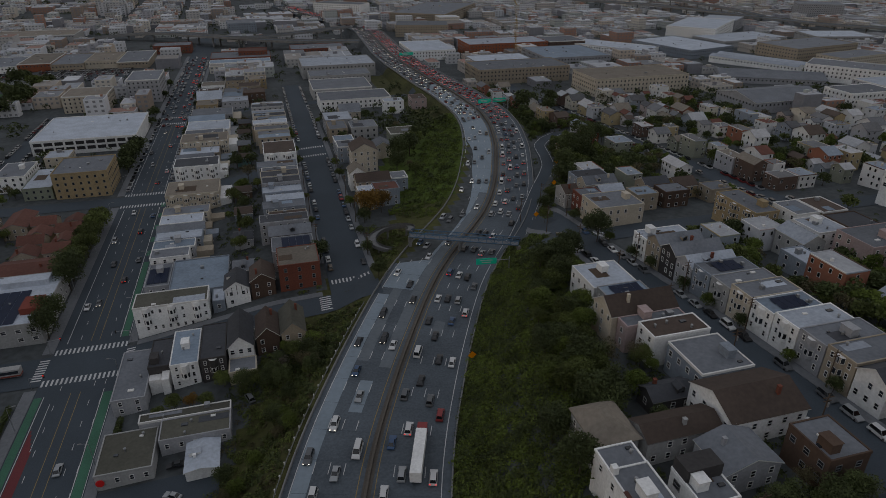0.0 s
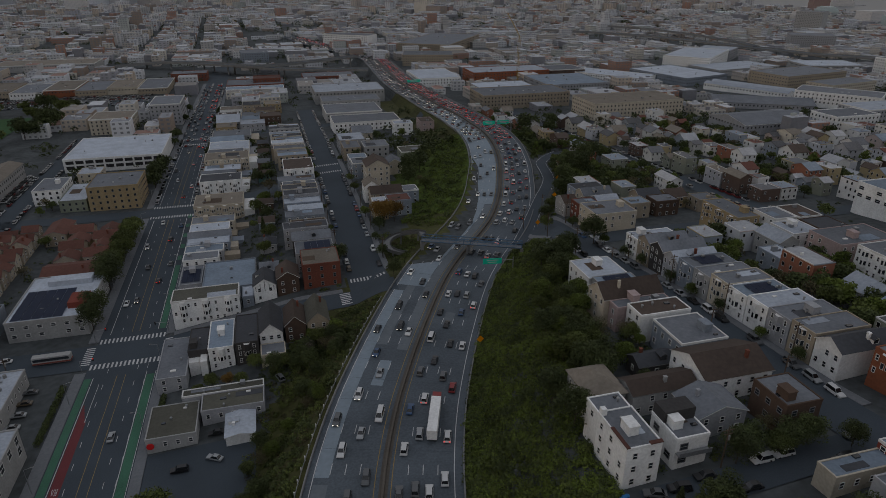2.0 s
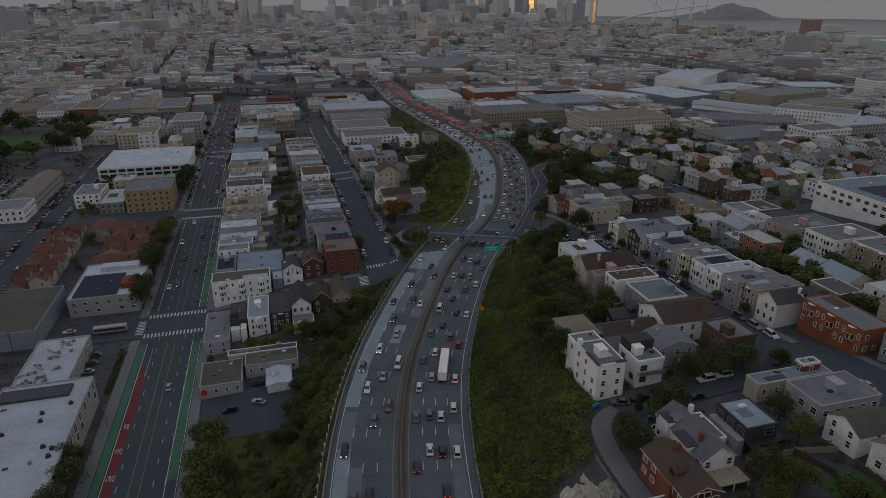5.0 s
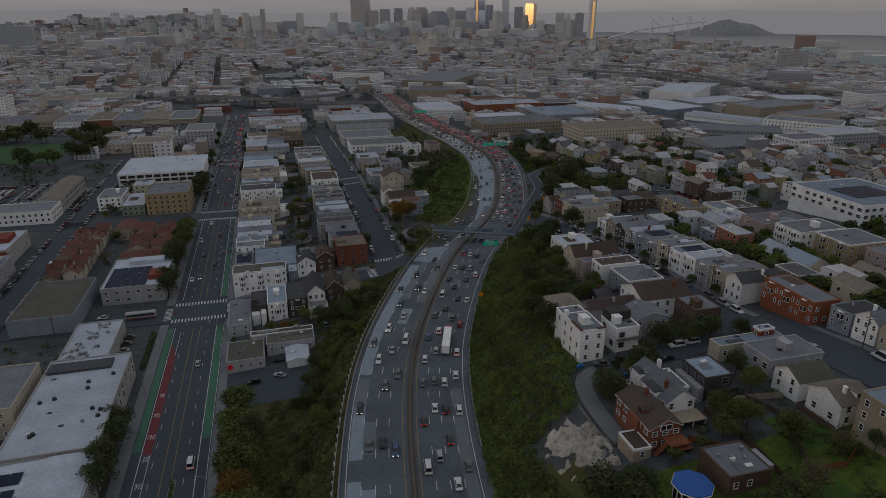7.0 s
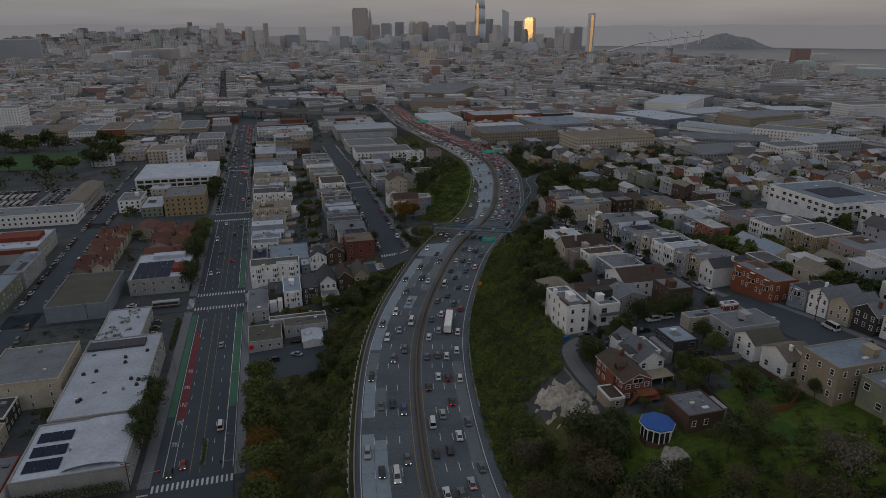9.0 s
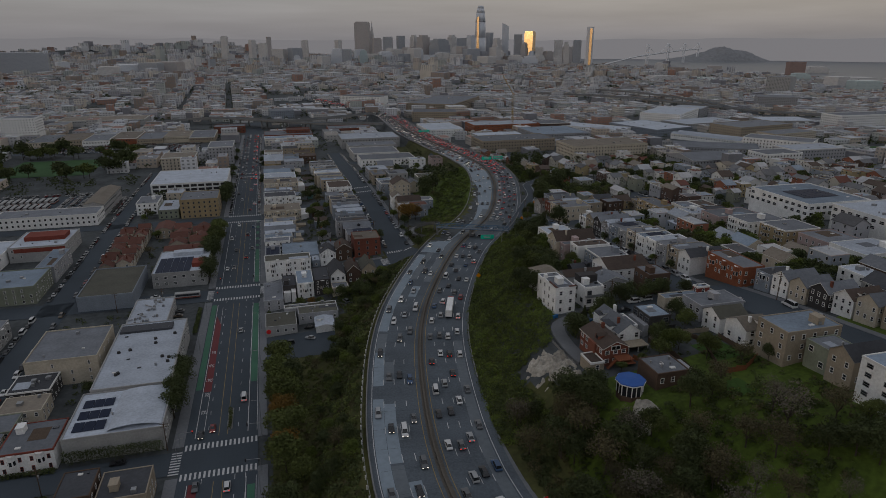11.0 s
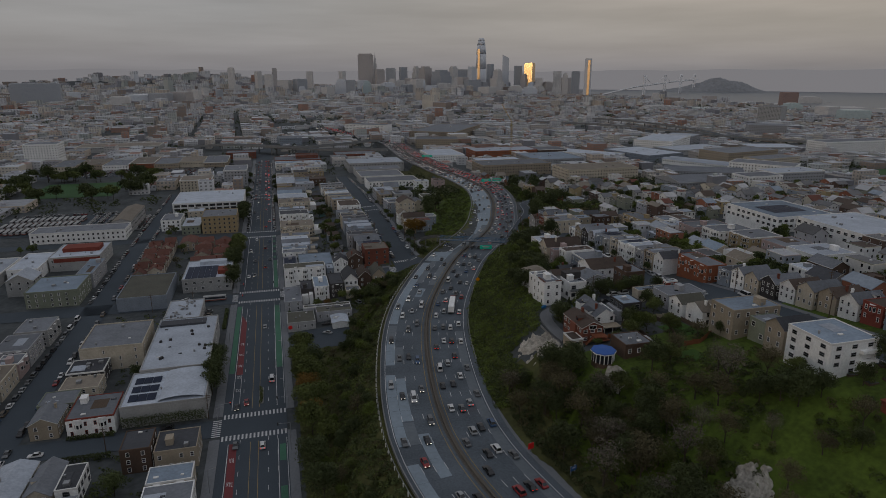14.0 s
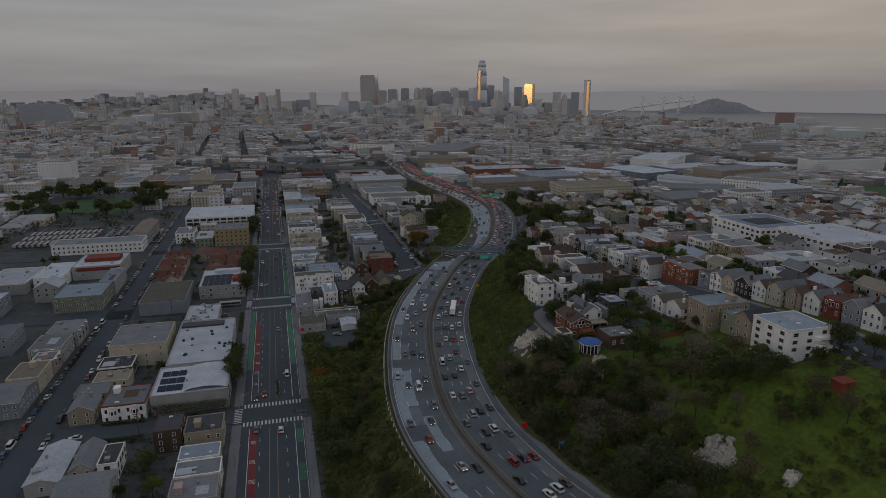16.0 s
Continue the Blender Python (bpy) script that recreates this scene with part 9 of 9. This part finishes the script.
def utility_pole(x, y, h=11.0, turn=0.0):
    ob = thing("utility_pole", x, y, ground(x, y), "weathered wooden utility pole with crossarms", "utility pole", "utility poles", turn)
    part("pole", Build().rod((0, 0, -0.5), (0, 0, h), 0.17, 7, 0, 0.12), [WOODD], ob)
    part("crossarm", Build().box(-1.3, -0.07, h - 0.9, 1.3, 0.07, h - 0.75), [WOODD], ob)
    part("crossarm", Build().box(-1.0, -0.07, h - 1.8, 1.0, 0.07, h - 1.66), [WOODD], ob)
    part("transformer", Build().prism(0.35, 0, h - 3.2, h - 2.2, 0.26, 0.26, 8), [TRIMG], ob)


for y in range(-130, 30, 26):
    utility_pole(165.3, y, 11.5)
    utility_pole(179.4, y + 12, 11)
for x, y in ((137.5, -146), (186, -171), (205, -196), (187, -214), (98.4, 20), (98.4, 52), (98.4, 84), (98.4, 116), (79.8, 36), (79.8, 68), (79.8, 100), (-34, -22.5), (-55, -22.5), (-16.4, -146), (-47.5, -161.5)):
    utility_pole(x, y, 10.5)


def street_lamp(x, y, turn):
    ob = thing("street_lamp", x, y, ground(x, y), "slim grey street lamp on a curved arm", "street lamp", "street lamps", turn)
    part("post", Build().rod((0, 0, 0), (0, 0, 8.2), 0.1, 7, 0, 0.06), [STEEL], ob)
    part("arm", Build().rod((0, 0, 8.2), (1.9, 0, 8.7), 0.05, 6), [STEEL], ob)
    part("lamp_head", Build().box(1.7, -0.15, 8.6, 2.5, 0.15, 8.75), [TRIMG], ob)


for y in range(-230, 300, 38):
    street_lamp(-12.4, y, 0)
    street_lamp(12.4, y + 17, 180)


def signal(x, y, turn):
    ob = thing("traffic_light", x, y, ground(x, y), "traffic light showing red on a grey post", "traffic light", "traffic lights", turn)
    part("post", Build().rod((0, 0, 0), (0, 0, 5), 0.09, 7), [STEEL], ob)
    part("arm", Build().rod((0, 0, 5), (4.2, 0, 5.3), 0.06, 6), [STEEL], ob)
    part("housing", Build().box(4.0, -0.2, 4.6, 4.4, 0.2, 5.8), [METALD], ob)
    part("lens", Build().rod((4.2, -0.2, 5.55), (4.2, -0.26, 5.55), 0.17, 10), [TAIL], ob, "lit red lens")


for x, y, t in ((-12.6, -1.5, 0), (12.6, -1.5, 180), (-12.6, -22, 0), (12.6, -145.5, 180), (-12.6, -145.5, 0), (12.6, -165, 180)):
    signal(x, y, t)


def crane(x, y, z):
    ob = thing("tower_crane", x, y, z, "yellow tower crane over a building site", "crane", "", 20)
    ym = mat("crane_yellow", (0.3, 0.19, 0.03), 0.6)
    m = Build()
    for k in range(22):
        for sx, sy in ((-1, -1), (1, -1), (1, 1), (-1, 1)):
            m.rod((sx, sy, k * 2.6), (sx, sy, (k + 1) * 2.6), 0.16, 4)
        m.rod((-1, -1, k * 2.6), (1, -1, (k + 1) * 2.6), 0.1, 4)
        m.rod((-1, 1, k * 2.6), (-1, -1, (k + 1) * 2.6), 0.1, 4)
    part("mast", m, [ym], ob)
    part("jib", Build().rod((0, 0, 57), (8, 30, 78), 0.5, 4), [ym], ob)


crane(330, 452, ground(330, 452))
